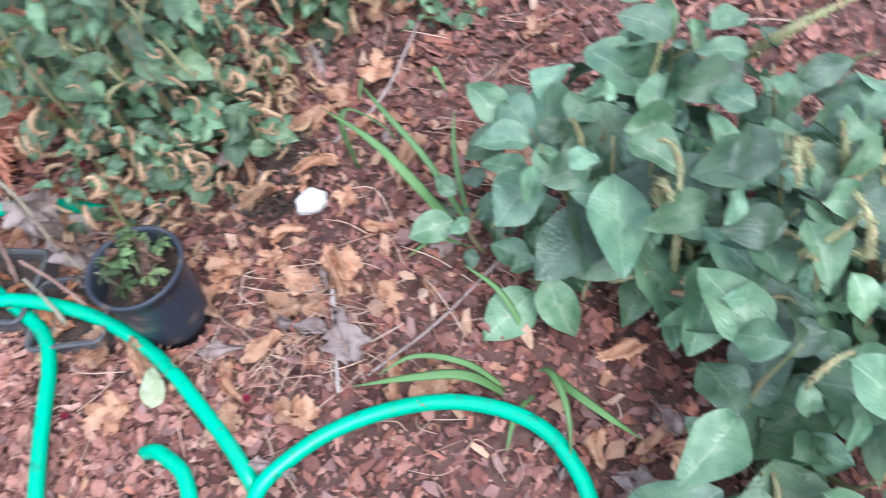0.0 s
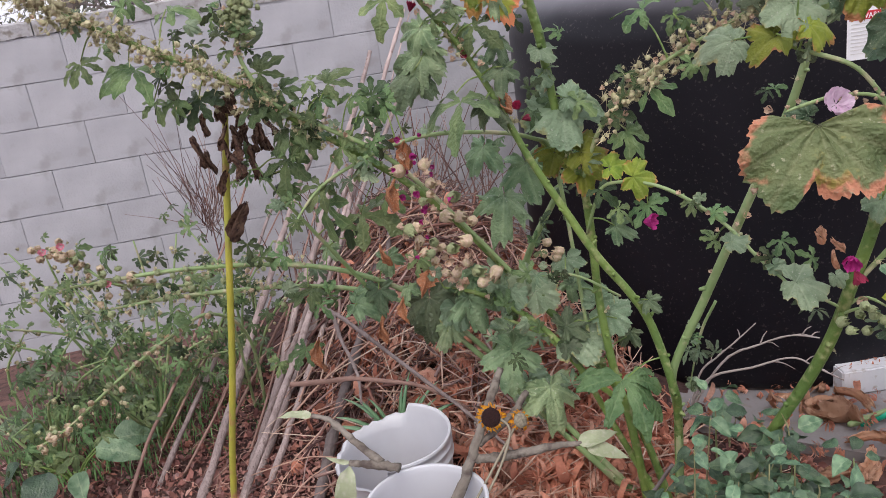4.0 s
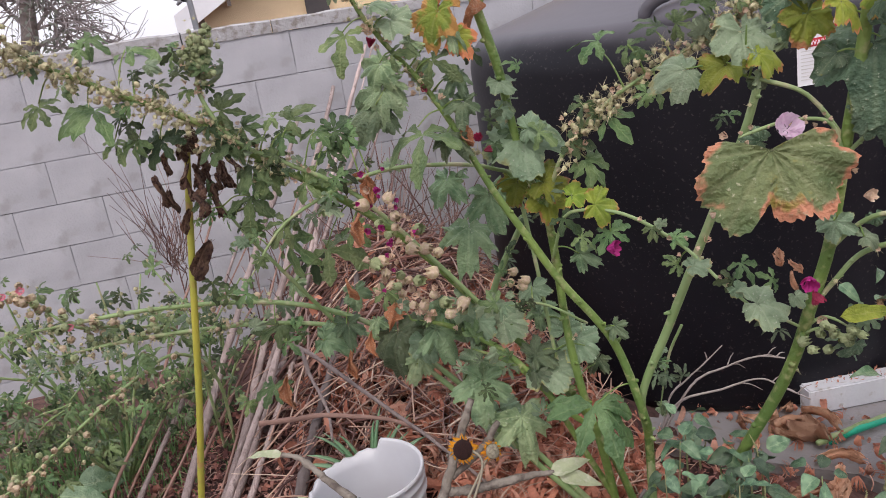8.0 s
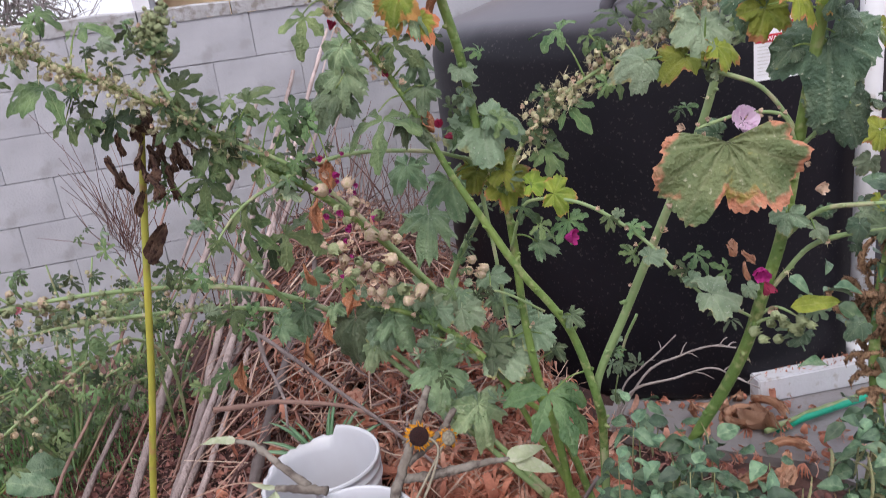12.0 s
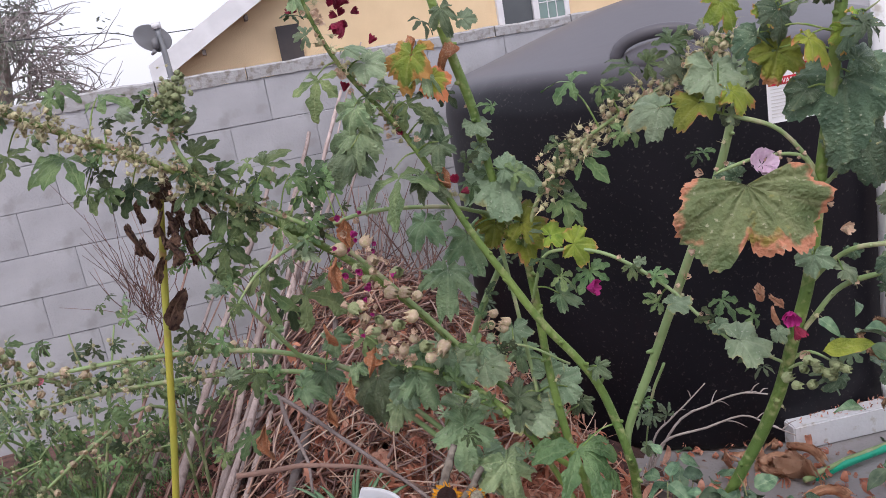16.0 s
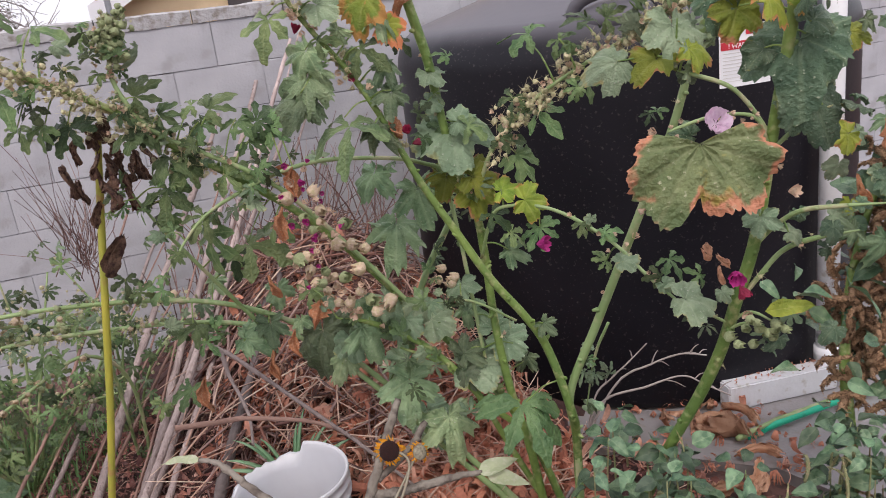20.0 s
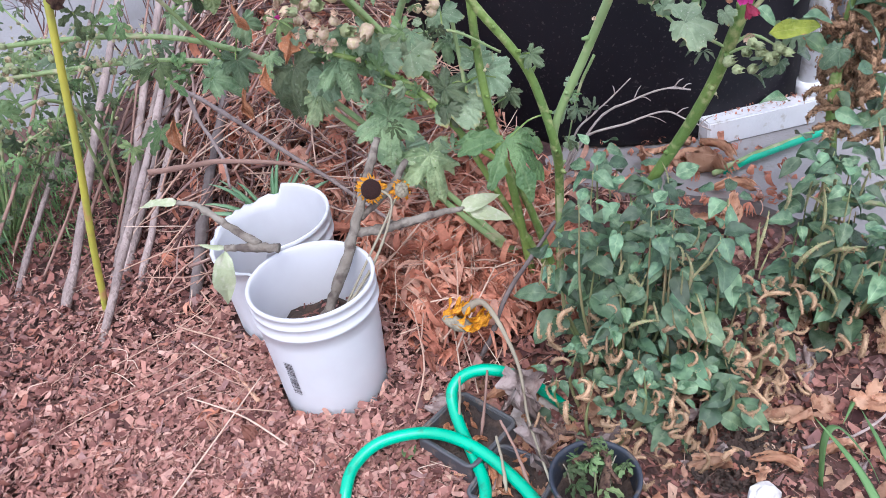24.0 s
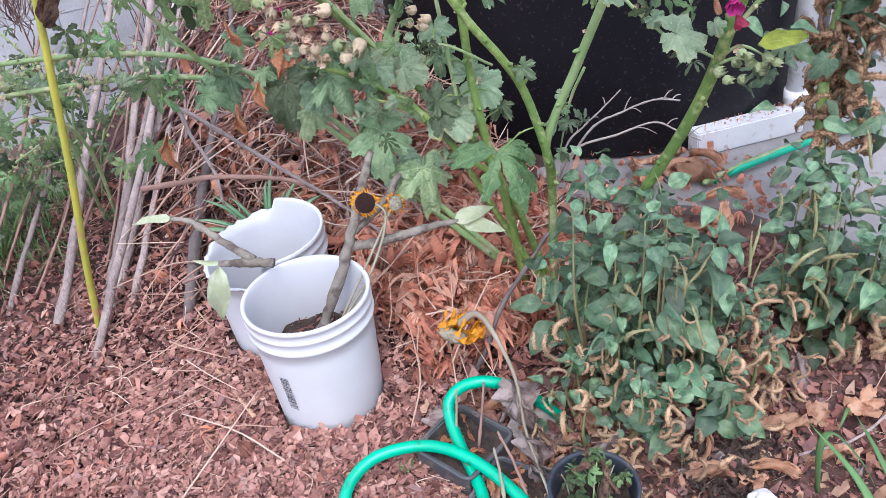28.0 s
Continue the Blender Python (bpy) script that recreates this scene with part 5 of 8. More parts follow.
def bell(seed):
    """A dry calyx: a ribbed cup with five pointed lobes folded loosely over its mouth."""
    q = random.Random(seed)
    m, seg = Mesh(), 15
    vs, fs, shut = [], [], q.uniform(0.05, 0.24)
    prof = ((0.03, -0.42), (0.26, -0.40), (0.44, -0.22), (0.48, 0.0), (0.40, 0.22), (0.22 + shut, 0.40))
    lobe = [q.uniform(0.7, 1.3) for _ in range(5)]
    for j, (r, z) in enumerate(prof):
        for i in range(seg):
            a = TAU * i / seg
            f = (0.5 + 0.5 * math.cos(5 * a)) * lobe[int((a / TAU * 5 + 0.5) % 5)]
            w = max(0.0, (j - 2) / 3)
            rr = r * (1 + 0.10 * math.cos(5 * a)) * q.uniform(0.93, 1.07) * (1 - 0.25 * w * f)
            vs.append((rr * math.cos(a), rr * math.sin(a), z + w * (0.42 * f - 0.14) + q.gauss(0, 0.015)))
    for j in range(len(prof) - 1):
        for i in range(seg):
            a, b = j * seg + i, j * seg + (i + 1) % seg
            fs.append((a, b, b + seg, a + seg))
    m.add(vs, fs)
    # the ring of seed shows inside the mouth
    m.tube([(0, 0, -0.3, 0.20), (0, 0, 0.05, 0.30), (0, 0, 0.16, 0.20), (0, 0, 0.19, 0.02)], 8)
    return m


def star(seed):
    """An open dry calyx: a small ball of seed with narrow bent sepals."""
    q = random.Random(seed)
    m = Mesh().tube([(0, 0, -0.22, 0.04), (0, 0, -0.1, 0.16), (0, 0, 0.06, 0.19), (0, 0, 0.16, 0.03)], 7)
    for k in range(7):
        a = TAU * (k + 0.5) / 7 + q.uniform(-0.2, 0.2)
        r, h, o = q.uniform(0.42, 0.85), q.uniform(-0.25, 0.55), len(m.v)
        m.v.append((r * math.cos(a), r * math.sin(a), h))
        m.uv.append((1.0, 0.0))
        m.f.append((14 + k, 14 + (k + 1) % 7, o))
    return m


def rag(seed):
    """A dry leaf hanging crumpled from its stalk at the origin, its edge torn."""
    q = random.Random(seed)
    m, rows, cols, vs, fs = Mesh(), 13, 10, [], []
    p1, p2, p3 = q.uniform(0, 9), q.uniform(0, 9), q.uniform(0, 9)
    for j in range(rows):
        t = j / (rows - 1)
        w = 0.30 * math.sin(math.pi * (0.10 + 0.86 * t)) * (1 + 0.40 * math.sin(7 * t + p1)) * q.uniform(0.75, 1.2)
        for i in range(cols):
            s = -1 + 2 * i / (cols - 1)
            jag = q.uniform(0.7, 1.15) if i in (0, cols - 1) else 1.0
            fold = 0.13 * math.sin(5.0 * s + p1 + 2 * t) * (0.4 + t) + 0.06 * math.sin(11 * s + p3)
            vs.append((s * w * jag * (0.75 + 0.25 * math.cos(3 * s + p2)) + 0.10 * math.sin(4 * t + p2), t + 0.05 * math.sin(6 * s + p1), fold + 0.12 * math.sin(4 * t + p2 + s)))
    for j in range(rows - 1):
        for i in range(cols - 1):
            a = j * cols + i
            fs.append((a, a + 1, a + cols + 1, a + cols))
    m.add(vs, fs)
    return m


def spike(seed, curl, thick=0.075, crumbs=190):
    """A flower spike one unit long that bends over: a thin core crowded with tiny loose florets."""
    q = random.Random(seed)
    rows, pts, p, a = 22, [], np.array([0.0, 0.0, 0.0]), q.uniform(-0.1, 0.1)
    for k in range(rows):
        t = k / (rows - 1)
        pts.append((*p, thick * 0.70 * (0.7 + 0.5 * math.sin(math.pi * t)) * (1 - 0.6 * t**3) + 0.003))
        a += curl / rows * (0.3 + 1.5 * t)
        p = p + np.array([math.sin(a), 0.22 * math.sin(3 * t + seed), math.cos(a)]) / rows
    m = Mesh().tube(pts, 6)
    for _ in range(crumbs):
        k = min(rows - 1, int(q.random() ** 1.15 * rows))
        d = np.array([q.gauss(0, 1), q.gauss(0, 1), q.gauss(0, 1)])
        d /= np.linalg.norm(d)
        c = np.array(pts[k][:3]) + d * pts[k][3] * q.uniform(0.8, 1.4) + np.array([0, 0, q.uniform(-0.5, 0.5) / rows])
        e = thick * q.uniform(0.2, 0.4)
        m.add([tuple(c + d * e * 1.3)] + [tuple(c + np.array([q.gauss(0, e), q.gauss(0, e), q.gauss(0, e)]) * 0.75) for _ in range(3)], [(0, 1, 2), (0, 2, 3), (0, 3, 1), (1, 3, 2)])
    return m


FIGP = [fingered(100 + k, 5 + 2 * (k % 2), 0.10, 110, 0.24, 0.24, 2.4, 0.4, 0.03, 0.66, 11, 5).mesh("leaf", M_GREYFIG) for k in range(4)]
FIG = [fingered(k, 5 + 2 * (k % 2), 0.118 - 0.02 * (k % 2), 104 + 10 * (k % 3), 0.24, 0.26, 2.3 + 0.4 * (k % 3), 0.35, 0.03, 0.66, 14, 5).mesh("leaf", M_FIG) for k in range(8)]
BROAD = [hollyhock_blade(20 + k, 0.33 + 0.06 * (k % 3), 0.7 + 0.3 * (k % 3), 0.15, 0.14, 27).mesh("leaf", M_BROAD) for k in range(7)]
GREY = [hollyhock_blade(40 + k, 0.66, 0.6 + 0.2 * (k % 2), 0.11, 0.07, 40).mesh("leaf", M_GREY) for k in range(4)]
PALEG = [hollyhock_blade(45 + k, 0.60, 0.5 + 0.2 * k, 0.10, 0.07, 36).mesh("leaf", M_PALEGREEN) for k in range(3)]
LIME = [hollyhock_blade(50 + k, 0.55, 0.6, 0.10, 0.09, 34).mesh("leaf", M_LIME if k % 3 else M_YELLOWED) for k in range(6)]
RUSTY = hollyhock_blade(57, 0.5, 0.7, 0.10, 0.1, 30).mesh("leaf", M_YELLOWED)
BURNT = crinkled(61, [-90, -64, -38, -12, 36, 62, 88], [0.70, 0.92, 0.94, 0.84, 1.0, 0.96, 0.72], 0.60, 19, 60, 0.045, 0.35, 0.10, 0.06, 14, 161, 108).mesh("leaf", M_BURNT)
AMAR = [ovate(k, 0.26 + 0.03 * (k % 4), 0.10 + 0.16 * (k % 5), 0.035).mesh("leaf", M_AMAR) for k in range(10)]
AMARL = [ovate(70 + k, 0.300 + 0.025 * (k % 3), 0.10 + 0.14 * (k % 4), 0.05, 0.84).mesh("leaf", M_AMARLIGHT) for k in range(8)]
POD = [pod(0).mesh("pod", M_SEED)] + [bell(k).mesh("pod", M_SEED) for k in range(2)]
BELL = [bell(10 + k).mesh("calyx", M_BELL) for k in range(5)]
PODG = [pod(10).mesh("pod", M_SEEDGREEN)] + [bell(20 + k).mesh("pod", M_SEEDGREEN) for k in range(2)]
STAR = [star(k).mesh("dry_flower", M_SEED) for k in range(4)]
DRYF = [crumple(k, 0.5, 5, 0.5).mesh("dry_flower", M_DRYFLOWER) for k in range(4)]
PINK = [crumple(20 + k, 0.5, 9, 0.52).mesh("flower", M_PINK) for k in range(2)]
CRIM = [crumple(30 + k, 0.5, 10, 0.45).mesh("flower", M_DARKRED) for k in range(3)]
PALE = crumple(40, 0.5, 11, 0.66).mesh("flower", M_PALEPINK)
RAGD = [rag(k).mesh("dead_leaf", M_DEADLEAF) for k in range(4)]
RAGT = [rag(20 + k).mesh("fallen_leaf", M_TANLEAF) for k in range(5)]
LOBT = [fingered(80 + k, 5, 0.19, 110, 0.5, 0.14, 3.4, -0.4, 0.10, 0.60, 12, 7).mesh("fallen_leaf", M_TANLEAF) for k in range(4)]
RAGG = [rag(30 + k).mesh("fallen_leaf", M_GREYLEAF) for k in range(3)]
RAGR = [rag(10 + k).mesh("dry_leaf", M_RUSTLEAF) for k in range(4)]
SPK = [spike(k + 1, c, h).mesh("spike", M_SPIKE) for k, (c, h) in enumerate(((2.6, 0.075), (3.4, 0.070), (4.2, 0.085), (3.0, 0.095), (1.6, 0.065), (4.6, 0.08)))]
SPKG = [spike(k + 9, c, h).mesh("spike", M_SPIKEGREEN) for k, (c, h) in enumerate(((0.3, 0.036), (0.8, 0.045), (1.6, 0.05), (2.6, 0.06), (0.1, 0.032)))]
SPKB = [spike(k + 19, c, h).mesh("spike", M_SPIKEBROWN) for k, (c, h) in enumerate(((3.0, 0.085), (3.8, 0.095), (4.6, 0.09), (2.4, 0.08), (5.0, 0.10)))]

RIGHT, UP, BACK = Vector((0.96, -0.26, 0)), Vector((0, 0, 1)), Vector((-0.25, -0.93, 0.25))


def leaf_pose(x, y, z, size, turn, q, lean=0.5, loose=0.42):
    """Leaves look up and out to the open side of the bed; turn says which way the tip hangs."""
    a = radians(turn)
    tip = RIGHT * math.sin(a) + UP * math.cos(a) + BACK * q.uniform(-0.3, 0.5)
    nrm = BACK * 0.9 + UP * lean + Vector([q.uniform(-loose, loose) for _ in range(3)])
    m = facing((x, y, z), nrm, tip, size)
    return m @ Matrix.Translation((0, -0.2, 0))


def nearest_on(stems, p):
    best = None
    for s in stems:
        for r in s:
            d = (Vector(r[:3]) - p).length
            if best is None or d < best[0]:
                best = (d, Vector(r[:3]))
    return best


def build_hollyhock(base, stems, label, leaves, mats=None, seed=1, extra=1, young=60):
    """stems: lines; leaves: (list, shapes) pairs. Stalks join each leaf to the nearest stem."""
    q = random.Random(seed)
    base = Vector(base)
    rel = Matrix.Translation(-base)
    p = thing("hollyhock", base, label, "hollyhock")
    fine = [spline(s[:-1] + [(*s[-1][:3], s[-1][3] * 0.35)], 6) for s in stems]
    for k, s in enumerate(fine):
        m = Mesh().tube(s, 10)
        # leaf scars along the stem
        for i in range(3, len(s) - 2, 4):
            d = Vector((q.uniform(-1, 1), q.uniform(-1, 0.2), q.uniform(-0.2, 0.6))).normalized()
            c = Vector(s[i][:3]) + d * s[i][3] * 0.9
            e = c + d * s[i][3] * q.uniform(0.5, 1.5)
            m.tube([(*c, s[i][3] * 0.6), (*c.lerp(e, 0.5), s[i][3] * 0.46), (*e, s[i][3] * 0.3)], 6)
        part("stem", m, M_STEM if (mats is None or mats[k]) else M_STEMLIGHT, p, at=rel)
    for rows, shapes in leaves:
        more = []
        for r in rows:
            if q.random() < extra:
                j = r[3] * 0.5
                more.append((r[0] + q.gauss(0, j), r[1] + q.gauss(0.04, j), r[2] + q.gauss(0, j), r[3] * q.uniform(0.4, 0.75), r[4] + q.gauss(0, 50)))
        for r in list(rows) + more:
            part("leaf", shapes[q.randrange(len(shapes))], parent=p, at=rel @ leaf_pose(*r[:4], r[4], q))
            c = Vector(r[:3]) - 0.22 * r[3] * (RIGHT * math.sin(radians(r[4])) + UP * math.cos(radians(r[4])))
            d = nearest_on(fine, c)
            if d and 0.02 < d[0] < 0.15:
                mid = (c + d[1]) / 2 + Vector((0, 0, 0.12 * d[0]))
                part("leaf_stalk", Mesh().tube(spline([(*d[1], 0.0022), (*mid, 0.0018), (*c, 0.0014)], 4), 6), M_STEM, p, at=rel)
    for _ in range(young):
        ln = fine[q.randrange(len(fine))]
        c = Vector(ln[q.randrange(len(ln) // 2, len(ln))][:3]) + Vector((q.gauss(0, 0.03), q.gauss(-0.01, 0.025), q.gauss(0, 0.03)))
        sh = leaves[0][1] if q.random() < 0.6 else PALEG + FIGP
        part("leaf", sh[q.randrange(len(sh))], parent=p, at=rel @ leaf_pose(*c, q.uniform(0.03, 0.075), q.uniform(0, 360), q, 0.5, 0.8))
    for _ in range(young // 2):
        # dry calyces left in the leaf axils
        ln = fine[q.randrange(min(2, len(fine)))]
        k = q.randrange(len(ln) // 4, len(ln))
        d = Vector((q.uniform(-1, 1), q.uniform(-1, 0.2), q.uniform(-0.3, 0.8))).normalized()
        part("calyx", (STAR + DRYF)[q.randrange(8)], parent=p, at=rel @ facing(Vector(ln[k][:3]) + d * (ln[k][3] + 0.004), d, (0, 0, 1), q.uniform(0.012, 0.024)))
    return p, rel, fine, q


def deck(p, rel, q, rows, shapes, name, spread=0.0):
    for r in rows:
        d = Vector((q.uniform(-1, 1), q.uniform(-1, 0.1), q.uniform(-0.4, 0.9)))
        part(name, shapes[q.randrange(len(shapes))], parent=p, at=rel @ facing(r[:3], d, (0, 0, 1), r[3]))


def clusters(p, rel, q, line, shapes, name, n, spread, size):
    """Pods or dry flowers strung along a line of points."""
    for _ in range(n):
        t = q.uniform(0, len(line) - 1.001)
        i = int(t)
        c = Vector(line[i][:3]).lerp(Vector(line[i + 1][:3]), t - i)
        c += Vector([q.gauss(0, spread) for _ in range(3)])
        d = Vector((q.uniform(-1, 1), q.uniform(-1, 0.2), q.uniform(-0.5, 0.8)))
        part(name, shapes[q.randrange(len(shapes))], parent=p, at=rel @ facing(c, d, (0, 0, 1), size * q.uniform(0.7, 1.25)))


# the plant with the fork: crimson flowers on its left stem
p, rel, fine, q = build_hollyhock((1.25, 1.63, 0.0), [[(1.25, 1.63, 0.0, 0.012)] + s for s in STEMS_MAIN], "tall forked green hollyhock with crimson withered flowers",
                                  ((MAIN_BROAD, BROAD + FIG[:5]), (MAIN_PALE, PALEG)), mats=(1, 0), seed=3, extra=0, young=16)
for r in MAIN_RUSTY:
    part("leaf", RUSTY, parent=p, label="yellowing leaf with orange margins", at=rel @ leaf_pose(*r, q))
deck(p, rel, q, [(*r[:3], r[3] * 1.2) for r in CRIMSON_FL] + [(r[0] + dx, r[1], r[2] + dz, 0.036) for r in CRIMSON_FL[:2] for dx, dz in ((0.013, 0.010), (-0.012, 0.008), (0.003, -0.014))], CRIM, "flower")
deck(p, rel, q, [(*r[:3], r[3] * 0.68) for r in PODS_SMALL], BELL, "calyx")
clusters(p, rel, q, PODS_SMALL, BELL, "calyx", 1, 0.012, 0.024)
deck(p, rel, q, RUST_HANG[4:], RAGR, "dry_leaf")
clusters(p, rel, q, fine[0][44:72], STAR, "pod", 40, 0.012, 0.026)
clusters(p, rel, q, fine[0][50:76], DRYF, "dry_flower", 24, 0.012, 0.030)

p, rel, fine, q = build_hollyhock((1.20, 1.68, 0.0), [[(1.20, 1.68, 0.0, 0.012)] + STEMS_SIDE[0]] + STEMS_SIDE[1:], "upright hollyhock with lobed leaves and a dry seed raceme",
                                  ((SIDE_FIG, FIG), (SIDE_BROAD, BROAD), (SIDE_GREY, PALEG), (SIDE_LIME, LIME[1:3])), mats=(1, 0, 0, 0, 0, 0), seed=5, extra=0)
part("flower", PINK[0], parent=p, label="bright pink furled flower", at=rel @ facing((1.112, 1.425, 1.012), (0.8, -0.7, 0.1), (0, 0, 1), 0.062))
clusters(p, rel, q, fine[1][8:], POD, "pod", 40, 0.014, 0.014)
clusters(p, rel, q, fine[1][6:], STAR, "dry_flower", 210, 0.018, 0.028)
clusters(p, rel, q, fine[1][8:], DRYF, "dry_flower", 50, 0.016, 0.022)
clusters(p, rel, q, fine[2][24:], DRYF, "dry_flower", 10, 0.010, 0.024)
deck(p, rel, q, RUST_HANG[:1] + RUST_HANG[2:3], RAGR, "dry_leaf")

p, rel, fine, q = build_hollyhock((1.27, 1.65, 0.0), [[(1.27, 1.65, 0.0, 0.012)] + s if k in (0, 3, 4, 6, 7) else s for k, s in enumerate(STEMS_LEAN)],
                                  "leaning hollyhock with long seed racemes and fig-like leaves", ((LEAN_TOP + LEAN_MID, FIG), (LEAN_LOW, FIG[:4] + BROAD[:3])), mats=(1, 0, 0, 0, 0, 0, 1, 1), seed=8, extra=0.55, young=120)
for r in [(*r[:3], min(r[3], 0.19), r[4]) for r in LEAN_BROAD] + [(r[0] + q.gauss(0, 0.05), r[1] + q.gauss(0.05, 0.04), r[2] + q.gauss(0, 0.05), r[3] * q.uniform(0.45, 0.7), r[4] + q.gauss(0, 60)) for r in LEAN_BROAD[::2]]:
    part("leaf", (BROAD * 2 + PALEG * 3)[q.randrange(23)], parent=p, at=rel @ leaf_pose(*r, q))
    d = nearest_on(fine, Vector(r[:3]))
    if 0.03 < d[0] < 0.2:
        c = Vector(r[:3])
        part("leaf_stalk", Mesh().tube(spline([(*d[1], 0.0026), (*((c + d[1]) / 2 + Vector((0, 0, 0.15 * d[0]))), 0.002), (*c, 0.0015)], 4), 6), M_STEM, p, at=rel)
clusters(p, rel, q, fine[0][50:], POD, "pod", 90, 0.015, 0.014)
clusters(p, rel, q, fine[0][44:], STAR, "dry_flower", 380, 0.020, 0.026)
clusters(p, rel, q, fine[0][40:], DRYF, "dry_flower", 40, 0.018, 0.018)
clusters(p, rel, q, fine[1][24:], DRYF, "dry_flower", 24, 0.016, 0.022)
clusters(p, rel, q, fine[1][40:], PODG + STAR[:2], "pod", 150, 0.018, 0.0155)
clusters(p, rel, q, fine[3][30:], PODG[:1] + STAR, "pod", 110, 0.018, 0.020)
clusters(p, rel, q, fine[3][30:], BELL, "calyx", 8, 0.014, 0.018)
clusters(p, rel, q, fine[4][30:], PODG[:1] + STAR, "pod", 100, 0.018, 0.020)
clusters(p, rel, q, fine[4][30:], BELL, "calyx", 8, 0.014, 0.018)
for r in PODS_DRY:
    clusters(p, rel, q, [r[:3], (r[0] + 0.01, r[1], r[2] - 0.03)], BELL, "calyx", 2, r[3] * 0.34, 0.029)
    clusters(p, rel, q, [r[:3], (r[0] + 0.01, r[1], r[2] - 0.03)], DRYF, "dry_flower", 4, r[3] * 0.3, 0.034)
    clusters(p, rel, q, [r[:3], (r[0] + 0.01, r[1], r[2] - 0.03)], PODG[1:], "pod", 1, r[3] * 0.3, 0.026)
deck(p, rel, q, RUST_HANG[3:4], RAGR, "dry_leaf")
# withered pink petals and rusty leaves along the seed clusters
for _ in range(16):
    c = Vector((q.gauss(0.72, 0.035), q.gauss(1.75, 0.03), q.uniform(0.92, 1.22)))
    part("flower", PINK[q.randrange(2)], parent=p, at=rel @ facing(c, (q.uniform(-1, 1), -1, q.uniform(-1, 0.3)), (0, 0, 1), q.uniform(0.018, 0.034)))
for c, s in (((0.655, 1.80, 1.10), 0.10), ((0.69, 1.78, 1.19), 0.09), ((0.60, 1.85, 0.93), 0.08), ((0.70, 1.80, 0.86), 0.09), ((0.63, 1.80, 0.80), 0.09), ((0.40, 1.93, 0.68), 0.12), ((0.58, 1.90, 0.72), 0.10)):
    part("dry_leaf", RAGR[q.randrange(4)], parent=p, at=rel @ facing(c, (q.uniform(-0.6, 0.6), -1, 0.2), (q.uniform(-0.3, 0.3), 0, -1), s * 0.75))

p, rel, fine, q = build_hollyhock((1.29, 1.55, 0.0), [[(1.29, 1.55, 0.0, 0.012)] + [(*r[:3], r[3] * 0.86) for r in STEMS_THICK[0]]] + STEMS_THICK[1:], "thick-stemmed hollyhock with large mottled and scorched leaves",
                                  ((THICK_GREY, GREY), (THICK_PALE, PALEG), (THICK_LIME, LIME[1:3] + LIME[4:])), mats=(1,) + (0,) * 9, seed=11, extra=0, young=26)
part("leaf", BURNT, parent=p, label="large drooping leaf with scorched orange margins", at=rel @ facing((1.281, 1.100, 1.236), BACK * 0.9 + UP * 0.2, -UP, 0.250))
part("flower", PINK[1], parent=p, label="withered magenta flower", at=rel @ facing((1.352, 1.110, 0.992), (-0.6, -1, -0.5), (0.1, 0, 1), 0.058))
part("flower", CRIM[0], parent=p, label="withered magenta flower", at=rel @ facing((1.352, 1.10, 0.970), (0.2, -0.6, -1), (0.1, 0, 1), 0.052))
for c, s in (((1.318, 1.14, 1.045), 0.032), ((1.330, 1.13, 1.025), 0.034), ((1.333, 1.13, 1.00), 0.034), ((1.306, 1.14, 1.035), 0.028)):
    part("dry_flower", RAGT[q.randrange(5)], parent=p, at=rel @ facing(c, (q.uniform(-1, 1), -1, 0.2), (q.uniform(-0.6, 0.6), 0, -1), s))
part("leaf", ovate(301, 0.16, 0.2, 0.06).mesh("leaf", M_LIME), parent=p, label="narrow bright green leaf", at=rel @ facing((1.43, 1.13, 0.889), BACK + UP * 0.6, RIGHT, 0.10))
part("flower", PALE, parent=p, label="pale pink ruffled flower", at=rel @ facing((1.338, 1.140, 1.252), BACK + UP * 0.3, UP, 0.068))
for k in range(13):
    # a spray of pale green seed cups on one side stalk
    c = Vector((1.385 + 0.085 * k / 12, 1.15 - 0.03 * k / 12, 0.85 - 0.012 * math.sin(k * 1.3))) + Vector([q.gauss(0, 0.008) for _ in range(3)])
    part("pod", PODG[1 + q.randrange(2)], parent=p, at=rel @ facing(c, (q.uniform(-1, 1), -1, q.uniform(-0.2, 0.8)), (0, 0, 1), q.uniform(0.016, 0.022)))
deck(p, rel, q, DRY_BITS, DRYF, "dry_flower")
clusters(p, rel, q, fine[4][4:], DRYF, "dry_flower", 14, 0.008, 0.016)


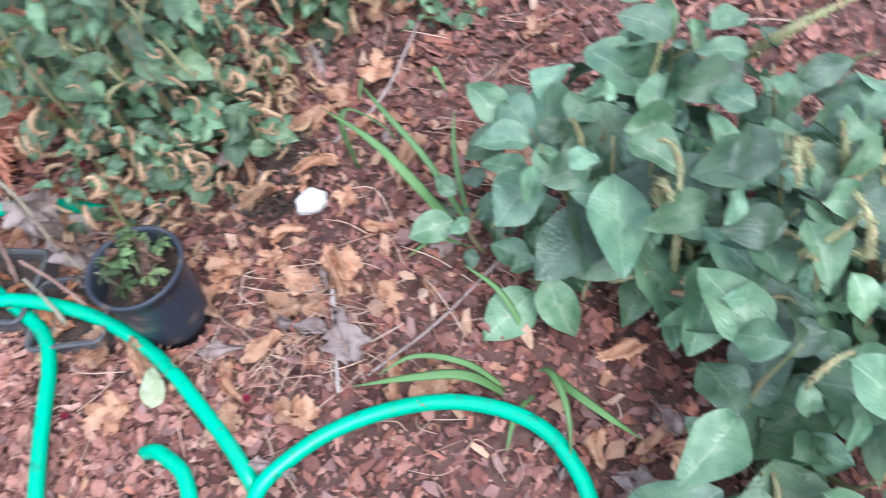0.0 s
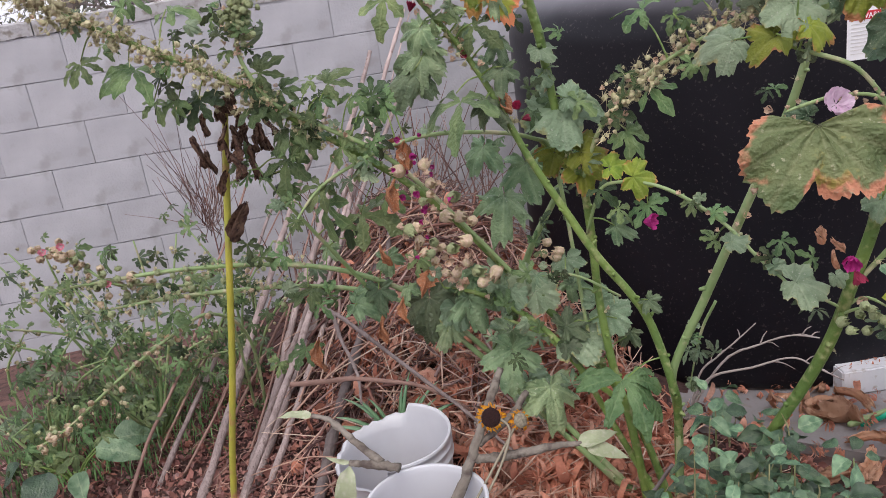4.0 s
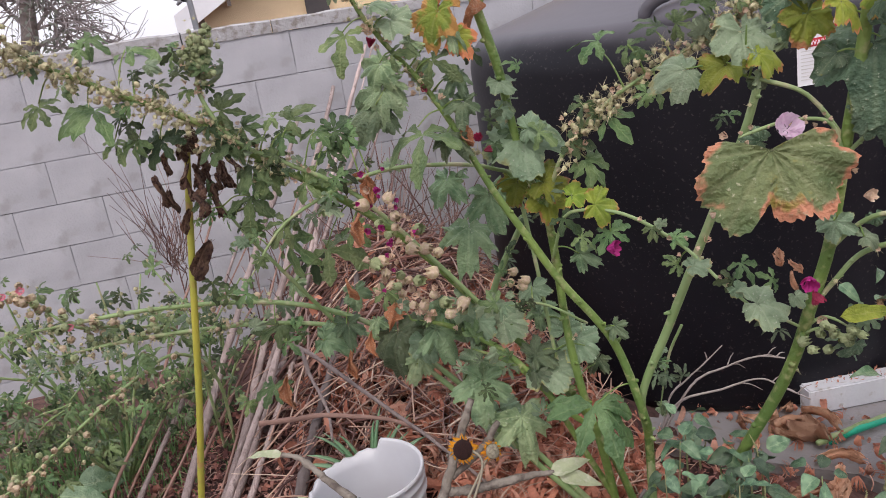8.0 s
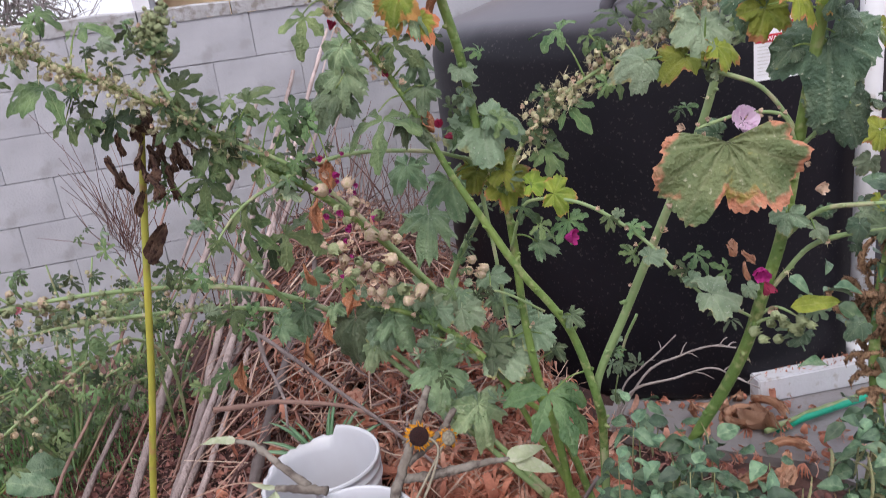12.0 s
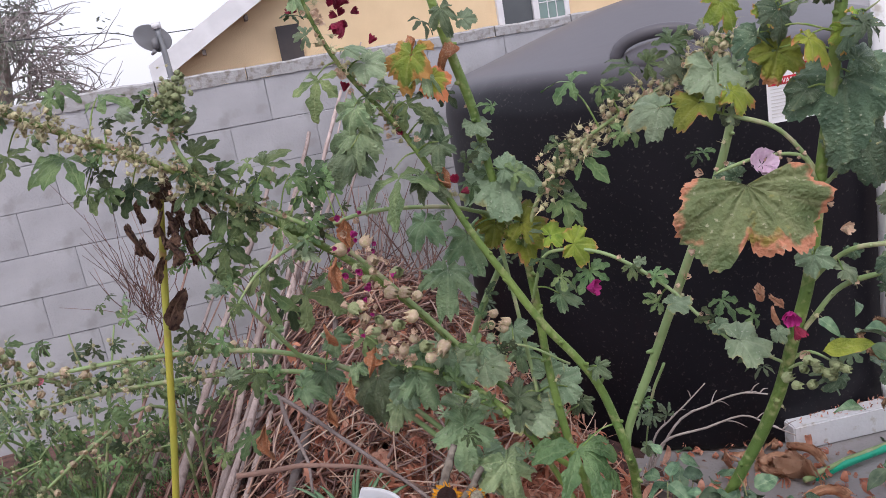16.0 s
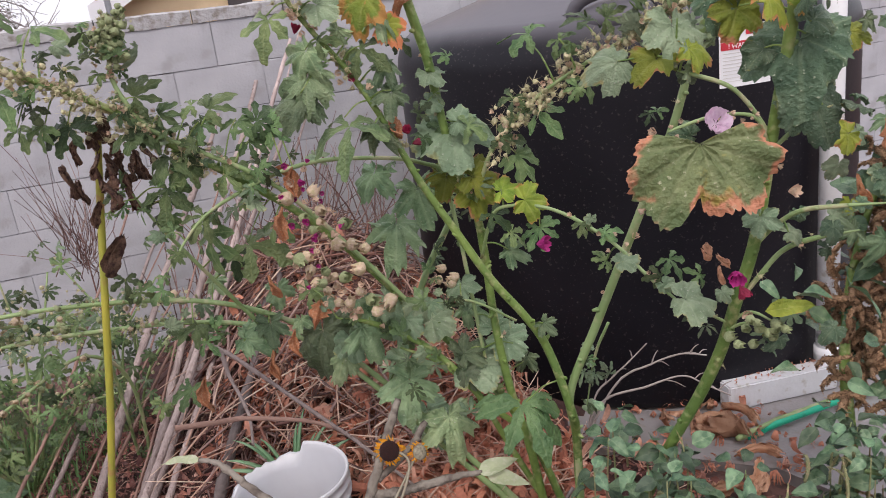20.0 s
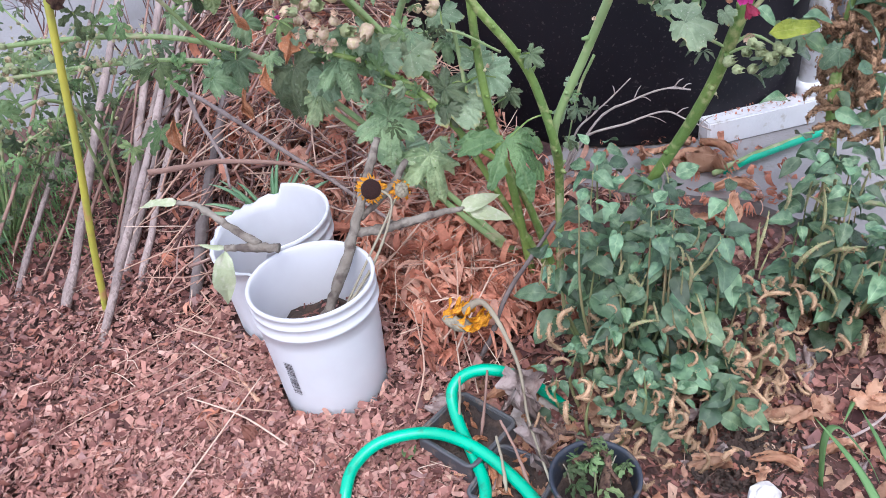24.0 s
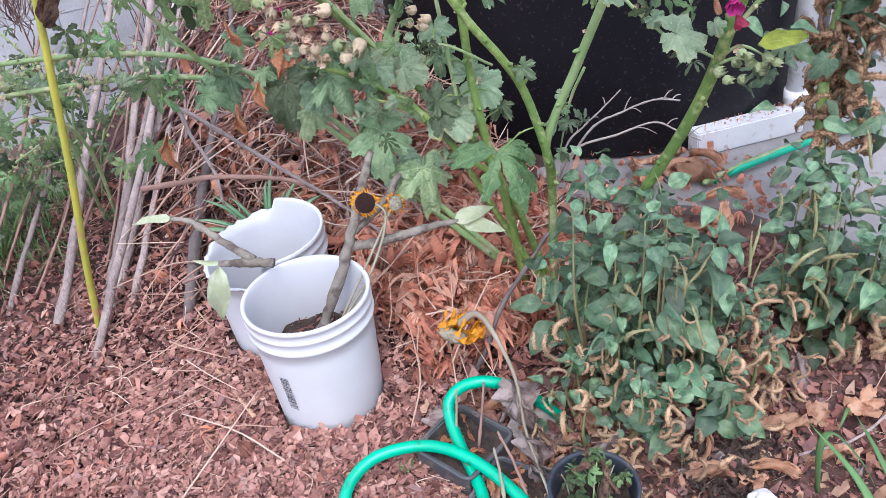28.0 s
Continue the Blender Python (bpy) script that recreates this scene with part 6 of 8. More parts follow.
# ---- yellow stalk with dead leaves ----
def build_stalk():
    base = Vector((0.018, 2.215, 0.0))
    rel = Matrix.Translation(-base)
    p = thing("dead_flower_stalk", base, "bare yellow-green flower stalk with dead brown leaves", "plant")
    part("stalk", Mesh().tube(spline(STALK, 6), 10), M_STAKE, p, at=rel)
    q = random.Random(4)
    for r in DEAD_HANG:
        part("dead_leaf", RAGD[q.randrange(4)], parent=p, at=rel @ facing((r[0], r[1], r[2] + r[3] * 0.5), BACK + Vector((q.uniform(-0.6, 0.6), 0, 0)), (q.uniform(-0.3, 0.3), 0, -1), r[3] * 0.72) @ Matrix.Diagonal((0.6, 1, 1, 1)))
    for _ in range(22):
        # a mass of dead foliage round the top of the stalk
        c = Vector(STALK[-1][:3]) + Vector((q.gauss(0.01, 0.035), q.gauss(-0.01, 0.03), q.uniform(-0.10, 0.05)))
        part("dead_leaf", RAGD[q.randrange(4)], parent=p, at=rel @ facing(c, BACK + Vector((q.uniform(-1, 1), 0, q.uniform(-0.4, 0.4))), (q.uniform(-0.5, 0.5), 0, -1), q.uniform(0.03, 0.065)))
    for _ in range(70):
        c = Vector(STALK[-1][:3]) + Vector((q.gauss(0, 0.06), q.gauss(0, 0.03), q.gauss(0.03, 0.035)))
        part("dry_flower", STAR[q.randrange(4)], parent=p, at=rel @ facing(c, (q.uniform(-1, 1), -1, q.uniform(-0.5, 1)), (0, 0, 1), 0.030))
    return p
STALK_ = [(0.018, 2.215, 0.0, 0.0125), (0.075, 2.15, 0.28, 0.012), (0.145, 2.08, 0.58, 0.0115), (0.203, 2.03, 0.863, 0.011), (0.263, 2.01, 1.17, 0.0105), (0.292, 1.99, 1.30, 0.008)]
STALK = [(*r[:3], r[3] * 0.86) for r in STALK_]
build_stalk()


# ---- branch in the bucket, cut branch, sunflowers ----
def build_branch():
    base = Vector((0.60, 1.60, 0.22))
    rel = Matrix.Translation(-base)
    b = thing("cut_branch", base, "grey knotty pruned branch standing in the bucket soil", "branch")
    part("stem", Mesh().tube(rough(spline([(0.60, 1.60, 0.20, 0.0145), (0.626, 1.606, 0.255, 0.0125), (0.688, 1.637, 0.34, 0.014), (0.745, 1.675, 0.43, 0.012), (0.812, 1.748, 0.512, 0.012), (0.852, 1.789, 0.559, 0.009)], 7), 1), 12), M_BRANCH, b, at=rel)
    part("side_branch", Mesh().tube(rough(spline([(0.734, 1.660, 0.395, 0.011), (0.79, 1.656, 0.386, 0.012), (0.854, 1.651, 0.387, 0.0115), (0.952, 1.637, 0.392, 0.009), (1.0, 1.63, 0.39, 0.006)], 7), 2), 10), M_BRANCH, b, at=rel)
    part("side_branch", Mesh().tube(rough(spline([(0.75, 1.675, 0.42, 0.009), (0.842, 1.711, 0.457, 0.009), (0.904, 1.745, 0.5, 0.008)], 7), 3), 10), M_BRANCH, b, at=rel)
    q = random.Random(6)
    for c, t in (((0.99, 1.63, 0.392), (1, 0, -0.1)), ((1.01, 1.625, 0.385), (0.8, -0.3, -0.5))):
        part("leaf", ovate(90 + q.randrange(9), 0.2, 0.3).mesh("leaf", M_PALEAF), parent=b, at=rel @ facing(c, BACK + UP, t, 0.11))
    for _ in range(12):
        d = Vector((q.uniform(-1, 1), q.uniform(-1, 1), 0.3)).normalized()
        c = Vector((0.626, 1.606, 0.255)).lerp(Vector((0.812, 1.748, 0.512)), q.random()) + d * 0.013
        part("knot", Mesh().tube([(*c, 0.005), (*(c + d * 0.006), 0.003)], 6), M_BRANCH, b, at=rel)


build_branch()


def build_resting_branch():
    base = Vector((0.50, 1.73, 0.37))
    rel = Matrix.Translation(-base)
    b = thing("cut_branch", base, "forked cut branch with pale drooping leaves resting on the bucket rim", "branch")
    part("stem", Mesh().tube(rough(spline([(0.545, 1.697, 0.392, 0.0105), (0.477, 1.736, 0.394, 0.010), (0.425, 1.767, 0.392, 0.008)], 7), 4), 12), M_BRANCH, b, at=rel)
    part("stem", Mesh().tube(rough(spline([(0.505, 1.728, 0.398, 0.0105), (0.443, 1.806, 0.432, 0.0095), (0.391, 1.869, 0.47, 0.0075), (0.345, 1.893, 0.482, 0.006)], 7), 5), 12), M_BRANCH, b, at=rel)
    part("leaf", ovate(3, 0.11, 0.3, 0.05).mesh("leaf", M_PALEAF), parent=b, at=rel @ facing((0.35, 1.89, 0.482), (-0.2, -0.6, 0.8), (-1, 0.3, 0.25), 0.11))
    part("leaf", ovate(5, 0.17, 0.4, 0.06).mesh("leaf", M_PALEAF), parent=b, at=rel @ facing((0.420, 1.755, 0.392), BACK, (-0.25, -0.25, -1), 0.155))
    part("leaf", ovate(6, 0.1, 0.1).mesh("leaf", M_PALEAF), parent=b, at=rel @ facing((0.428, 1.765, 0.395), BACK, (-1, 0.0, 0.25), 0.07))


build_resting_branch()


def build_sunflower(head, nrm, line, label, open_petals, size, back=False, long_=1.0):
    base = Vector(line[0][:3])
    rel = Matrix.Translation(-base)
    q = random.Random(int(head[0] * 1000))
    p = thing("sunflower", base, label, "sunflower")
    part("stalk", Mesh().tube(spline(line, 6), 8), M_WILT, p, at=rel)
    m = facing(head, nrm, (0, 0, 1), size)
    disc = Mesh().lathe([(0.001, 0.13), (0.2, 0.12), (0.33, 0.06), (0.37, 0.0), (0.34, -0.06), (0.1, -0.16)], 20)
    disc.v = [tuple(c + q.uniform(-0.02, 0.02) for c in v) for v in disc.v]
    part("disc", disc, M_WILT if back else M_DISC, p, at=rel @ m)
    shapes = [ovate(200 + k, 0.10 + 0.04 * k, 0.6, 0.12).mesh("petal", M_YELLOW) for k in range(3)]
    for k in range(open_petals * 2):
        a = TAU * k / open_petals + q.uniform(-0.4, 0.4)
        d = Vector((math.cos(a) + q.gauss(0, 0.4), math.sin(a) + q.gauss(-0.2, 0.4), q.uniform(-0.7, 0.5)))
        c = Vector((0.36 * math.cos(a), 0.36 * math.sin(a), 0.0))
        if long_ > 1:
            # the petals of a nodding head hang straight down
            d = m.to_3x3().inverted() @ Vector((q.gauss(0.1, 0.22), q.gauss(-0.1, 0.2), -1))
        part("petal", shapes[k % 3], parent=p, at=rel @ m @ facing(c, Vector((0, 0, 1)) + d * 0.4, d, long_ * q.uniform(0.16, 0.34)))
    return p


build_sunflower((0.787, 1.662, 0.498), (-0.25, -1, 0.55), [(0.62, 1.55, 0.235, 0.004), (0.75, 1.60, 0.34, 0.0035), (0.825, 1.64, 0.455, 0.003), (0.80, 1.665, 0.50, 0.003)], "withered sunflower with a dark brown disc and shrivelled petals", 19, 0.066)
build_sunflower((0.862, 1.672, 0.466), (0.3, -0.7, 0.5), [(0.63, 1.56, 0.235, 0.003), (0.78, 1.62, 0.40, 0.003), (0.85, 1.67, 0.46, 0.003)], "small wilted sunflower turned away with ragged petals", 14, 0.052, True)
build_sunflower((0.872, 1.388, 0.255), (-0.6, -0.25, -0.9), [(0.915, 0.99, 0.05, 0.003), (0.926, 1.10, 0.10, 0.003), (0.933, 1.163, 0.14, 0.0035), (0.954, 1.238, 0.20, 0.004), (0.953, 1.302, 0.25, 0.005), (0.944, 1.367, 0.285, 0.0065), (0.927, 1.392, 0.293, 0.008), (0.890, 1.396, 0.275, 0.010)], "drooping yellow sunflower head on a withered stalk", 12, 0.105, True, 2.0)
# dry rags on the withered stalk
for k, c in enumerate(((0.932, 1.15, 0.13), (0.945, 1.21, 0.18), (0.928, 1.09, 0.10), (0.95, 1.25, 0.2))):
    tagged(part("withered_leaf", RAGG[k % 3], at=facing(c, (-0.3 + 0.2 * k, -1, 0.2), (0.1, -0.1, -1), 0.11 + 0.02 * (k % 2))), "grey-brown withered leaf hanging on the sunflower stalk", "leaf")


# ---- aloe ----
def build_aloe():
    base = Vector((0.575, 2.13, 0.06))
    p = thing("aloe", base, "small green aloe with narrow pointed leaves among dry litter", "aloe")
    q = random.Random(9)
    for k in range(12):
        a = 0.1 + (math.pi - 0.2) * k / 11 + q.gauss(0, 0.15)
        ln, out = q.uniform(0.22, 0.32), q.uniform(0.5, 0.85)
        rows = []
        for j in range(8):
            # each leaf rises, then bends over outwards
            t = j / 7
            rows.append((math.cos(a) * out * ln * t**1.3, 0.5 * math.sin(a) * out * ln * t, 0.06 + ln * 1.35 * t - ln * 0.75 * out * t * t, 0.022 * (1 - t) ** 0.6 + 0.0008))
        part("leaf", Mesh().tube(rows, 8, flat=0.45), M_ALOE, p)


build_aloe()


# ---- leaning canes and brush ----
def build_cane(a, b, r, q, label="dry pale cane leaning back against the wall", stuff_=None):
    base = Vector(a)
    rows = []
    for k in range(7):
        t = k / 6
        c = Vector(a).lerp(Vector(b), t) + Vector((q.gauss(0, 0.008), q.gauss(0, 0.008), q.gauss(0, 0.006)))
        rows.append((*(c - base), r * (1 - 0.35 * t) * q.uniform(0.9, 1.1)))
    return tagged(part("cane", Mesh().tube(rough(spline(rows, 4), int(r * 90000), 0.07), 8), stuff_ or M_CANE, at=Matrix.Translation(base)), label, "cane", "canes leaning on the wall")


q = random.Random(12)
for a, b, r in (((0.007, 2.049, 0.01), (0.86, 3.83, 1.02), 0.0135), ((-0.115, 2.272, 0.0), (0.62, 3.84, 1.12), 0.014), ((0.073, 2.287, 0.0), (0.62, 3.25, 0.74), 0.013),
                ((0.096, 2.212, 0.0), (0.60, 3.10, 0.62), 0.012), ((0.044, 2.40, 0.0), (0.82, 3.84, 1.25), 0.014), ((-0.258, 2.461, 0.0), (0.35, 3.84, 0.75), 0.009),
                ((0.05, 2.25, 0.0), (0.78, 3.83, 0.98), 0.012), ((0.03, 2.33, 0.0), (0.50, 3.12, 0.60), 0.013),
                ((0.10, 2.5, 0.0), (1.1, 3.84, 1.32), 0.012), ((0.15, 2.6, 0.0), (1.0, 3.84, 1.40), 0.011), ((0.3, 2.9, 0.1), (1.14, 3.82, 1.60), 0.005), ((0.4, 3.0, 0.1), (1.22, 3.83, 1.45), 0.006)):
    build_cane(a, b, r, q)
for k in range(9):
    x = q.uniform(-0.35, 0.1)
    build_cane((x, q.uniform(2.3, 2.65), 0.0), (x + q.uniform(0.3, 0.8), q.uniform(2.9, 3.6), q.uniform(0.35, 0.95)), q.uniform(0.004, 0.008), q, "thin brown dry stick leaning in the brush pile", M_TWIG)


def clear_of_buckets(x, y, pad=0.02):
    return math.hypot(x - 0.59, y - 1.59) > 0.15 + pad and math.hypot(x - 0.545, y - 1.917) > 0.17 + pad and math.hypot(x - 0.96, y - 0.915) > 0.077



def heap_z(x, y):
    """The brush pile's surface, highest in the corner of wall and tank."""
    a = math.exp(-(((x - 0.85) / 0.55) ** 2 + ((y - 3.15) / 0.75) ** 2))
    return 0.62 * a + 0.10 * math.exp(-(((x - 0.9) / 0.6) ** 2 + ((y - 2.2) / 0.6) ** 2))


def lay_stalks(name, n, where, length, radii, lean, material, label, cat, seed, lift=(0.0, 0.08)):
    """Dry stalks lying and leaning over the heap, most of them the way the canes lean."""
    q = random.Random(seed)
    m = Mesh()
    for _ in range(n):
        x, y = where(q)
        a, ln = q.gauss(*lean), q.uniform(*length)
        d = Vector((math.cos(a), math.sin(a), 0)) * ln / 2
        r = q.choice(radii)
        c = Vector((x, y, heap_z(x, y) + height(x, y) + q.uniform(*lift)))
        e0, e1 = c - d, c + d
        for e, s_ in ((e0, -1), (e1, 1)):
            e.y = min(e.y, 3.84)
            e.z = max(heap_z(e.x, e.y) + q.uniform(0.0, 0.05), min(c.z + s_ * q.gauss(0.02, 0.06), heap_z(e.x, e.y) + 0.16), 0.02)
        if not all(clear_of_buckets(*e0.lerp(e1, f).xy, 0.03) for f in (0.0, 0.25, 0.5, 0.75, 1.0)):
            continue
        k = Vector([q.gauss(0, 0.06 * ln) for _ in range(3)])
        m.tube(spline([(*e0, r), (*(e0.lerp(e1, 0.35) + k), r * 0.95), (*(e0.lerp(e1, 0.7) + k * 0.6), r * 0.85), (*e1, r * 0.6)], 3), 5)
    return tagged(part(name, m, material), label, cat, kind="stuff")


def build_heap():
    q = random.Random(31)
    m = Mesh()
    nx, ny = 34, 44
    vs = []
    for j in range(ny + 1):
        for i in range(nx + 1):
            x, y = 0.0 + 1.75 * i / nx, 1.75 + 2.1 * j / ny
            vs.append((x, y, heap_z(x, y) + 0.03 * noise.noise(Vector((x * 9, y * 9, 2))) + height(x, y) - 0.02))
    m.add(vs, [(j * (nx + 1) + i, j * (nx + 1) + i + 1, (j + 1) * (nx + 1) + i + 1, (j + 1) * (nx + 1) + i) for j in range(ny) for i in range(nx)])
    tagged(part("brush_mound", m, M_MOUND), "dark mound of decayed brush behind the buckets", "compost heap", kind="stuff")

    def pile(q):
        while True:
            x, y = q.gauss(0.78, 0.30), q.gauss(2.85, 0.42)
            if 0.32 < x < 1.45 and 2.05 < y < 3.75:
                return x, y

    def front(q):
        while True:
            x, y = q.gauss(0.95, 0.34), q.gauss(2.15, 0.40)
            if 0.2 < x < 1.7 and 1.45 < y < 3.2 and not (x > 1.42 and y < 2.5):
                return x, y

    lay_stalks("brush", 1000, pile, (0.10, 0.42), (0.0016, 0.0022, 0.003, 0.004, 0.0055), (0.9, 0.9), M_BRUSH, "tangled grey-brown dry twigs piled by the wall", "brush pile", 32, (-0.02, 0.10))
    lay_stalks("pale_stalks", 110, pile, (0.2, 0.6), (0.0018, 0.0026, 0.0036), (0.85, 0.55), M_STRAW, "long pale dry stalks slanting over the brush", "brush pile", 33, (0.03, 0.14))
    lay_stalks("straw", 800, front, (0.06, 0.34), (0.0012, 0.0018, 0.0025), (0.6, 1.4), M_STRAW, "dry straw-coloured stalks strewn over the litter", "straw", 34, (0.03, 0.09))
    sticks = Mesh()
    for _ in range(150):
        # fine upright dry stalks in front of the wall
        x, y = q.uniform(0.25, 1.25), q.uniform(2.9, 3.75)
        z = heap_z(x, y)
        top = Vector((x + q.gauss(0.12, 0.15), min(3.84, y + q.uniform(0, 0.35)), z + q.uniform(0.1, 0.5)))
        r = q.choice((0.0018, 0.0026, 0.0035))
        sticks.tube(spline([(x, y, z, r), (*((Vector((x, y, z)) + top) / 2 + Vector((q.gauss(0, 0.03), 0, 0))), r), (*top, r * 0.5)], 3), 4)
    tagged(part("upright_stalks", sticks, M_BRUSH), "thin dry stalks standing before the wall", "brush pile", kind="stuff")


build_heap()


def strip(q, ln, w, curl):
    """A rolled dry leaf: a narrow strip that winds up."""
    n, vs, fs = 7, [], []
    a, p = q.uniform(-0.5, 0.5), np.zeros(2)
    for k in range(n):
        t = k / (n - 1)
        ww = w * (0.35 + math.sin(math.pi * (0.15 + 0.8 * t)))
        for s in (-1, 0, 1):
            vs.append((p[0], s * ww, p[1] + (0.35 * ww if s else 0)))
        a += curl / n * (0.5 + t)
        p = p + np.array((math.cos(a), math.sin(a))) * ln / n
    for k in range(n - 1):
        for s in range(2):
            b = k * 3 + s
            fs.append((b, b + 1, b + 4, b + 3))
    return vs, fs


def tuft(q):
    """A dry leaf torn along its pleats: narrow curled strips that fan out from one foot."""
    vs, fs, steps = [(0.0, 0.0, 0.0)], [], 7
    n = q.randrange(5, 10)
    half = q.uniform(0.06, 0.24)
    curl = q.uniform(1.4, 5.0)
    for i in range(n):
        a = -half + 2 * half * i / (n - 1) + q.gauss(0, 0.04)
        p, b = np.zeros(2), q.uniform(-0.1, 0.5)
        ln, w, bend = q.uniform(0.7, 1.0), q.uniform(0.018, 0.034), q.gauss(0, 0.35)
        o, off = len(vs), (i - n / 2) * q.uniform(0.030, 0.045)
        for j in range(1, steps):
            t = j / (steps - 1)
            b -= curl / steps * (0.4 + 1.1 * t)
            p = p + np.array((math.cos(b), math.sin(b))) * ln / steps
            aa = a + bend * t * t
            ww = w * math.sin(math.pi * (0.12 + 0.82 * t)) + 0.004
            x, y = p[0] * math.cos(aa), p[0] * math.sin(aa) + off * min(1.0, 3 * t)
            vs += [(x + ww * math.sin(aa), y - ww * math.cos(aa), p[1] + 0.016), (x - ww * math.sin(aa), y + ww * math.cos(aa), p[1] - 0.016)]
        fs.append((0, o, o + 1))
        for j in range(steps - 2):
            k = o + 2 * j
            fs.append((k, k + 2, k + 3, k + 1))
    return vs, fs


def scatter_strips(name, n, where, surf, size, width, material, label, cat, seed, tilt=0.5, tufts=True, lift=0.035):
    q = random.Random(seed)
    m, shapes = Mesh(), [strip(q, 1.0, width, q.uniform(1.5, 5.0)) if not tufts or k % 9 == 0 else tuft(q) for k in range(24)]
    shapes = [(np.array(vs, float), fs) for vs, fs in shapes]
    for _ in range(n):
        x, y = where(q)
        vs, fs = shapes[q.randrange(24)]
        turn = np.array(Euler((q.gauss(0, tilt), q.gauss(0, tilt), q.uniform(0, TAU))).to_matrix())
        m.add((vs * (size * q.uniform(0.5, 1.4))) @ turn.T + np.array((x, y, surf(x, y) + q.uniform(0.0, lift))), fs)
    return tagged(part(name, m, material), label, cat, kind="stuff")


def rust_spot(q):
    while True:
        x, y = q.gauss(1.08, 0.25), q.gauss(1.98, 0.32)
        if q.random() < 0.15:
            x, y = q.uniform(0.35, 1.25), q.uniform(2.3, 3.2)
        if 1.5 < y < 3.4 and x > 0.2 and not (x > 1.42 and y < 2.5) and clear_of_buckets(x, y, 0.07):
            return x, y


scatter_strips("dry_leaf_drift", 3400, rust_spot, lambda x, y: heap_z(x, y) + height(x, y) + 0.022, 0.11, 0.05, M_RUST, "rust-orange torn and curled dry leaves drifted behind the buckets", "dry leaves", 41, 0.45)
scatter_strips("pleated_leaf_drift", 520, rust_spot, lambda x, y: heap_z(x, y) + height(x, y) + 0.045, 0.14, 0.07, M_RUST, "large pleated pinkish-orange dry leaves on the drift", "dry leaves", 42, 0.35)
def on_beam(q):
    u, v = 0.40 * q.random() ** 0.6, 0.06 * q.random() ** 0.5
    return 2.032 + u * math.cos(radians(-6.8)) - v * math.sin(radians(-6.8)), 2.056 + u * math.sin(radians(-6.8)) + v * math.cos(radians(-6.8))


scatter_strips("beam_litter", 60, on_beam, lambda x, y: 0.137, 0.016, 0.12, M_RUST, "small dry leaf bits lying on the painted beam", "dry leaves", 44, 0.2, tufts=False, lift=0.004)
scatter_strips("slab_leaf_drift", 170, lambda q: (q.gauss(*q.choice(((1.74, 0.10), (2.06, 0.08), (1.95, 0.12), (1.62, 0.08)))), q.gauss(*q.choice(((1.98, 0.07), (1.80, 0.09), (2.18, 0.05))))), lambda x, y: 0.05, 0.06, 0.12, M_RUST, "orange curled dry leaves lying on the concrete slab", "dry leaves", 43)


# ---- litter over the whole bed ----
def scatter_flakes(name, n, where, lo, hi, aspect, curl, tilt, material, label, cat, seed, lift=0.006):
    """Broken flat pieces: uneven six-sided flakes, a little bent, lying over one another."""
    q = random.Random(seed)
    m = Mesh()
    vs_all, fs_all = [], []
    for _ in range(n):
        x, y = where(q)
        s, w = lo + (hi - lo) * q.random() ** 1.7, q.uniform(*aspect)
        c = q.uniform(-curl, curl)
        yaw, t1, t2 = q.uniform(0, TAU), q.gauss(0, tilt), q.gauss(0, tilt)
        cy, sy = math.cos(yaw), math.sin(yaw)
        z0 = height(x, y) + heap_z(x, y) + lift * q.uniform(0.3, 3.2) + abs(t1) * s * 0.3
        o = len(vs_all)
        for u, k in ((-0.5, q.uniform(0.05, 0.9)), (q.uniform(-0.25, 0.25), q.uniform(0.7, 1.2)), (0.5, q.uniform(0.05, 0.9))):
            for v in (-0.5, 0.5):
                px, py = (u + q.uniform(-0.16, 0.16)) * s, (v + q.uniform(-0.15, 0.15)) * w * k * s
                pz = c * s * (u * u * 4 - 0.5) + px * t1 + py * t2 + c * 0.5 * s * abs(v)
                vs_all.append((x + px * cy - py * sy, y + px * sy + py * cy, z0 + pz))
        fs_all += [(o, o + 2, o + 3, o + 1), (o + 2, o + 4, o + 5, o + 3)]
    m.v, m.f, m.uv = vs_all, fs_all, [(1.0, 0.0)] * len(vs_all)
    return tagged(part(name, m, material, smooth=False), label, cat, kind="stuff")


def on_slab(x, y):
    return y > 1.19 and x > 1.5 and (x - 1.5) * 0.93 + (y - 2.12) * 0.64 > 0.02


def bed(q):
    while True:
        x, y = q.uniform(-0.9, 2.9), q.uniform(-0.45, 3.1)
        if q.random() < max(0.0, (x - 2.2) / 0.8, (-0.2 - x) / 0.9, (0.0 - y) / 0.6):
            continue
        if clear_of_buckets(x, y, -0.005) and not on_slab(x, y) and (y < 2.7 or x < 1.4) and not (0.68 < x < 1.55 and 1.52 < y < 3.0 and q.random() < 0.8):
            return x, y


def fore(q):
    while True:
        x, y = q.gauss(0.25, 0.45), q.gauss(1.35, 0.45)
        if clear_of_buckets(x, y, -0.005) and -0.9 < x < 0.95 and y > 0.2:
            return x, y


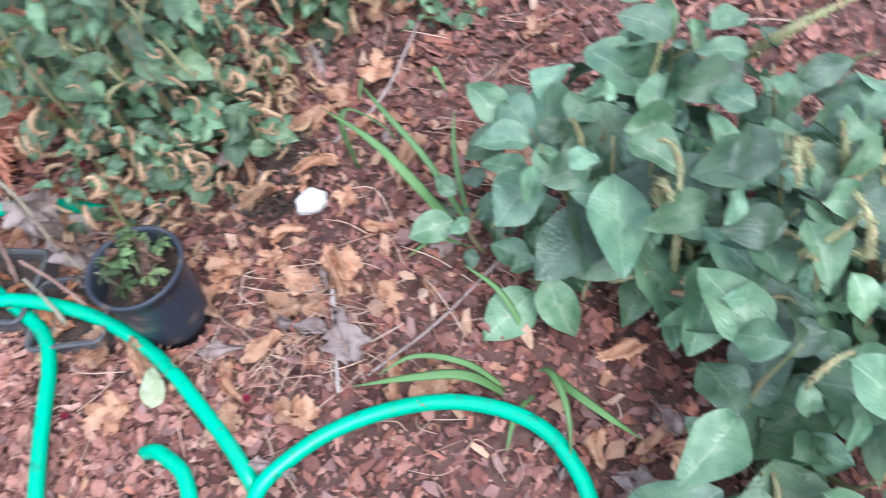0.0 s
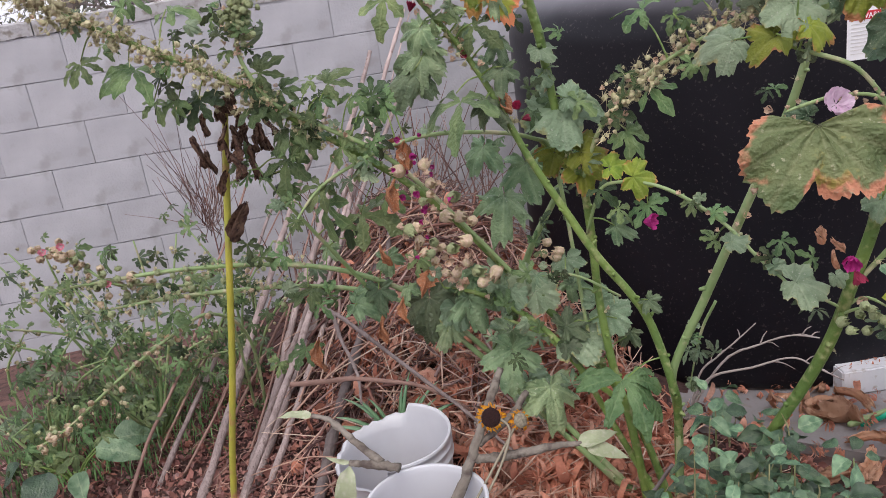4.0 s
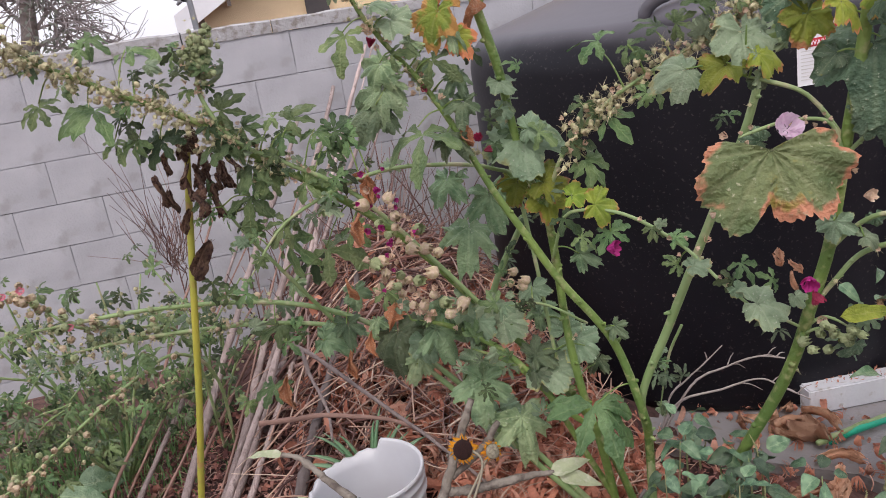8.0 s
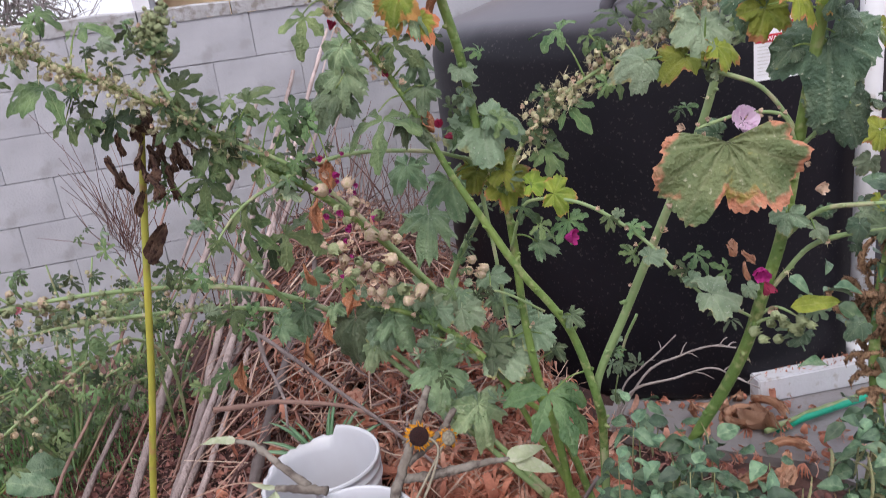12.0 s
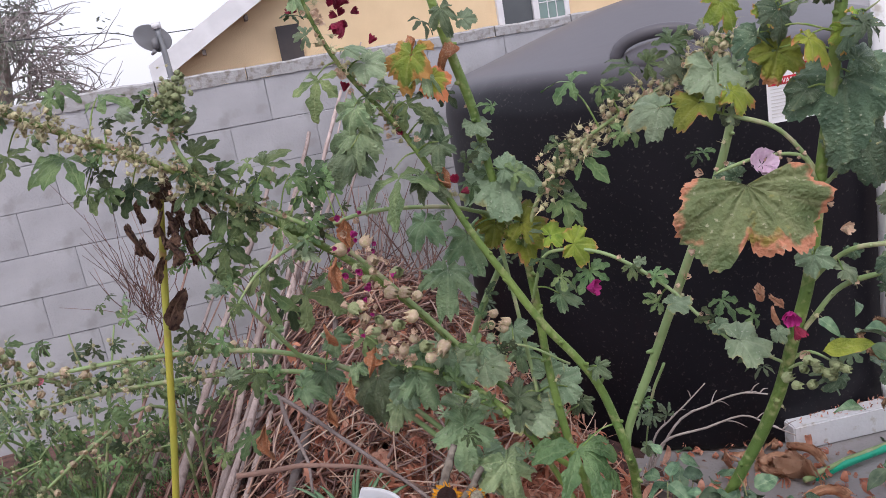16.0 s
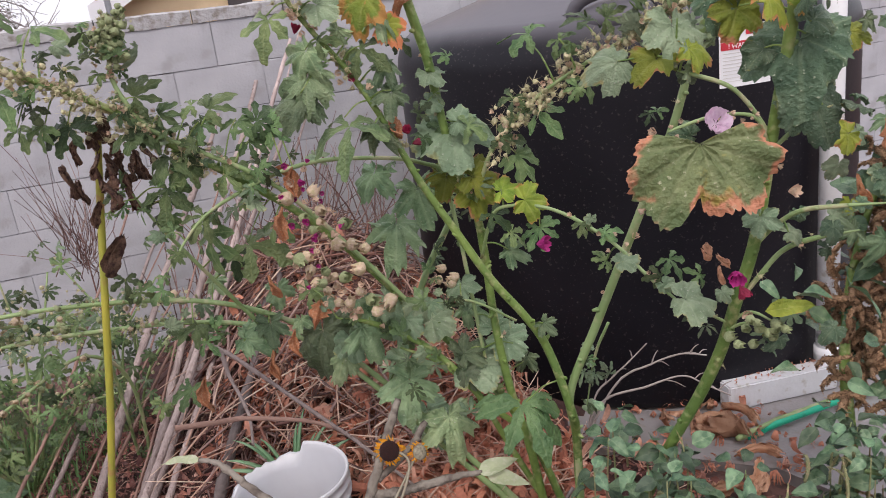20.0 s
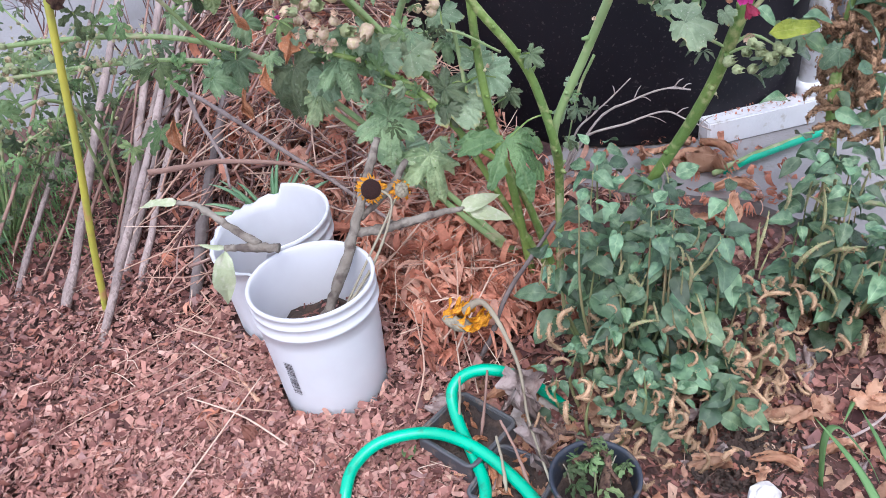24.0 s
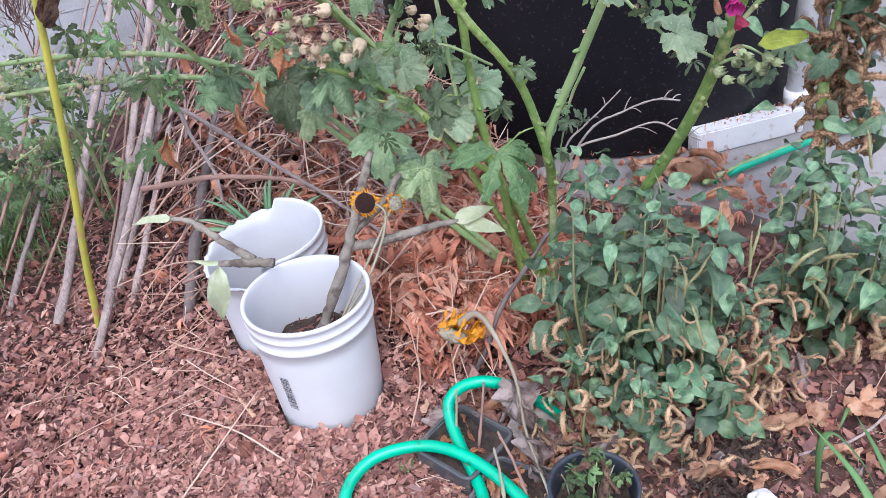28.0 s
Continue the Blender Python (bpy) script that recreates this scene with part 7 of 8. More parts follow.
scatter_flakes("leaf_litter", 34000, bed, 0.006, 0.038, (0.2, 0.85), 0.42, 0.36, M_LITTER, "brown broken leaf litter covering the bed", "leaf litter", 51)
scatter_flakes("mulch", 42000, fore, 0.005, 0.034, (0.10, 0.8), 0.32, 0.28, M_CHIP, "fine reddish-brown shredded mulch on the path", "mulch", 52)
scatter_flakes("bark_crumbs", 15000, bed, 0.005, 0.014, (0.4, 0.9), 0.2, 0.3, M_CHIP, "fine brown crumbs between the dry leaves", "mulch", 53, 0.004)
scatter_strips("shredded_mulch", 3000, fore, lambda x, y: height(x, y) + 0.006, 0.036, 0.05, M_CHIP, "shredded and curled bark fibres on the path", "mulch", 56, 0.18, tufts=False, lift=0.012)
scatter_strips("curled_litter", 2600, bed, lambda x, y: height(x, y) + 0.01, 0.036, 0.24, M_LITTER, "curled dry leaves lying on the litter", "dry leaves", 54, 0.3, tufts=False, lift=0.012)
scatter_flakes("tan_leaves", 420, lambda q: (q.gauss(1.3, 0.45), q.gauss(0.85, 0.45)), 0.02, 0.045, (0.4, 0.8), 0.7, 0.5, M_TAN, "larger tan and orange fallen leaves near the pots", "dry leaves", 55, 0.008)


def scatter_straws(name, n, where, seed, label):
    q = random.Random(seed)
    m = Mesh()
    for _ in range(n):
        x, y = where(q)
        a, ln = q.uniform(0, TAU), q.uniform(0.03, 0.16) * (1.6 if q.random() < 0.1 else 1.0)
        z = height(x, y) + heap_z(x, y) + q.uniform(0.012, 0.03)
        r = q.choice((0.0006, 0.0009, 0.0013))
        d = Vector((math.cos(a), math.sin(a), q.gauss(0, 0.06))) * ln / 2
        c = Vector((x, y, z))
        if not (clear_of_buckets(*(c - d).xy) and clear_of_buckets(*(c + d).xy)):
            continue
        m.tube(spline([(*(c - d), r), (*(c + Vector((q.gauss(0, 0.015), q.gauss(0, 0.015), 0.006))), r), (*(c + d), r * 0.7)], 3), 4)
    tagged(part(name, m, M_STRAW), label, "straw", kind="stuff")


scatter_straws("litter_straws", 1000, bed, 61, "short dry stems strewn over the litter")
scatter_straws("root_threads", 130, lambda q: (q.gauss(1.08, 0.10), q.gauss(0.72, 0.10)), 62, "pale thready roots lying beside the pot")


# ---- loose sticks ----
def stick(name, rows, r, material, label, cat="stick", per=5, group=""):
    base = Vector(rows[0])
    pts = [(*(Vector(p) - base), r * (1 - 0.4 * k / max(1, len(rows) - 1))) for k, p in enumerate(rows)]
    return tagged(part(name, Mesh().tube(rough(spline(pts, per), len(rows) * 7 + int(r * 9000)), 8), material, at=Matrix.Translation(base)), label, cat, group)


stick("ground_stick", [(0.318, 1.84, 0.05), (0.352, 1.715, 0.047), (0.388, 1.585, 0.047)], 0.0085, M_TANWOOD, "short tan stick lying on the litter")
stick("ground_stick", [(1.205, 0.71, 0.03), (1.10, 0.62, 0.032), (1.0, 0.53, 0.035)], 0.005, M_GREYTWIG, "straight grey twig lying on the litter")
stick("ground_stick", [(1.05, 0.5, 0.045), (1.2, 0.45, 0.05), (1.38, 0.42, 0.055)], 0.003, M_CANE, "pale bent straw lying on the litter")
stick("ground_stick", [(1.45, 0.9, 0.035), (1.6, 0.88, 0.04), (1.85, 0.95, 0.04)], 0.004, M_CANE, "pale dry straw on the litter")
stick("brown_branch", [(0.287, 2.111, 0.476), (0.39, 2.112, 0.462), (0.49, 2.107, 0.450), (0.667, 2.119, 0.377), (0.781, 2.113, 0.285), (0.9, 2.1, 0.17)], 0.0085, M_TWIG, "reddish-brown bare branch lying across the brush", "branch")
stick("old_log", [(0.279, 2.067, 0.05), (0.35, 2.22, 0.16), (0.44, 2.42, 0.28), (0.55, 2.62, 0.42), (0.62, 2.8, 0.55)], 0.020, M_DARKWOOD, "dark weathered log propped in the brush pile", "log")
stick("old_log", [(0.50, 2.45, 0.10), (0.57, 2.60, 0.30), (0.66, 2.78, 0.52), (0.72, 2.9, 0.7)], 0.014, M_DARKWOOD, "dark weathered branch propped in the brush pile", "log")
stick("pale_stick", [(0.442, 2.372, 0.56), (0.455, 2.31, 0.49), (0.475, 2.263, 0.44), (0.485, 2.2, 0.40), (0.48, 2.12, 0.36)], 0.0065, M_CANE, "pale bent stick in the brush pile")
stick("pale_stick", [(0.42, 2.45, 0.56), (0.496, 2.357, 0.518), (0.653, 2.186, 0.40), (0.79, 2.02, 0.30), (0.9, 1.9, 0.2)], 0.0075, M_CANE, "long pale stick lying down the brush pile")
stick("pale_stick", [(0.75, 1.98, 0.06), (0.79, 2.05, 0.18), (0.84, 2.13, 0.30)], 0.006, M_CANE, "pale stick standing behind the torn bucket")
stick("dark_stick", [(0.935, 1.479, 0.02), (0.981, 1.475, 0.1), (1.033, 1.485, 0.2), (1.121, 1.492, 0.3), (1.172, 1.479, 0.38)], 0.0075, M_DARKWOOD, "dark bare stick standing before the amaranth")
def bare_twig(line, r, forks, label):
    """A thin dry branch with a few side twigs; forks: where along it, which way, how long."""
    base = Vector(line[0])
    t = thing("bare_twig", base, label, "twig", "twigs by the tank")
    fine = spline([(*(Vector(c) - base), r * (1 - 0.55 * k / (len(line) - 1))) for k, c in enumerate(line)], 6)
    part("stem", Mesh().tube(rough(fine, len(forks) + 3, 0.1), 7), M_GREYTWIG, t)
    for f, d, ln in forks:
        c, d = Vector(fine[int(f * (len(fine) - 1))][:3]), Vector(d).normalized()
        part("side_twig", Mesh().tube(spline([(*c, r * 0.5), (*(c + d * ln * 0.5 + Vector((0, 0, 0.006))), r * 0.4), (*(c + d * ln), r * 0.2)], 4), 5), M_GREYTWIG, t)


bare_twig([(1.50, 2.09, 0.05), (1.53, 2.05, 0.25), (1.58, 2.03, 0.31), (1.63, 2.0, 0.37), (1.675, 1.97, 0.43)], 0.0038, ((0.45, (0.2, 0, 1), 0.03), (0.6, (1, -0.3, 0.3), 0.03), (0.8, (-0.3, 0, 1), 0.03)), "thin bare grey twig leaning before the tank")
bare_twig([(1.49, 2.10, 0.05), (1.60, 2.04, 0.28), (1.70, 1.99, 0.345), (1.78, 1.95, 0.375), (1.845, 1.91, 0.37)], 0.0045, ((0.5, (0.4, -0.2, 1), 0.05), (0.55, (1, -0.4, -0.5), 0.04), (0.78, (1, -0.4, -0.1), 0.06), (0.85, (0.7, -0.3, 0.8), 0.04), (0.93, (1, -0.3, 0.5), 0.03)), "forked bare grey twig leaning before the tank")
bare_twig([(1.50, 2.11, 0.05), (1.56, 2.06, 0.22), (1.68, 2.0, 0.265), (1.78, 1.95, 0.30), (1.84, 1.91, 0.27), (1.90, 1.87, 0.235)], 0.0045, ((0.5, (1, -0.4, -0.5), 0.07), (0.7, (1, -0.3, 0.5), 0.04), (0.82, (1, -0.3, -0.7), 0.05), (0.9, (0.9, -0.3, 0.6), 0.05)), "long bare grey twig arching before the tank")
stick("fallen_stalk", [(1.912, 1.857, 0.085), (2.054, 1.885, 0.085), (2.202, 1.899, 0.085), (2.362, 1.909, 0.085)], 0.009, M_STEMLIGHT, "pale green stalk lying over the hose on the slab", "stalk")
stick("bent_stalk", [(2.071, 0.906, 0.01), (2.09, 0.994, 0.12), (2.098, 1.065, 0.2), (2.04, 1.126, 0.25), (1.93, 1.19, 0.32), (1.80, 1.25, 0.36)], 0.010, M_STEMLIGHT, "pale green stalk bent over to the ground", "stalk")


# ---- hose ----
HOSE_SLAB = [(1.98, 1.90, 0.03), (2.04, 1.885, 0.06), (2.122, 1.892, 0.062), (2.236, 1.90, 0.062), (2.45, 1.91, 0.062), (2.7, 1.9, 0.062)]


def build_hose(name, rows, label):
    base = Vector(rows[0])
    pts = [(*(Vector(p) - base + Vector((0, 0, 0.012))), 0.0138) for p in rows]
    return tagged(part(name, Mesh().tube(spline(pts, 8), 14), M_HOSE, at=Matrix.Translation(base)), label, "garden hose", "green hose loops")


build_hose("garden_hose", [(0.40, 0.62, 0.03), (0.50, 0.76, 0.032), (0.572, 0.850, 0.034), (0.662, 0.942, 0.036), (0.752, 1.025, 0.04), (0.792, 1.085, 0.045), (0.802, 1.165, 0.05), (0.803, 1.235, 0.062), (0.806, 1.29, 0.085), (0.818, 1.325, 0.11), (0.855, 1.335, 0.132), (0.905, 1.320, 0.14), (0.955, 1.300, 0.12), (1.005, 1.296, 0.07), (1.045, 1.265, 0.03), (1.07, 1.24, 0.0)], "bright green garden hose looping over the pots")
build_hose("garden_hose", [(0.505, 1.195, 0.0), (0.516, 1.222, 0.028), (0.553, 1.267, 0.05), (0.627, 1.287, 0.07), (0.733, 1.255, 0.078), (0.808, 1.175, 0.074), (0.862, 1.062, 0.05), (0.880, 0.945, 0.04), (0.872, 0.830, 0.036), (0.850, 0.730, 0.034), (0.826, 0.635, 0.034), (0.805, 0.575, 0.03), (0.79, 0.545, 0.012)], "bright green garden hose crossing over another loop")
build_hose("garden_hose", [(0.74, 0.50, 0.034), (0.791, 0.532, 0.036), (0.862, 0.520, 0.038), (0.942, 0.484, 0.04), (1.022, 0.421, 0.04), (1.084, 0.344, 0.04), (1.118, 0.255, 0.04), (1.121, 0.181, 0.04), (1.097, 0.12, 0.038), (1.06, 0.07, 0.036), (0.98, 0.0, 0.034)], "bright green garden hose arching below the broad weed")
build_hose("garden_hose", [(0.735, 0.765, 0.006), (0.747, 0.735, 0.028), (0.749, 0.705, 0.034), (0.745, 0.665, 0.036), (0.722, 0.625, 0.034), (0.68, 0.58, 0.03)], "short stretch of green hose half buried in litter")
build_hose("garden_hose", HOSE_SLAB, "green hose lying across the concrete slab")


# ---- pots ----
def build_round_pot():
    p = thing("plant_pot", (0.962, 0.918, 0.0), "black plastic nursery pot with withering seedlings", "plant pot")
    rt, rb, h = 0.083, 0.066, 0.185
    prof = [(0.0, 0.003), (rb, 0.003), (rb + 0.002, 0.0)] + [(rb + (rt - rb) * k / 6, h * k / 6) for k in range(1, 7)] + [(rt + 0.005, h), (rt + 0.0055, h + 0.012), (rt + 0.001, h + 0.014), (rt - 0.004, h + 0.006), (rt - 0.006, h - 0.03), (rb, 0.02), (0.0, 0.018)]
    part("shell", Mesh().lathe(prof, 40), M_POT, p)
    soil_fill(p, 0.075, 0.135, seed=4)
    q = random.Random(14)
    for k in range(9):
        a, r0 = q.uniform(0, TAU), q.uniform(0, 0.05)
        b0 = Vector((r0 * math.cos(a), r0 * math.sin(a), 0.135))
        t0 = b0 + Vector((q.gauss(0, 0.03), q.gauss(0, 0.03), q.uniform(0.03, 0.09)))
        part("shoot", Mesh().tube(spline([(*b0, 0.002), (*((b0 + t0) / 2 + Vector((0, 0, 0.015))), 0.0018), (*t0, 0.001)], 3), 5), M_WILT if k % 3 else M_STEMLIGHT, p)
        for _ in range(4):
            part("leaf", FIG[q.randrange(6)] if q.random() < 0.6 else RAGD[q.randrange(4)], parent=p, at=facing(t0 + Vector([q.gauss(0, 0.018) for _ in range(3)]), (q.uniform(-1, 1), q.uniform(-1, 0.4), 0.7), (q.uniform(-1, 1), q.uniform(-1, 1), -0.3), q.uniform(0.035, 0.06)))
    return p


build_round_pot()


def build_tray(at, turn, w, h, label, seed):
    p = thing("square_pot", Matrix.Translation(at) @ Euler((0, 0, radians(turn))).to_matrix().to_4x4(), label, "plant pot")
    t = 0.004
    for nm, lo, hi in (("side", (-w, -w, 0), (w, -w + t, h)), ("side", (-w, w - t, 0), (w, w, h)), ("side", (-w, -w + t, 0), (-w + t, w - t, h)), ("side", (w - t, -w + t, 0), (w, w - t, h)), ("base", (-w + t, -w + t, 0.0), (w - t, w - t, 0.004))):
        part(nm, Mesh().box(lo, hi), M_TRAY, p, smooth=False)
    rim = Mesh()
    c, ring = 0.02, []
    for sx, sy, a0 in ((1, 1, 0), (-1, 1, 90), (-1, -1, 180), (1, -1, 270)):
        for k in range(5):
            a = radians(a0 + 90 * k / 4)
            ring.append((sx * (w - c + 0.004) + c * math.cos(a), sy * (w - c + 0.004) + c * math.sin(a), h, 0.005))
    rim.tube(ring + ring[:1], 6, close=False)
    part("rim", rim, M_TRAY, p)
    q = random.Random(seed)
    s = Mesh()
    n = 12
    vs = [(-w + t + (2 * w - 2 * t) * i / n, -w + t + (2 * w - 2 * t) * j / n, h - 0.022 + q.uniform(-0.006, 0.008)) for j in range(n + 1) for i in range(n + 1)]
    s.add(vs, [(j * (n + 1) + i, j * (n + 1) + i + 1, (j + 1) * (n + 1) + i + 1, (j + 1) * (n + 1) + i) for j in range(n) for i in range(n)])
    part("soil", s, M_POTSOIL, p, "dark damp potting soil")
    for _ in range(7):
        part("dry_leaf", RAGR[q.randrange(4)], parent=p, at=facing((q.uniform(-w, w) * 0.7, q.uniform(-w, w) * 0.7, h - 0.008), (q.gauss(0, 0.4), q.gauss(0, 0.4), 1), (q.uniform(-1, 1), q.uniform(-1, 1), 0), q.uniform(0.03, 0.05)))
    return p


build_tray((0.815, 1.243, 0.0), 28, 0.078, 0.075, "square grey plastic pot with dark soil and dry leaves", 3)
build_tray((0.855, 1.075, 0.0), 38, 0.072, 0.06, "shallow square black pot sunk in the litter", 8)
for k, (a, b) in enumerate((((0.84, 1.22, 0.06), (0.90, 1.30, 0.17)), ((0.83, 1.06, 0.05), (0.845, 1.13, 0.15)), ((0.88, 1.05, 0.05), (0.865, 1.15, 0.17)), ((0.80, 1.26, 0.06), (0.83, 1.29, 0.19)))):
    stick("pot_stick", [a, tuple((a[i] + b[i]) / 2 + 0.004 for i in range(3)), b], 0.004, M_WILT if k % 2 else M_TWIG, "short dry stem stuck in the pot soil", "stick")


# ---- stone, fallen leaves, grass ----
def build_stone():
    q = random.Random(3)
    bm = bmesh.new()
    bmesh.ops.create_icosphere(bm, subdivisions=3, radius=0.03)
    for v in bm.verts:
        k = 1 + 0.28 * noise.noise(v.co * 38) + 0.12 * noise.noise(v.co * 90)
        v.co = Vector((v.co.x * 1.15 * k, v.co.y * 0.85 * k, v.co.z * 0.85 * k))
    me = bpy.data.meshes.new("white_lump")
    bm.to_mesh(me)
    bm.free()
    me.materials.append(M_STONE)
    tagged(part("white_lump", me, at=Matrix.Translation((1.296, 0.829, 0.05))), "small crumpled white lump lying on dark soil", "stone")


build_stone()
tagged(part("fallen_leaf", ovate(31, 0.26, 0.1, 0.05).mesh("fallen_leaf", M_PALEAF), at=facing((0.80, 0.80, 0.038), (0.1, -0.2, 1), (0.5, 0.4, 0), 0.085)), "pale green fallen leaf on the litter", "leaf")
tagged(part("fallen_leaf", ovate(32, 0.3, 0.1, 0.05).mesh("fallen_leaf", M_FIG), at=facing((0.665, 1.262, 0.03), (0.1, -0.2, 1), (0.5, 0.4, 0), 0.055)), "dark green fallen leaf beside the hose", "leaf")
tagged(part("fallen_leaf", rag(33).mesh("fallen_leaf", M_RUSTLEAF), at=facing((0.93, 1.36, 0.035), (0.1, -0.2, 1), (0.8, 0.1, 0), 0.13)), "large orange dry leaf under the hose", "leaf")
tagged(part("fallen_leaf", ovate(35, 0.35, 0.2, 0.05).mesh("fallen_leaf", M_GREYTWIG), at=facing((0.93, 1.27, 0.03), (0.1, -0.2, 1), (0.9, -0.4, 0), 0.20)), "large grey dry leaf beside the pots", "leaf")
for k, c in enumerate(((0.70, 0.93, 0.035), (0.62, 1.05, 0.03), (1.12, 1.36, 0.04), (0.9, 0.66, 0.04), (0.55, 0.70, 0.03))):
    tagged(part("fallen_petal", CRIM[k % 3], at=facing(c, (0.2, -0.3, 1), (1, k - 2, 0), 0.03)), "crimson fallen flower on the litter", "flower")


q = random.Random(64)
for x, y, s in ((1.90, 2.06, 0.17), (1.96, 2.09, 0.15), (1.86, 2.0, 0.14), (2.02, 2.03, 0.12), (1.75, 1.93, 0.10), (1.78, 1.62, 0.12), (1.86, 1.66, 0.10), (1.93, 1.99, 0.16), (2.0, 1.97, 0.15), (1.98, 1.74, 0.13), (1.90, 1.72, 0.12), (1.70, 1.70, 0.11), (2.04, 1.92, 0.13), (1.82, 2.08, 0.12)):
    tagged(part("fallen_leaf", RAGT[q.randrange(5)], at=facing((x, y, 0.075), (q.gauss(0, 0.5), q.gauss(0, 0.5), 1), (q.uniform(-1, 1), q.uniform(-1, 1), 0), s)), "large crumpled orange dry leaf on the concrete slab", "leaf", "fallen leaves on the slab")
for k in range(120):
    x, y = q.gauss(1.28, 0.32), q.gauss(0.92, 0.26)
    if k % 5 == 0:
        x, y = q.uniform(0.75, 1.05), q.uniform(0.98, 1.4)
    if not clear_of_buckets(x, y) or y < 0.3:
        continue
    sh = LOBT if q.random() < 0.5 else RAGT if q.random() < 0.8 else RAGG
    tagged(part("fallen_leaf", sh[q.randrange(len(sh))], at=facing((x, y, height(x, y) + 0.028), (q.gauss(0, 0.35), q.gauss(0, 0.35), 1), (q.uniform(-1, 1), q.uniform(-1, 1), 0), q.uniform(0.05, 0.11))),
           "curled tan dry leaf lying on the litter" if sh is not RAGG else "crumpled grey dry leaf lying on the litter", "leaf", "fallen leaves near the pots")
scatter_flakes("dark_soil", 1500, lambda q: (q.gauss(1.32, 0.06), q.gauss(0.935, 0.04)), 0.006, 0.016, (0.5, 0.9), 0.3, 0.5, M_POTSOIL, "dark damp soil crumbs round the white lump", "soil", 65, 0.010)


def blade(name, rows, w, label, group="grass blades"):
    base = Vector(rows[0])
    pts = [(*(Vector(p) - base), w * math.sin(math.pi * (0.22 + 0.76 * k / (len(rows) - 1)))) for k, p in enumerate(rows)]
    return tagged(part(name, Mesh().tube(spline(pts, 5), 6, flat=0.18), M_GRASS, at=Matrix.Translation(base)), label, "grass", group)


GRASS_LONG = (([(1.394, 0.516, 0.0), (1.393, 0.619, 0.12), (1.412, 0.73, 0.17), (1.439, 0.882, 0.16)], 0.011), ([(1.40, 0.50, 0.0), (1.44, 0.62, 0.13), (1.47, 0.74, 0.19), (1.524, 0.847, 0.17)], 0.007), ([(1.158, 0.269, 0.0), (1.126, 0.332, 0.09), (1.069, 0.404, 0.11), (1.007, 0.492, 0.09)], 0.009),
                ([(1.165, 0.272, 0.0), (1.15, 0.35, 0.07), (1.11, 0.43, 0.09), (1.05, 0.47, 0.08)], 0.006), ([(1.238, 0.26, 0.0), (1.194, 0.179, 0.08), (1.18, 0.102, 0.09), (1.185, 0.044, 0.06)], 0.008), ([(1.22, 0.27, 0.0), (1.20, 0.22, 0.09), (1.15, 0.16, 0.10), (1.09, 0.12, 0.05)], 0.006))
GRASS_SHORT = (([(1.41, 0.52, 0.0), (1.49, 0.60, 0.11), (1.58, 0.66, 0.13)], 0.006), ([(1.39, 0.50, 0.0), (1.33, 0.54, 0.08), (1.27, 0.57, 0.07)], 0.005), ([(1.25, 0.28, 0.0), (1.28, 0.36, 0.10), (1.29, 0.45, 0.12)], 0.006),
                ([(1.66, 0.98, 0.0), (1.60, 0.93, 0.07), (1.55, 0.90, 0.06)], 0.005), ([(1.74, 0.86, 0.0), (1.70, 0.80, 0.08), (1.66, 0.74, 0.07)], 0.006), ([(1.20, 0.24, 0.0), (1.12, 0.24, 0.05), (1.05, 0.22, 0.03)], 0.005))
for rows, w in GRASS_LONG + GRASS_SHORT:
    blade("grass_blade", rows, w, "bright green arching grass blade")
blade("grass_blade", [(1.431, 0.819, 0.0), (1.445, 0.849, 0.12), (1.48, 0.851, 0.135), (1.492, 0.786, 0.11), (1.497, 0.735, 0.06)], 0.010, "broad bright green arching grass blade")
q = random.Random(66)
for k in range(9):
    x, y = q.uniform(1.10, 1.32), q.uniform(-0.02, 0.22)
    tagged(part("fallen_leaf", (RAGT + RAGG)[q.randrange(8)], at=facing((x, y, height(x, y) + 0.03), (q.gauss(0, 0.35), q.gauss(0, 0.35), 1), (q.uniform(-1, 1), q.uniform(-1, 1), 0), q.uniform(0.06, 0.12))), "curled tan dry leaf under the broad weed", "leaf", "fallen leaves near the pots")


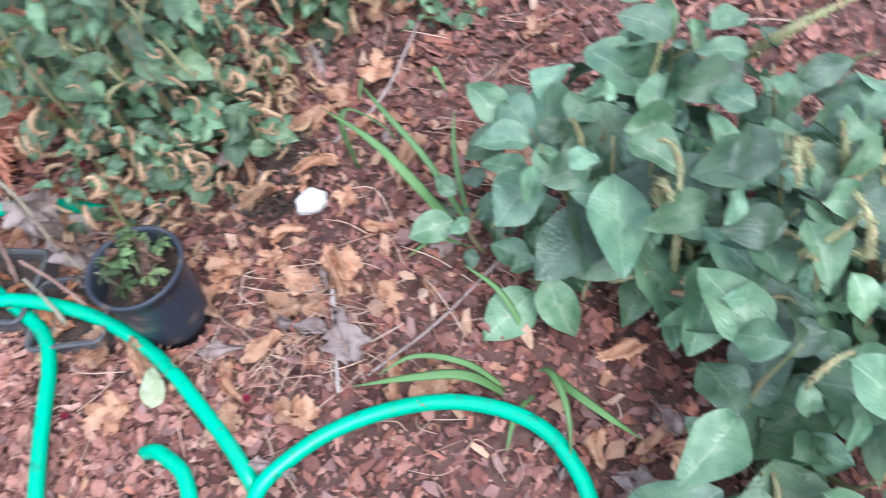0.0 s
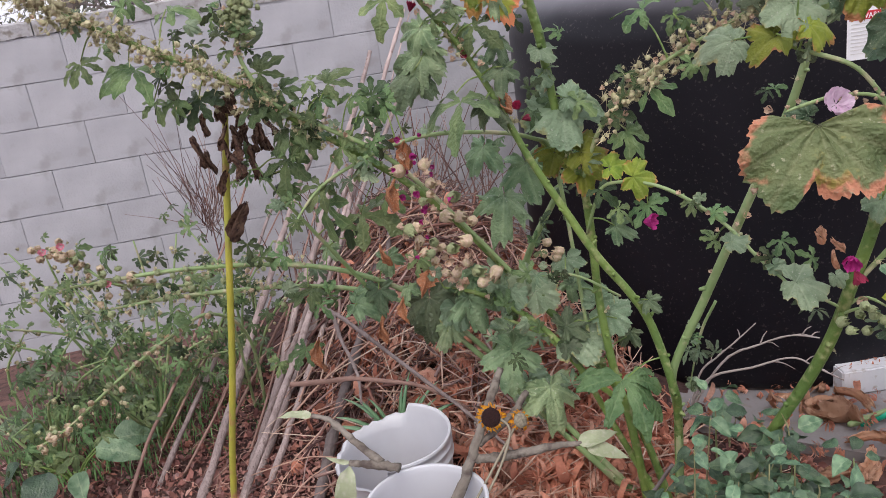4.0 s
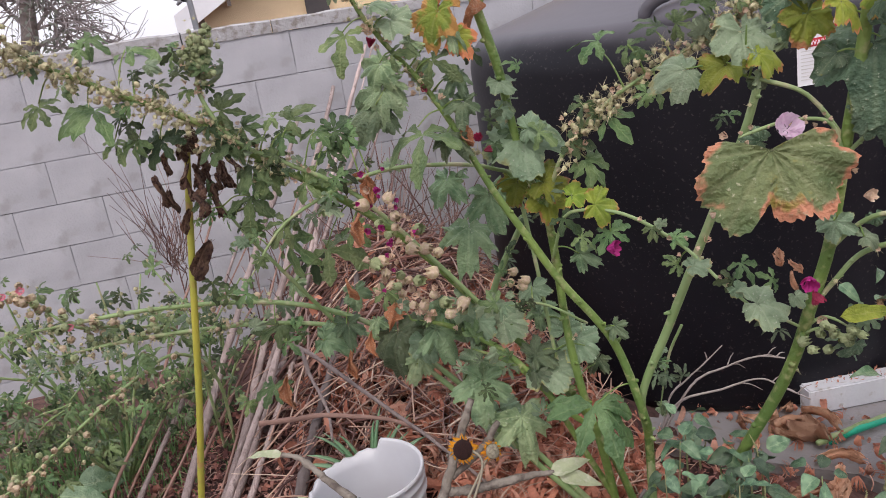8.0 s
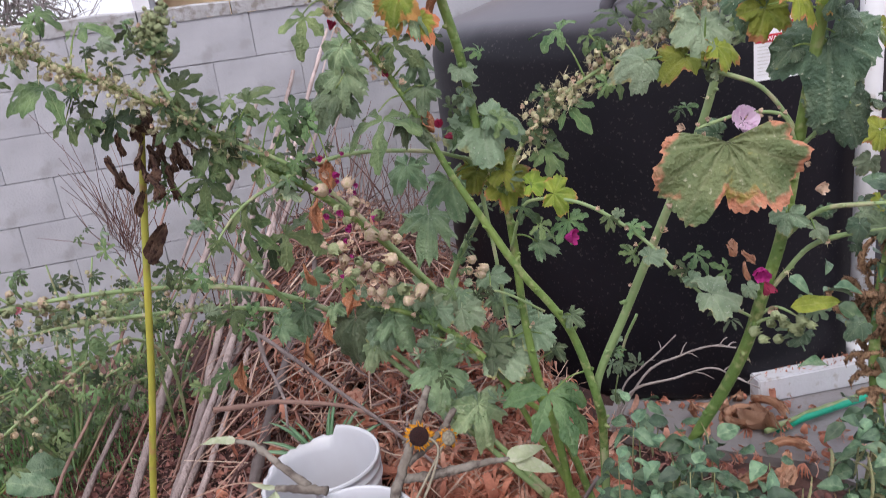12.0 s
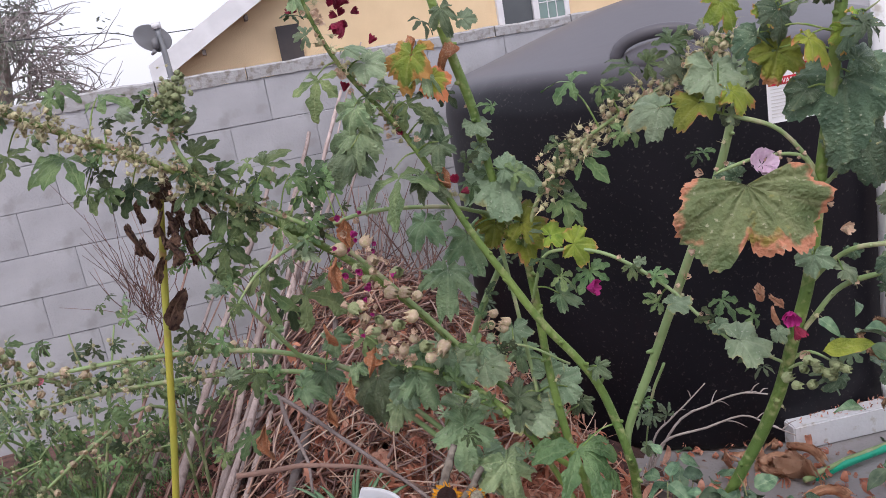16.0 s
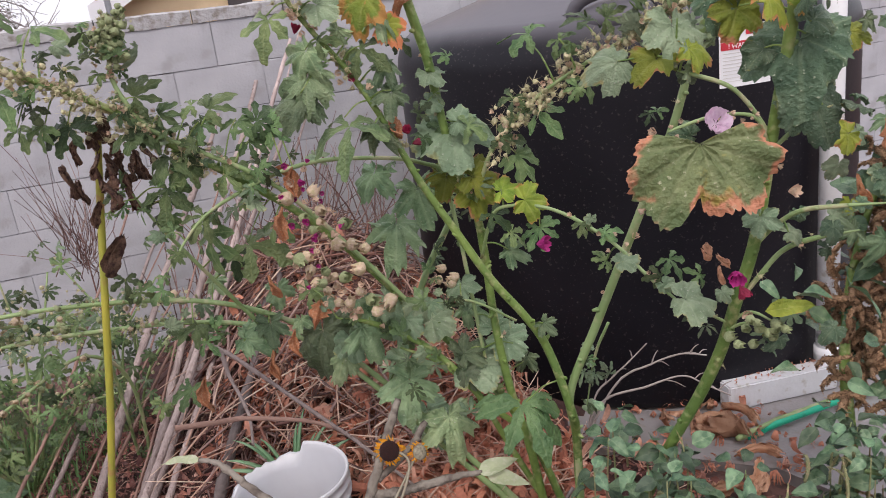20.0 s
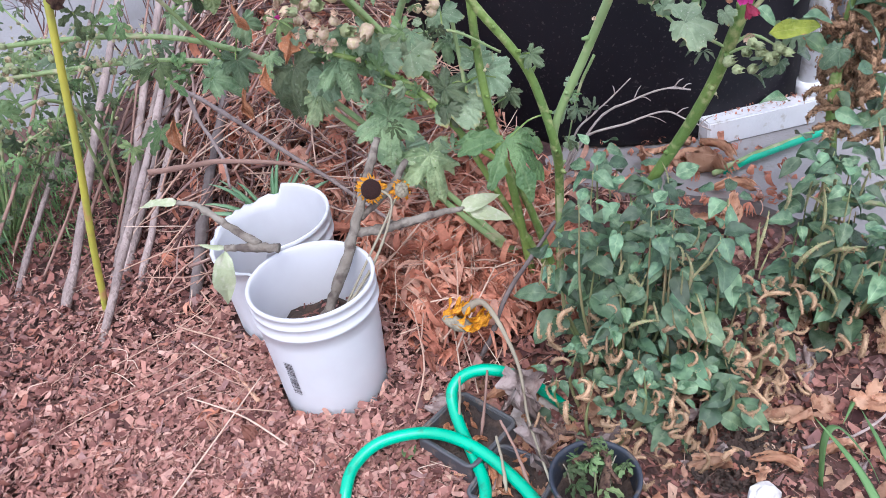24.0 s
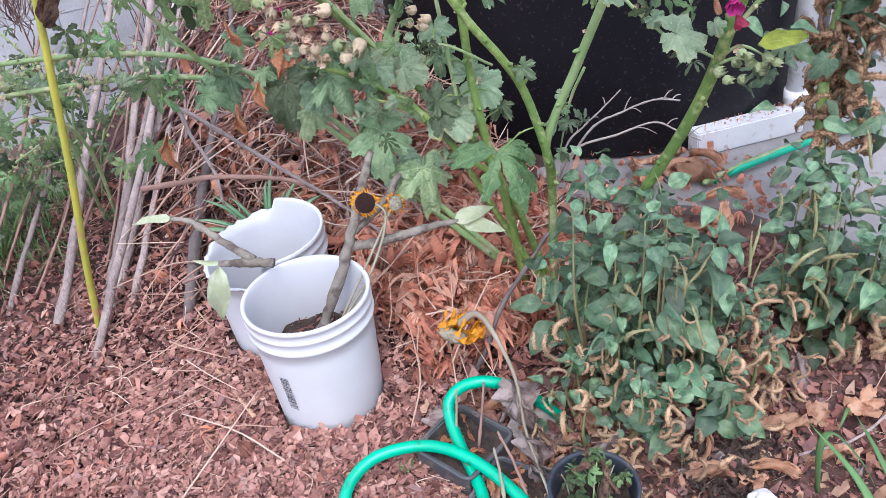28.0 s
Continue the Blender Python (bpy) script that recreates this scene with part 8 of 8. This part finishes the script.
# ---- amaranth weeds ----
def build_amaranth(base, label, stems, leaf_shapes, leaf_size, spikes, spike_size, seed, height_, spread, lean=(0, 0), per=9, stem_r=0.006, cat="amaranth", tops=None, low=0.15, tan=0.62):
    """tan: above this share of the height the spikes are still green."""
    q = random.Random(seed)
    base = Vector(base)
    p = thing("amaranth", base, label, cat)

    def leaf(c, d, s):
        """A blade on a short stalk: it stands out from the stem, its tip hanging, its face up and outwards."""
        foot = c + d * leaf_size * q.uniform(0.1, 0.55)
        tip = d + Vector((0, 0, q.uniform(-0.55, 0.4)))
        nrm = Vector((-0.1, -0.3, 0.85)) + d * 0.2 + Vector((q.gauss(0, 0.38), q.gauss(0, 0.38), 0))
        part("leaf", leaf_shapes[q.randrange(len(leaf_shapes))], parent=p, at=facing(foot, nrm, tip, s))

    for k in range(stems):
        a = TAU * k / stems + q.uniform(-0.4, 0.4)
        out = spread * math.sqrt(q.uniform(0.05, 1.0))
        top = Vector((math.cos(a) * out + lean[0], math.sin(a) * out + lean[1], height_ * q.uniform(0.5, 1.0)))
        foot = Vector((math.cos(a) * 0.05, math.sin(a) * 0.05, 0.0))
        mid = foot.lerp(top, 0.5) + Vector((math.cos(a), math.sin(a), 0)) * 0.03
        line = spline([(*foot, stem_r), (*mid, stem_r * 0.6), (*top, stem_r * 0.2)], 6)
        part("stem", Mesh().tube(line, 7), M_AMSTEM, p)
        side = Vector((math.cos(a), math.sin(a), 0))
        b = q.uniform(0, TAU)
        for n_ in range(per):
            t = low + (1 - low) * ((n_ + q.random()) / per) ** 0.8
            c = Vector(line[min(len(line) - 2, int(t * (len(line) - 1)))][:3])
            b += 2.4
            leaf(c, Vector((math.cos(b), math.sin(b) - 0.2, q.uniform(-0.2, 0.3))).normalized(), leaf_size * q.choice((0.5, 0.75, 0.95, 1.2, 1.55)) * q.uniform(0.85, 1.1) * (1.2 - 0.4 * t))
        for n_ in range(4):
            # the young leaves at the tip stand close together
            b += 2.4
            leaf(Vector(line[-1][:3]), Vector((math.cos(b), math.sin(b), 0.3)), leaf_size * q.uniform(0.5, 0.9))
        for _ in range(spikes):
            t = q.uniform(0.15, 1.0)
            i = min(len(line) - 1, int(t * (len(line) - 1)))
            c = Vector(line[i][:3]) + side * q.uniform(0.0, 0.05) + Vector((q.gauss(-0.01, 0.035), q.gauss(-0.07, 0.03), q.gauss(0.03, 0.02)))
            green = tops and t > tan
            sh = tops if green else SPK
            n_ = (q.gauss(0, 0.25), q.gauss(-0.1, 0.25), 1.0) if green else (q.gauss(0, 0.6), q.gauss(-0.3, 0.6), q.uniform(-0.2, 0.8))
            part("spike", sh[q.randrange(len(sh))], parent=p, at=facing(c, n_, (q.uniform(-1, 1), q.uniform(-1, 1), 0.2), spike_size * q.uniform(0.45, 1.2) * (1.1 if green else 0.78)))
    return p


build_amaranth((1.25, 1.32, 0.0), "bushy green amaranth with tan seed spikes before the hollyhock", 19, AMAR, 0.064, 4, 0.085, 71, 0.56, 0.135, per=9, tops=SPKG, low=0.12, tan=0.72)
build_amaranth((1.36, 1.24, 0.0), "bushy green amaranth with drooping tan spikes beside the slab", 16, AMAR, 0.066, 5, 0.085, 72, 0.50, 0.115, per=9, tops=SPKG, low=0.12, tan=0.72)
build_amaranth((1.30, 1.10, 0.0), "low green amaranth with withered tan spikes", 8, AMAR, 0.056, 5, 0.085, 73, 0.22, 0.11, per=6)
build_amaranth((1.12, 1.16, 0.0), "low dried amaranth mostly tan spikes and few leaves", 9, AMAR, 0.044, 7, 0.085, 74, 0.26, 0.11, per=4)
build_amaranth((1.50, 1.16, 0.0), "low amaranth with hanging tan tassels at the slab's edge", 6, AMAR, 0.046, 8, 0.10, 81, 0.30, 0.06, per=3)
build_amaranth((1.80, 1.22, 0.0), "dark green amaranth with curved spikes at the slab's edge", 18, AMAR, 0.066, 4, 0.10, 75, 0.50, 0.16, per=9, tops=SPKG, low=0.12)
build_amaranth((2.05, 1.05, 0.0), "green amaranth shoots growing by the slab corner", 10, AMAR, 0.065, 3, 0.09, 76, 0.42, 0.17, per=9, tops=SPKG)
build_amaranth((1.97, 0.95, 0.0), "low bright green weed on the litter", 6, AMAR, 0.055, 0, 0.07, 77, 0.10, 0.14, per=6, cat="weed")
build_amaranth((1.56, 0.20, 0.0), "large broad-leaved green amaranth with pale green spikes", 15, AMARL, 0.108, 2, 0.17, 78, 0.44, 0.27, per=9, stem_r=0.007, tops=SPKG, tan=0.4, low=0.25)
build_amaranth((1.62, -0.12, 0.0), "large broad-leaved amaranth close to the path", 12, AMARL, 0.12, 2, 0.22, 79, 0.48, 0.24, per=9, stem_r=0.008, tops=SPKG, tan=0.4, low=0.25)
build_amaranth((1.33, -0.13, 0.0), "broad-leaved amaranth with very large lower leaves", 6, AMARL, 0.14, 1, 0.12, 82, 0.34, 0.15, per=6, stem_r=0.007, tops=SPKG, tan=0.4, low=0.3)
build_amaranth((1.40, 0.42, 0.0), "young amaranth shoot with paired leaves", 3, AMARL, 0.09, 2, 0.12, 80, 0.16, 0.12, per=5, stem_r=0.006, tops=SPKG, tan=0.4)


def build_tall_amaranth():
    base = Vector((1.88, 1.36, 0.0))
    rel = Matrix.Translation(-base)
    p = thing("amaranth", base, "tall amaranth with a thick stem and dense brown curled seed heads", "amaranth")
    line = spline([(1.88, 1.36, 0.0, 0.016), (1.905, 1.395, 0.281, 0.0155), (1.914, 1.424, 0.416, 0.015), (1.925, 1.45, 0.56, 0.013), (1.957, 1.470, 0.73, 0.010), (1.994, 1.46, 0.90, 0.008), (2.03, 1.42, 1.08, 0.005)], 6)
    part("stem", Mesh().tube(line, 10), M_STEM, p, at=rel)
    q = random.Random(88)
    for _ in range(150):
        t = q.uniform(0.36, 1.0)
        c = Vector(line[int(t * (len(line) - 1))][:3]) + Vector((q.gauss(0.038, 0.032), q.gauss(0, 0.035), q.gauss(0, 0.03)))
        part("spike", SPKB[q.randrange(5)], parent=p, at=rel @ facing(c, (q.gauss(0, 0.8), q.gauss(-0.3, 0.7), 0.6), (q.uniform(-1, 1), q.uniform(-1, 1), 0.2), q.uniform(0.07, 0.14)))
    for _ in range(110):
        t = q.uniform(0.22, 1.0)
        c = Vector(line[int(t * (len(line) - 1))][:3]) + Vector((q.gauss(0.08, 0.10), q.gauss(-0.02, 0.09), q.gauss(0, 0.04)))
        part("leaf", AMAR[q.randrange(6)], parent=p, at=rel @ facing(c, (q.gauss(0, 0.5), q.gauss(-0.5, 0.4), 0.9), (q.uniform(-1, 1), q.uniform(-1, 1), -0.4), q.uniform(0.05, 0.10)))
    for _ in range(44):
        c = Vector((q.uniform(1.80, 2.16), q.uniform(1.26, 1.44), q.uniform(0.80, 1.36)))
        sh = q.choice((LIME[1:3], BROAD, BROAD, GREY, PALEG))
        part("leaf", sh[q.randrange(len(sh))], parent=p, at=rel @ leaf_pose(*c, q.uniform(0.05, 0.12), q.uniform(100, 260), q))
    for c, s_ in (((1.86, 1.28, 1.16), 0.10), ((1.90, 1.27, 1.14), 0.09), ((1.80, 1.30, 1.05), 0.07)):
        part("dry_leaf", RAGR[q.randrange(4)], parent=p, at=rel @ facing(c, BACK, (q.uniform(-0.4, 0.4), 0, -1), s_))
    for c in ((1.878, 1.257, 0.985), (1.90, 1.30, 1.0)):
        part("flower", PINK[0], parent=p, label="small pink flower", at=rel @ facing(c, (-0.4, -1, 0.4), (0, 0, 1), 0.04))


build_tall_amaranth()


# ---- shrub, dry weed and grass by the wall ----
def build_wall_shrub(base, label, n_stems, spread, top, seed, leaf=0.055, pods=20):
    q = random.Random(seed)
    base = Vector(base)
    p = thing("mallow", base, label, "mallow")
    for k in range(n_stems):
        out = Vector((q.uniform(-1, 1) * spread[0], q.uniform(-1, 0.6) * spread[1], top * q.uniform(0.35, 1.0)))
        mid = out * 0.5 + Vector((q.gauss(0, 0.05), q.gauss(0, 0.05), 0.10))
        line = spline([(0, 0, 0, 0.006), (*mid, 0.005), (*out, 0.003)], 6)
        part("stem", Mesh().tube(line, 6), M_STEMLIGHT, p)
        for _ in range(9):
            i = q.randrange(3, len(line))
            c = Vector(line[i][:3]) + Vector([q.gauss(0, 0.05) for _ in range(3)])
            part("leaf", (FIG + FIGP)[q.randrange(12)], parent=p, at=facing(c, BACK + UP * 0.7 + Vector([q.gauss(0, 0.5) for _ in range(3)]), (q.uniform(-1, 1), -0.2, q.uniform(-1, 0.4)), leaf * q.uniform(0.6, 1.5)))
        for _ in range(pods // 4):
            i = q.randrange(6, len(line))
            c = Vector(line[i][:3]) + Vector([q.gauss(0, 0.012) for _ in range(3)])
            part("pod", POD[q.randrange(3)], parent=p, at=facing(c, (q.uniform(-1, 1), -1, 0.4), (0, 0, 1), 0.013 * q.uniform(0.7, 1.3)))
    return p


build_wall_shrub((-0.30, 2.85, 0.0), "sprawling green mallow shrub with pods before the wall", 19, (0.45, 0.40), 0.86, 91, 0.055, 40)
build_wall_shrub((0.05, 3.0, 0.0), "green mallow with lobed leaves behind the canes", 9, (0.35, 0.3), 0.82, 92)
build_wall_shrub((-0.65, 2.75, 0.0), "low mallow growing along the wall", 12, (0.35, 0.3), 0.60, 93)


def build_dock():
    base = Vector((-0.56, 2.62, 0.0))
    p = thing("dock_weed", base, "low weed with large dark ribbed leaves by the wall", "weed")
    q = random.Random(95)
    for d, ln in (((-0.9, -0.2, 0.34), 0.24), ((0.7, -0.3, 0.40), 0.28), ((-0.2, -0.7, 0.28), 0.26), ((0.35, -0.8, 0.18), 0.22), ((-0.6, 0.5, 0.50), 0.22), ((0.9, 0.2, 0.25), 0.24)):
        d = Vector(d)
        c = Vector((0, 0, 0.10)) + d * 0.16
        part("leaf_stalk", Mesh().tube(spline([(0, 0, 0, 0.005), (d.x * 0.06, d.y * 0.06, 0.09, 0.004), (*c, 0.003)], 4), 6), M_STEM, p)
        part("leaf", AMAR[q.randrange(10)], parent=p, at=facing(c, (q.gauss(0, 0.2), -0.5, 1), d + Vector((0, 0, -0.5)), ln * 0.62))


build_dock()


def build_pod_branch(base, line, flowers, label, seed):
    q = random.Random(seed)
    base = Vector(base)
    rel = Matrix.Translation(-base)
    p = thing("hollyhock", base, label, "hollyhock")
    fine = spline(line, 6)
    part("stem", Mesh().tube(fine, 7), M_STEMLIGHT, p, at=rel)
    for _ in range(64):
        i = q.randrange(len(fine) // 3, len(fine))
        c = Vector(fine[i][:3]) + Vector([q.gauss(0, 0.016) for _ in range(3)])
        sh = (BELL, BELL, PODG, STAR)[q.randrange(4)]
        part("pod", sh[q.randrange(3)], parent=p, at=rel @ facing(c, (q.uniform(-1, 1), -1, q.uniform(-0.3, 0.6)), (0, 0, 1), q.uniform(0.015, 0.025)))
    for _ in range(16):
        c = Vector(fine[q.randrange(len(fine))][:3]) + Vector([q.gauss(0, 0.05) for _ in range(3)])
        part("leaf", FIG[q.randrange(8)], parent=p, at=rel @ facing(c, BACK + UP * 0.7 + Vector([q.gauss(0, 0.4) for _ in range(3)]), (q.uniform(-1, 1), -0.2, q.uniform(-1, 0.4)), q.uniform(0.05, 0.1)))
    for c in flowers:
        part("flower", PALEROSE, parent=p, label="small pink flower", at=rel @ facing(c, (0.2, -1, 0.3), (0, 0, 1), 0.034))


PALEROSE = crumple(43, 0.5, 5, 0.6).mesh("flower", M_ROSE)
build_pod_branch((0.12, 2.75, 0.0), [(0.12, 2.75, 0.0, 0.006), (0.15, 2.55, 0.45, 0.006), (0.074, 2.38, 0.64, 0.0055), (-0.077, 2.35, 0.592, 0.0055), (-0.254, 2.35, 0.486, 0.005), (-0.417, 2.35, 0.375, 0.004), (-0.521, 2.35, 0.326, 0.003)], (), "arching mallow branch hung with tan-yellow pods", 97)
build_pod_branch((0.08, 2.8, 0.0), [(0.08, 2.8, 0.0, 0.006), (0.10, 2.5, 0.62, 0.005), (0.0, 2.25, 0.80, 0.0045), (-0.11, 2.13, 0.87, 0.004), (-0.186, 2.13, 0.946, 0.0035), (-0.25, 2.13, 1.0, 0.002)], ((-0.262, 2.12, 0.996), (-0.214, 2.12, 1.002), (-0.126, 2.12, 0.878)), "slender mallow shoot with green buds and small pink flowers", 98)
q = random.Random(95)
w = Mesh()
for _ in range(2000):
    x, y = q.gauss(-0.42, 0.30), q.gauss(3.0, 0.28)
    if y > 3.85 or y < 2.55:
        continue
    h_, a = q.uniform(0.03, 0.11), q.uniform(0, TAU)
    e = Vector((math.cos(a), math.sin(a), 0)) * h_ * q.uniform(0.2, 0.8)
    s = Vector((-math.sin(a), math.cos(a), 0)) * 0.0028
    z0 = height(x, y)
    b0, m0, t0 = Vector((x, y, z0)), Vector((x, y, z0 + h_ * 0.6)) + e * 0.35, Vector((x, y, z0 + h_)) + e
    w.add([b0 - s, b0 + s, m0 + s, m0 - s, t0], [(0, 1, 2, 3), (3, 2, 4)])
tagged(part("wall_grass", w, M_GRASS), "green grass and weeds along the wall's foot", "grass", kind="stuff")
w = Mesh()
for _ in range(70):
    x, z = q.gauss(-0.02, 0.10), 0.78
    c = Vector((x, 3.3 + q.gauss(0, 0.06), q.gauss(0.92, 0.14)))
    foot = Vector((0.0, 3.35, 0.55))
    w.tube(spline([(*foot.lerp(c, 0.4), 0.0018), (*((foot + c) / 2 + Vector((q.gauss(0, 0.03), 0, 0.04))), 0.0015), (*c, 0.0008)], 3), 4)
w.tube(spline([(0.0, 3.35, 0.0, 0.004), (0.0, 3.35, 0.55, 0.003), (0.0, 3.33, 0.8, 0.002)], 4), 5)
tagged(part("dry_weed", w, M_BRUSH), "wiry dry weed standing before the wall", "weed", kind="stuff")
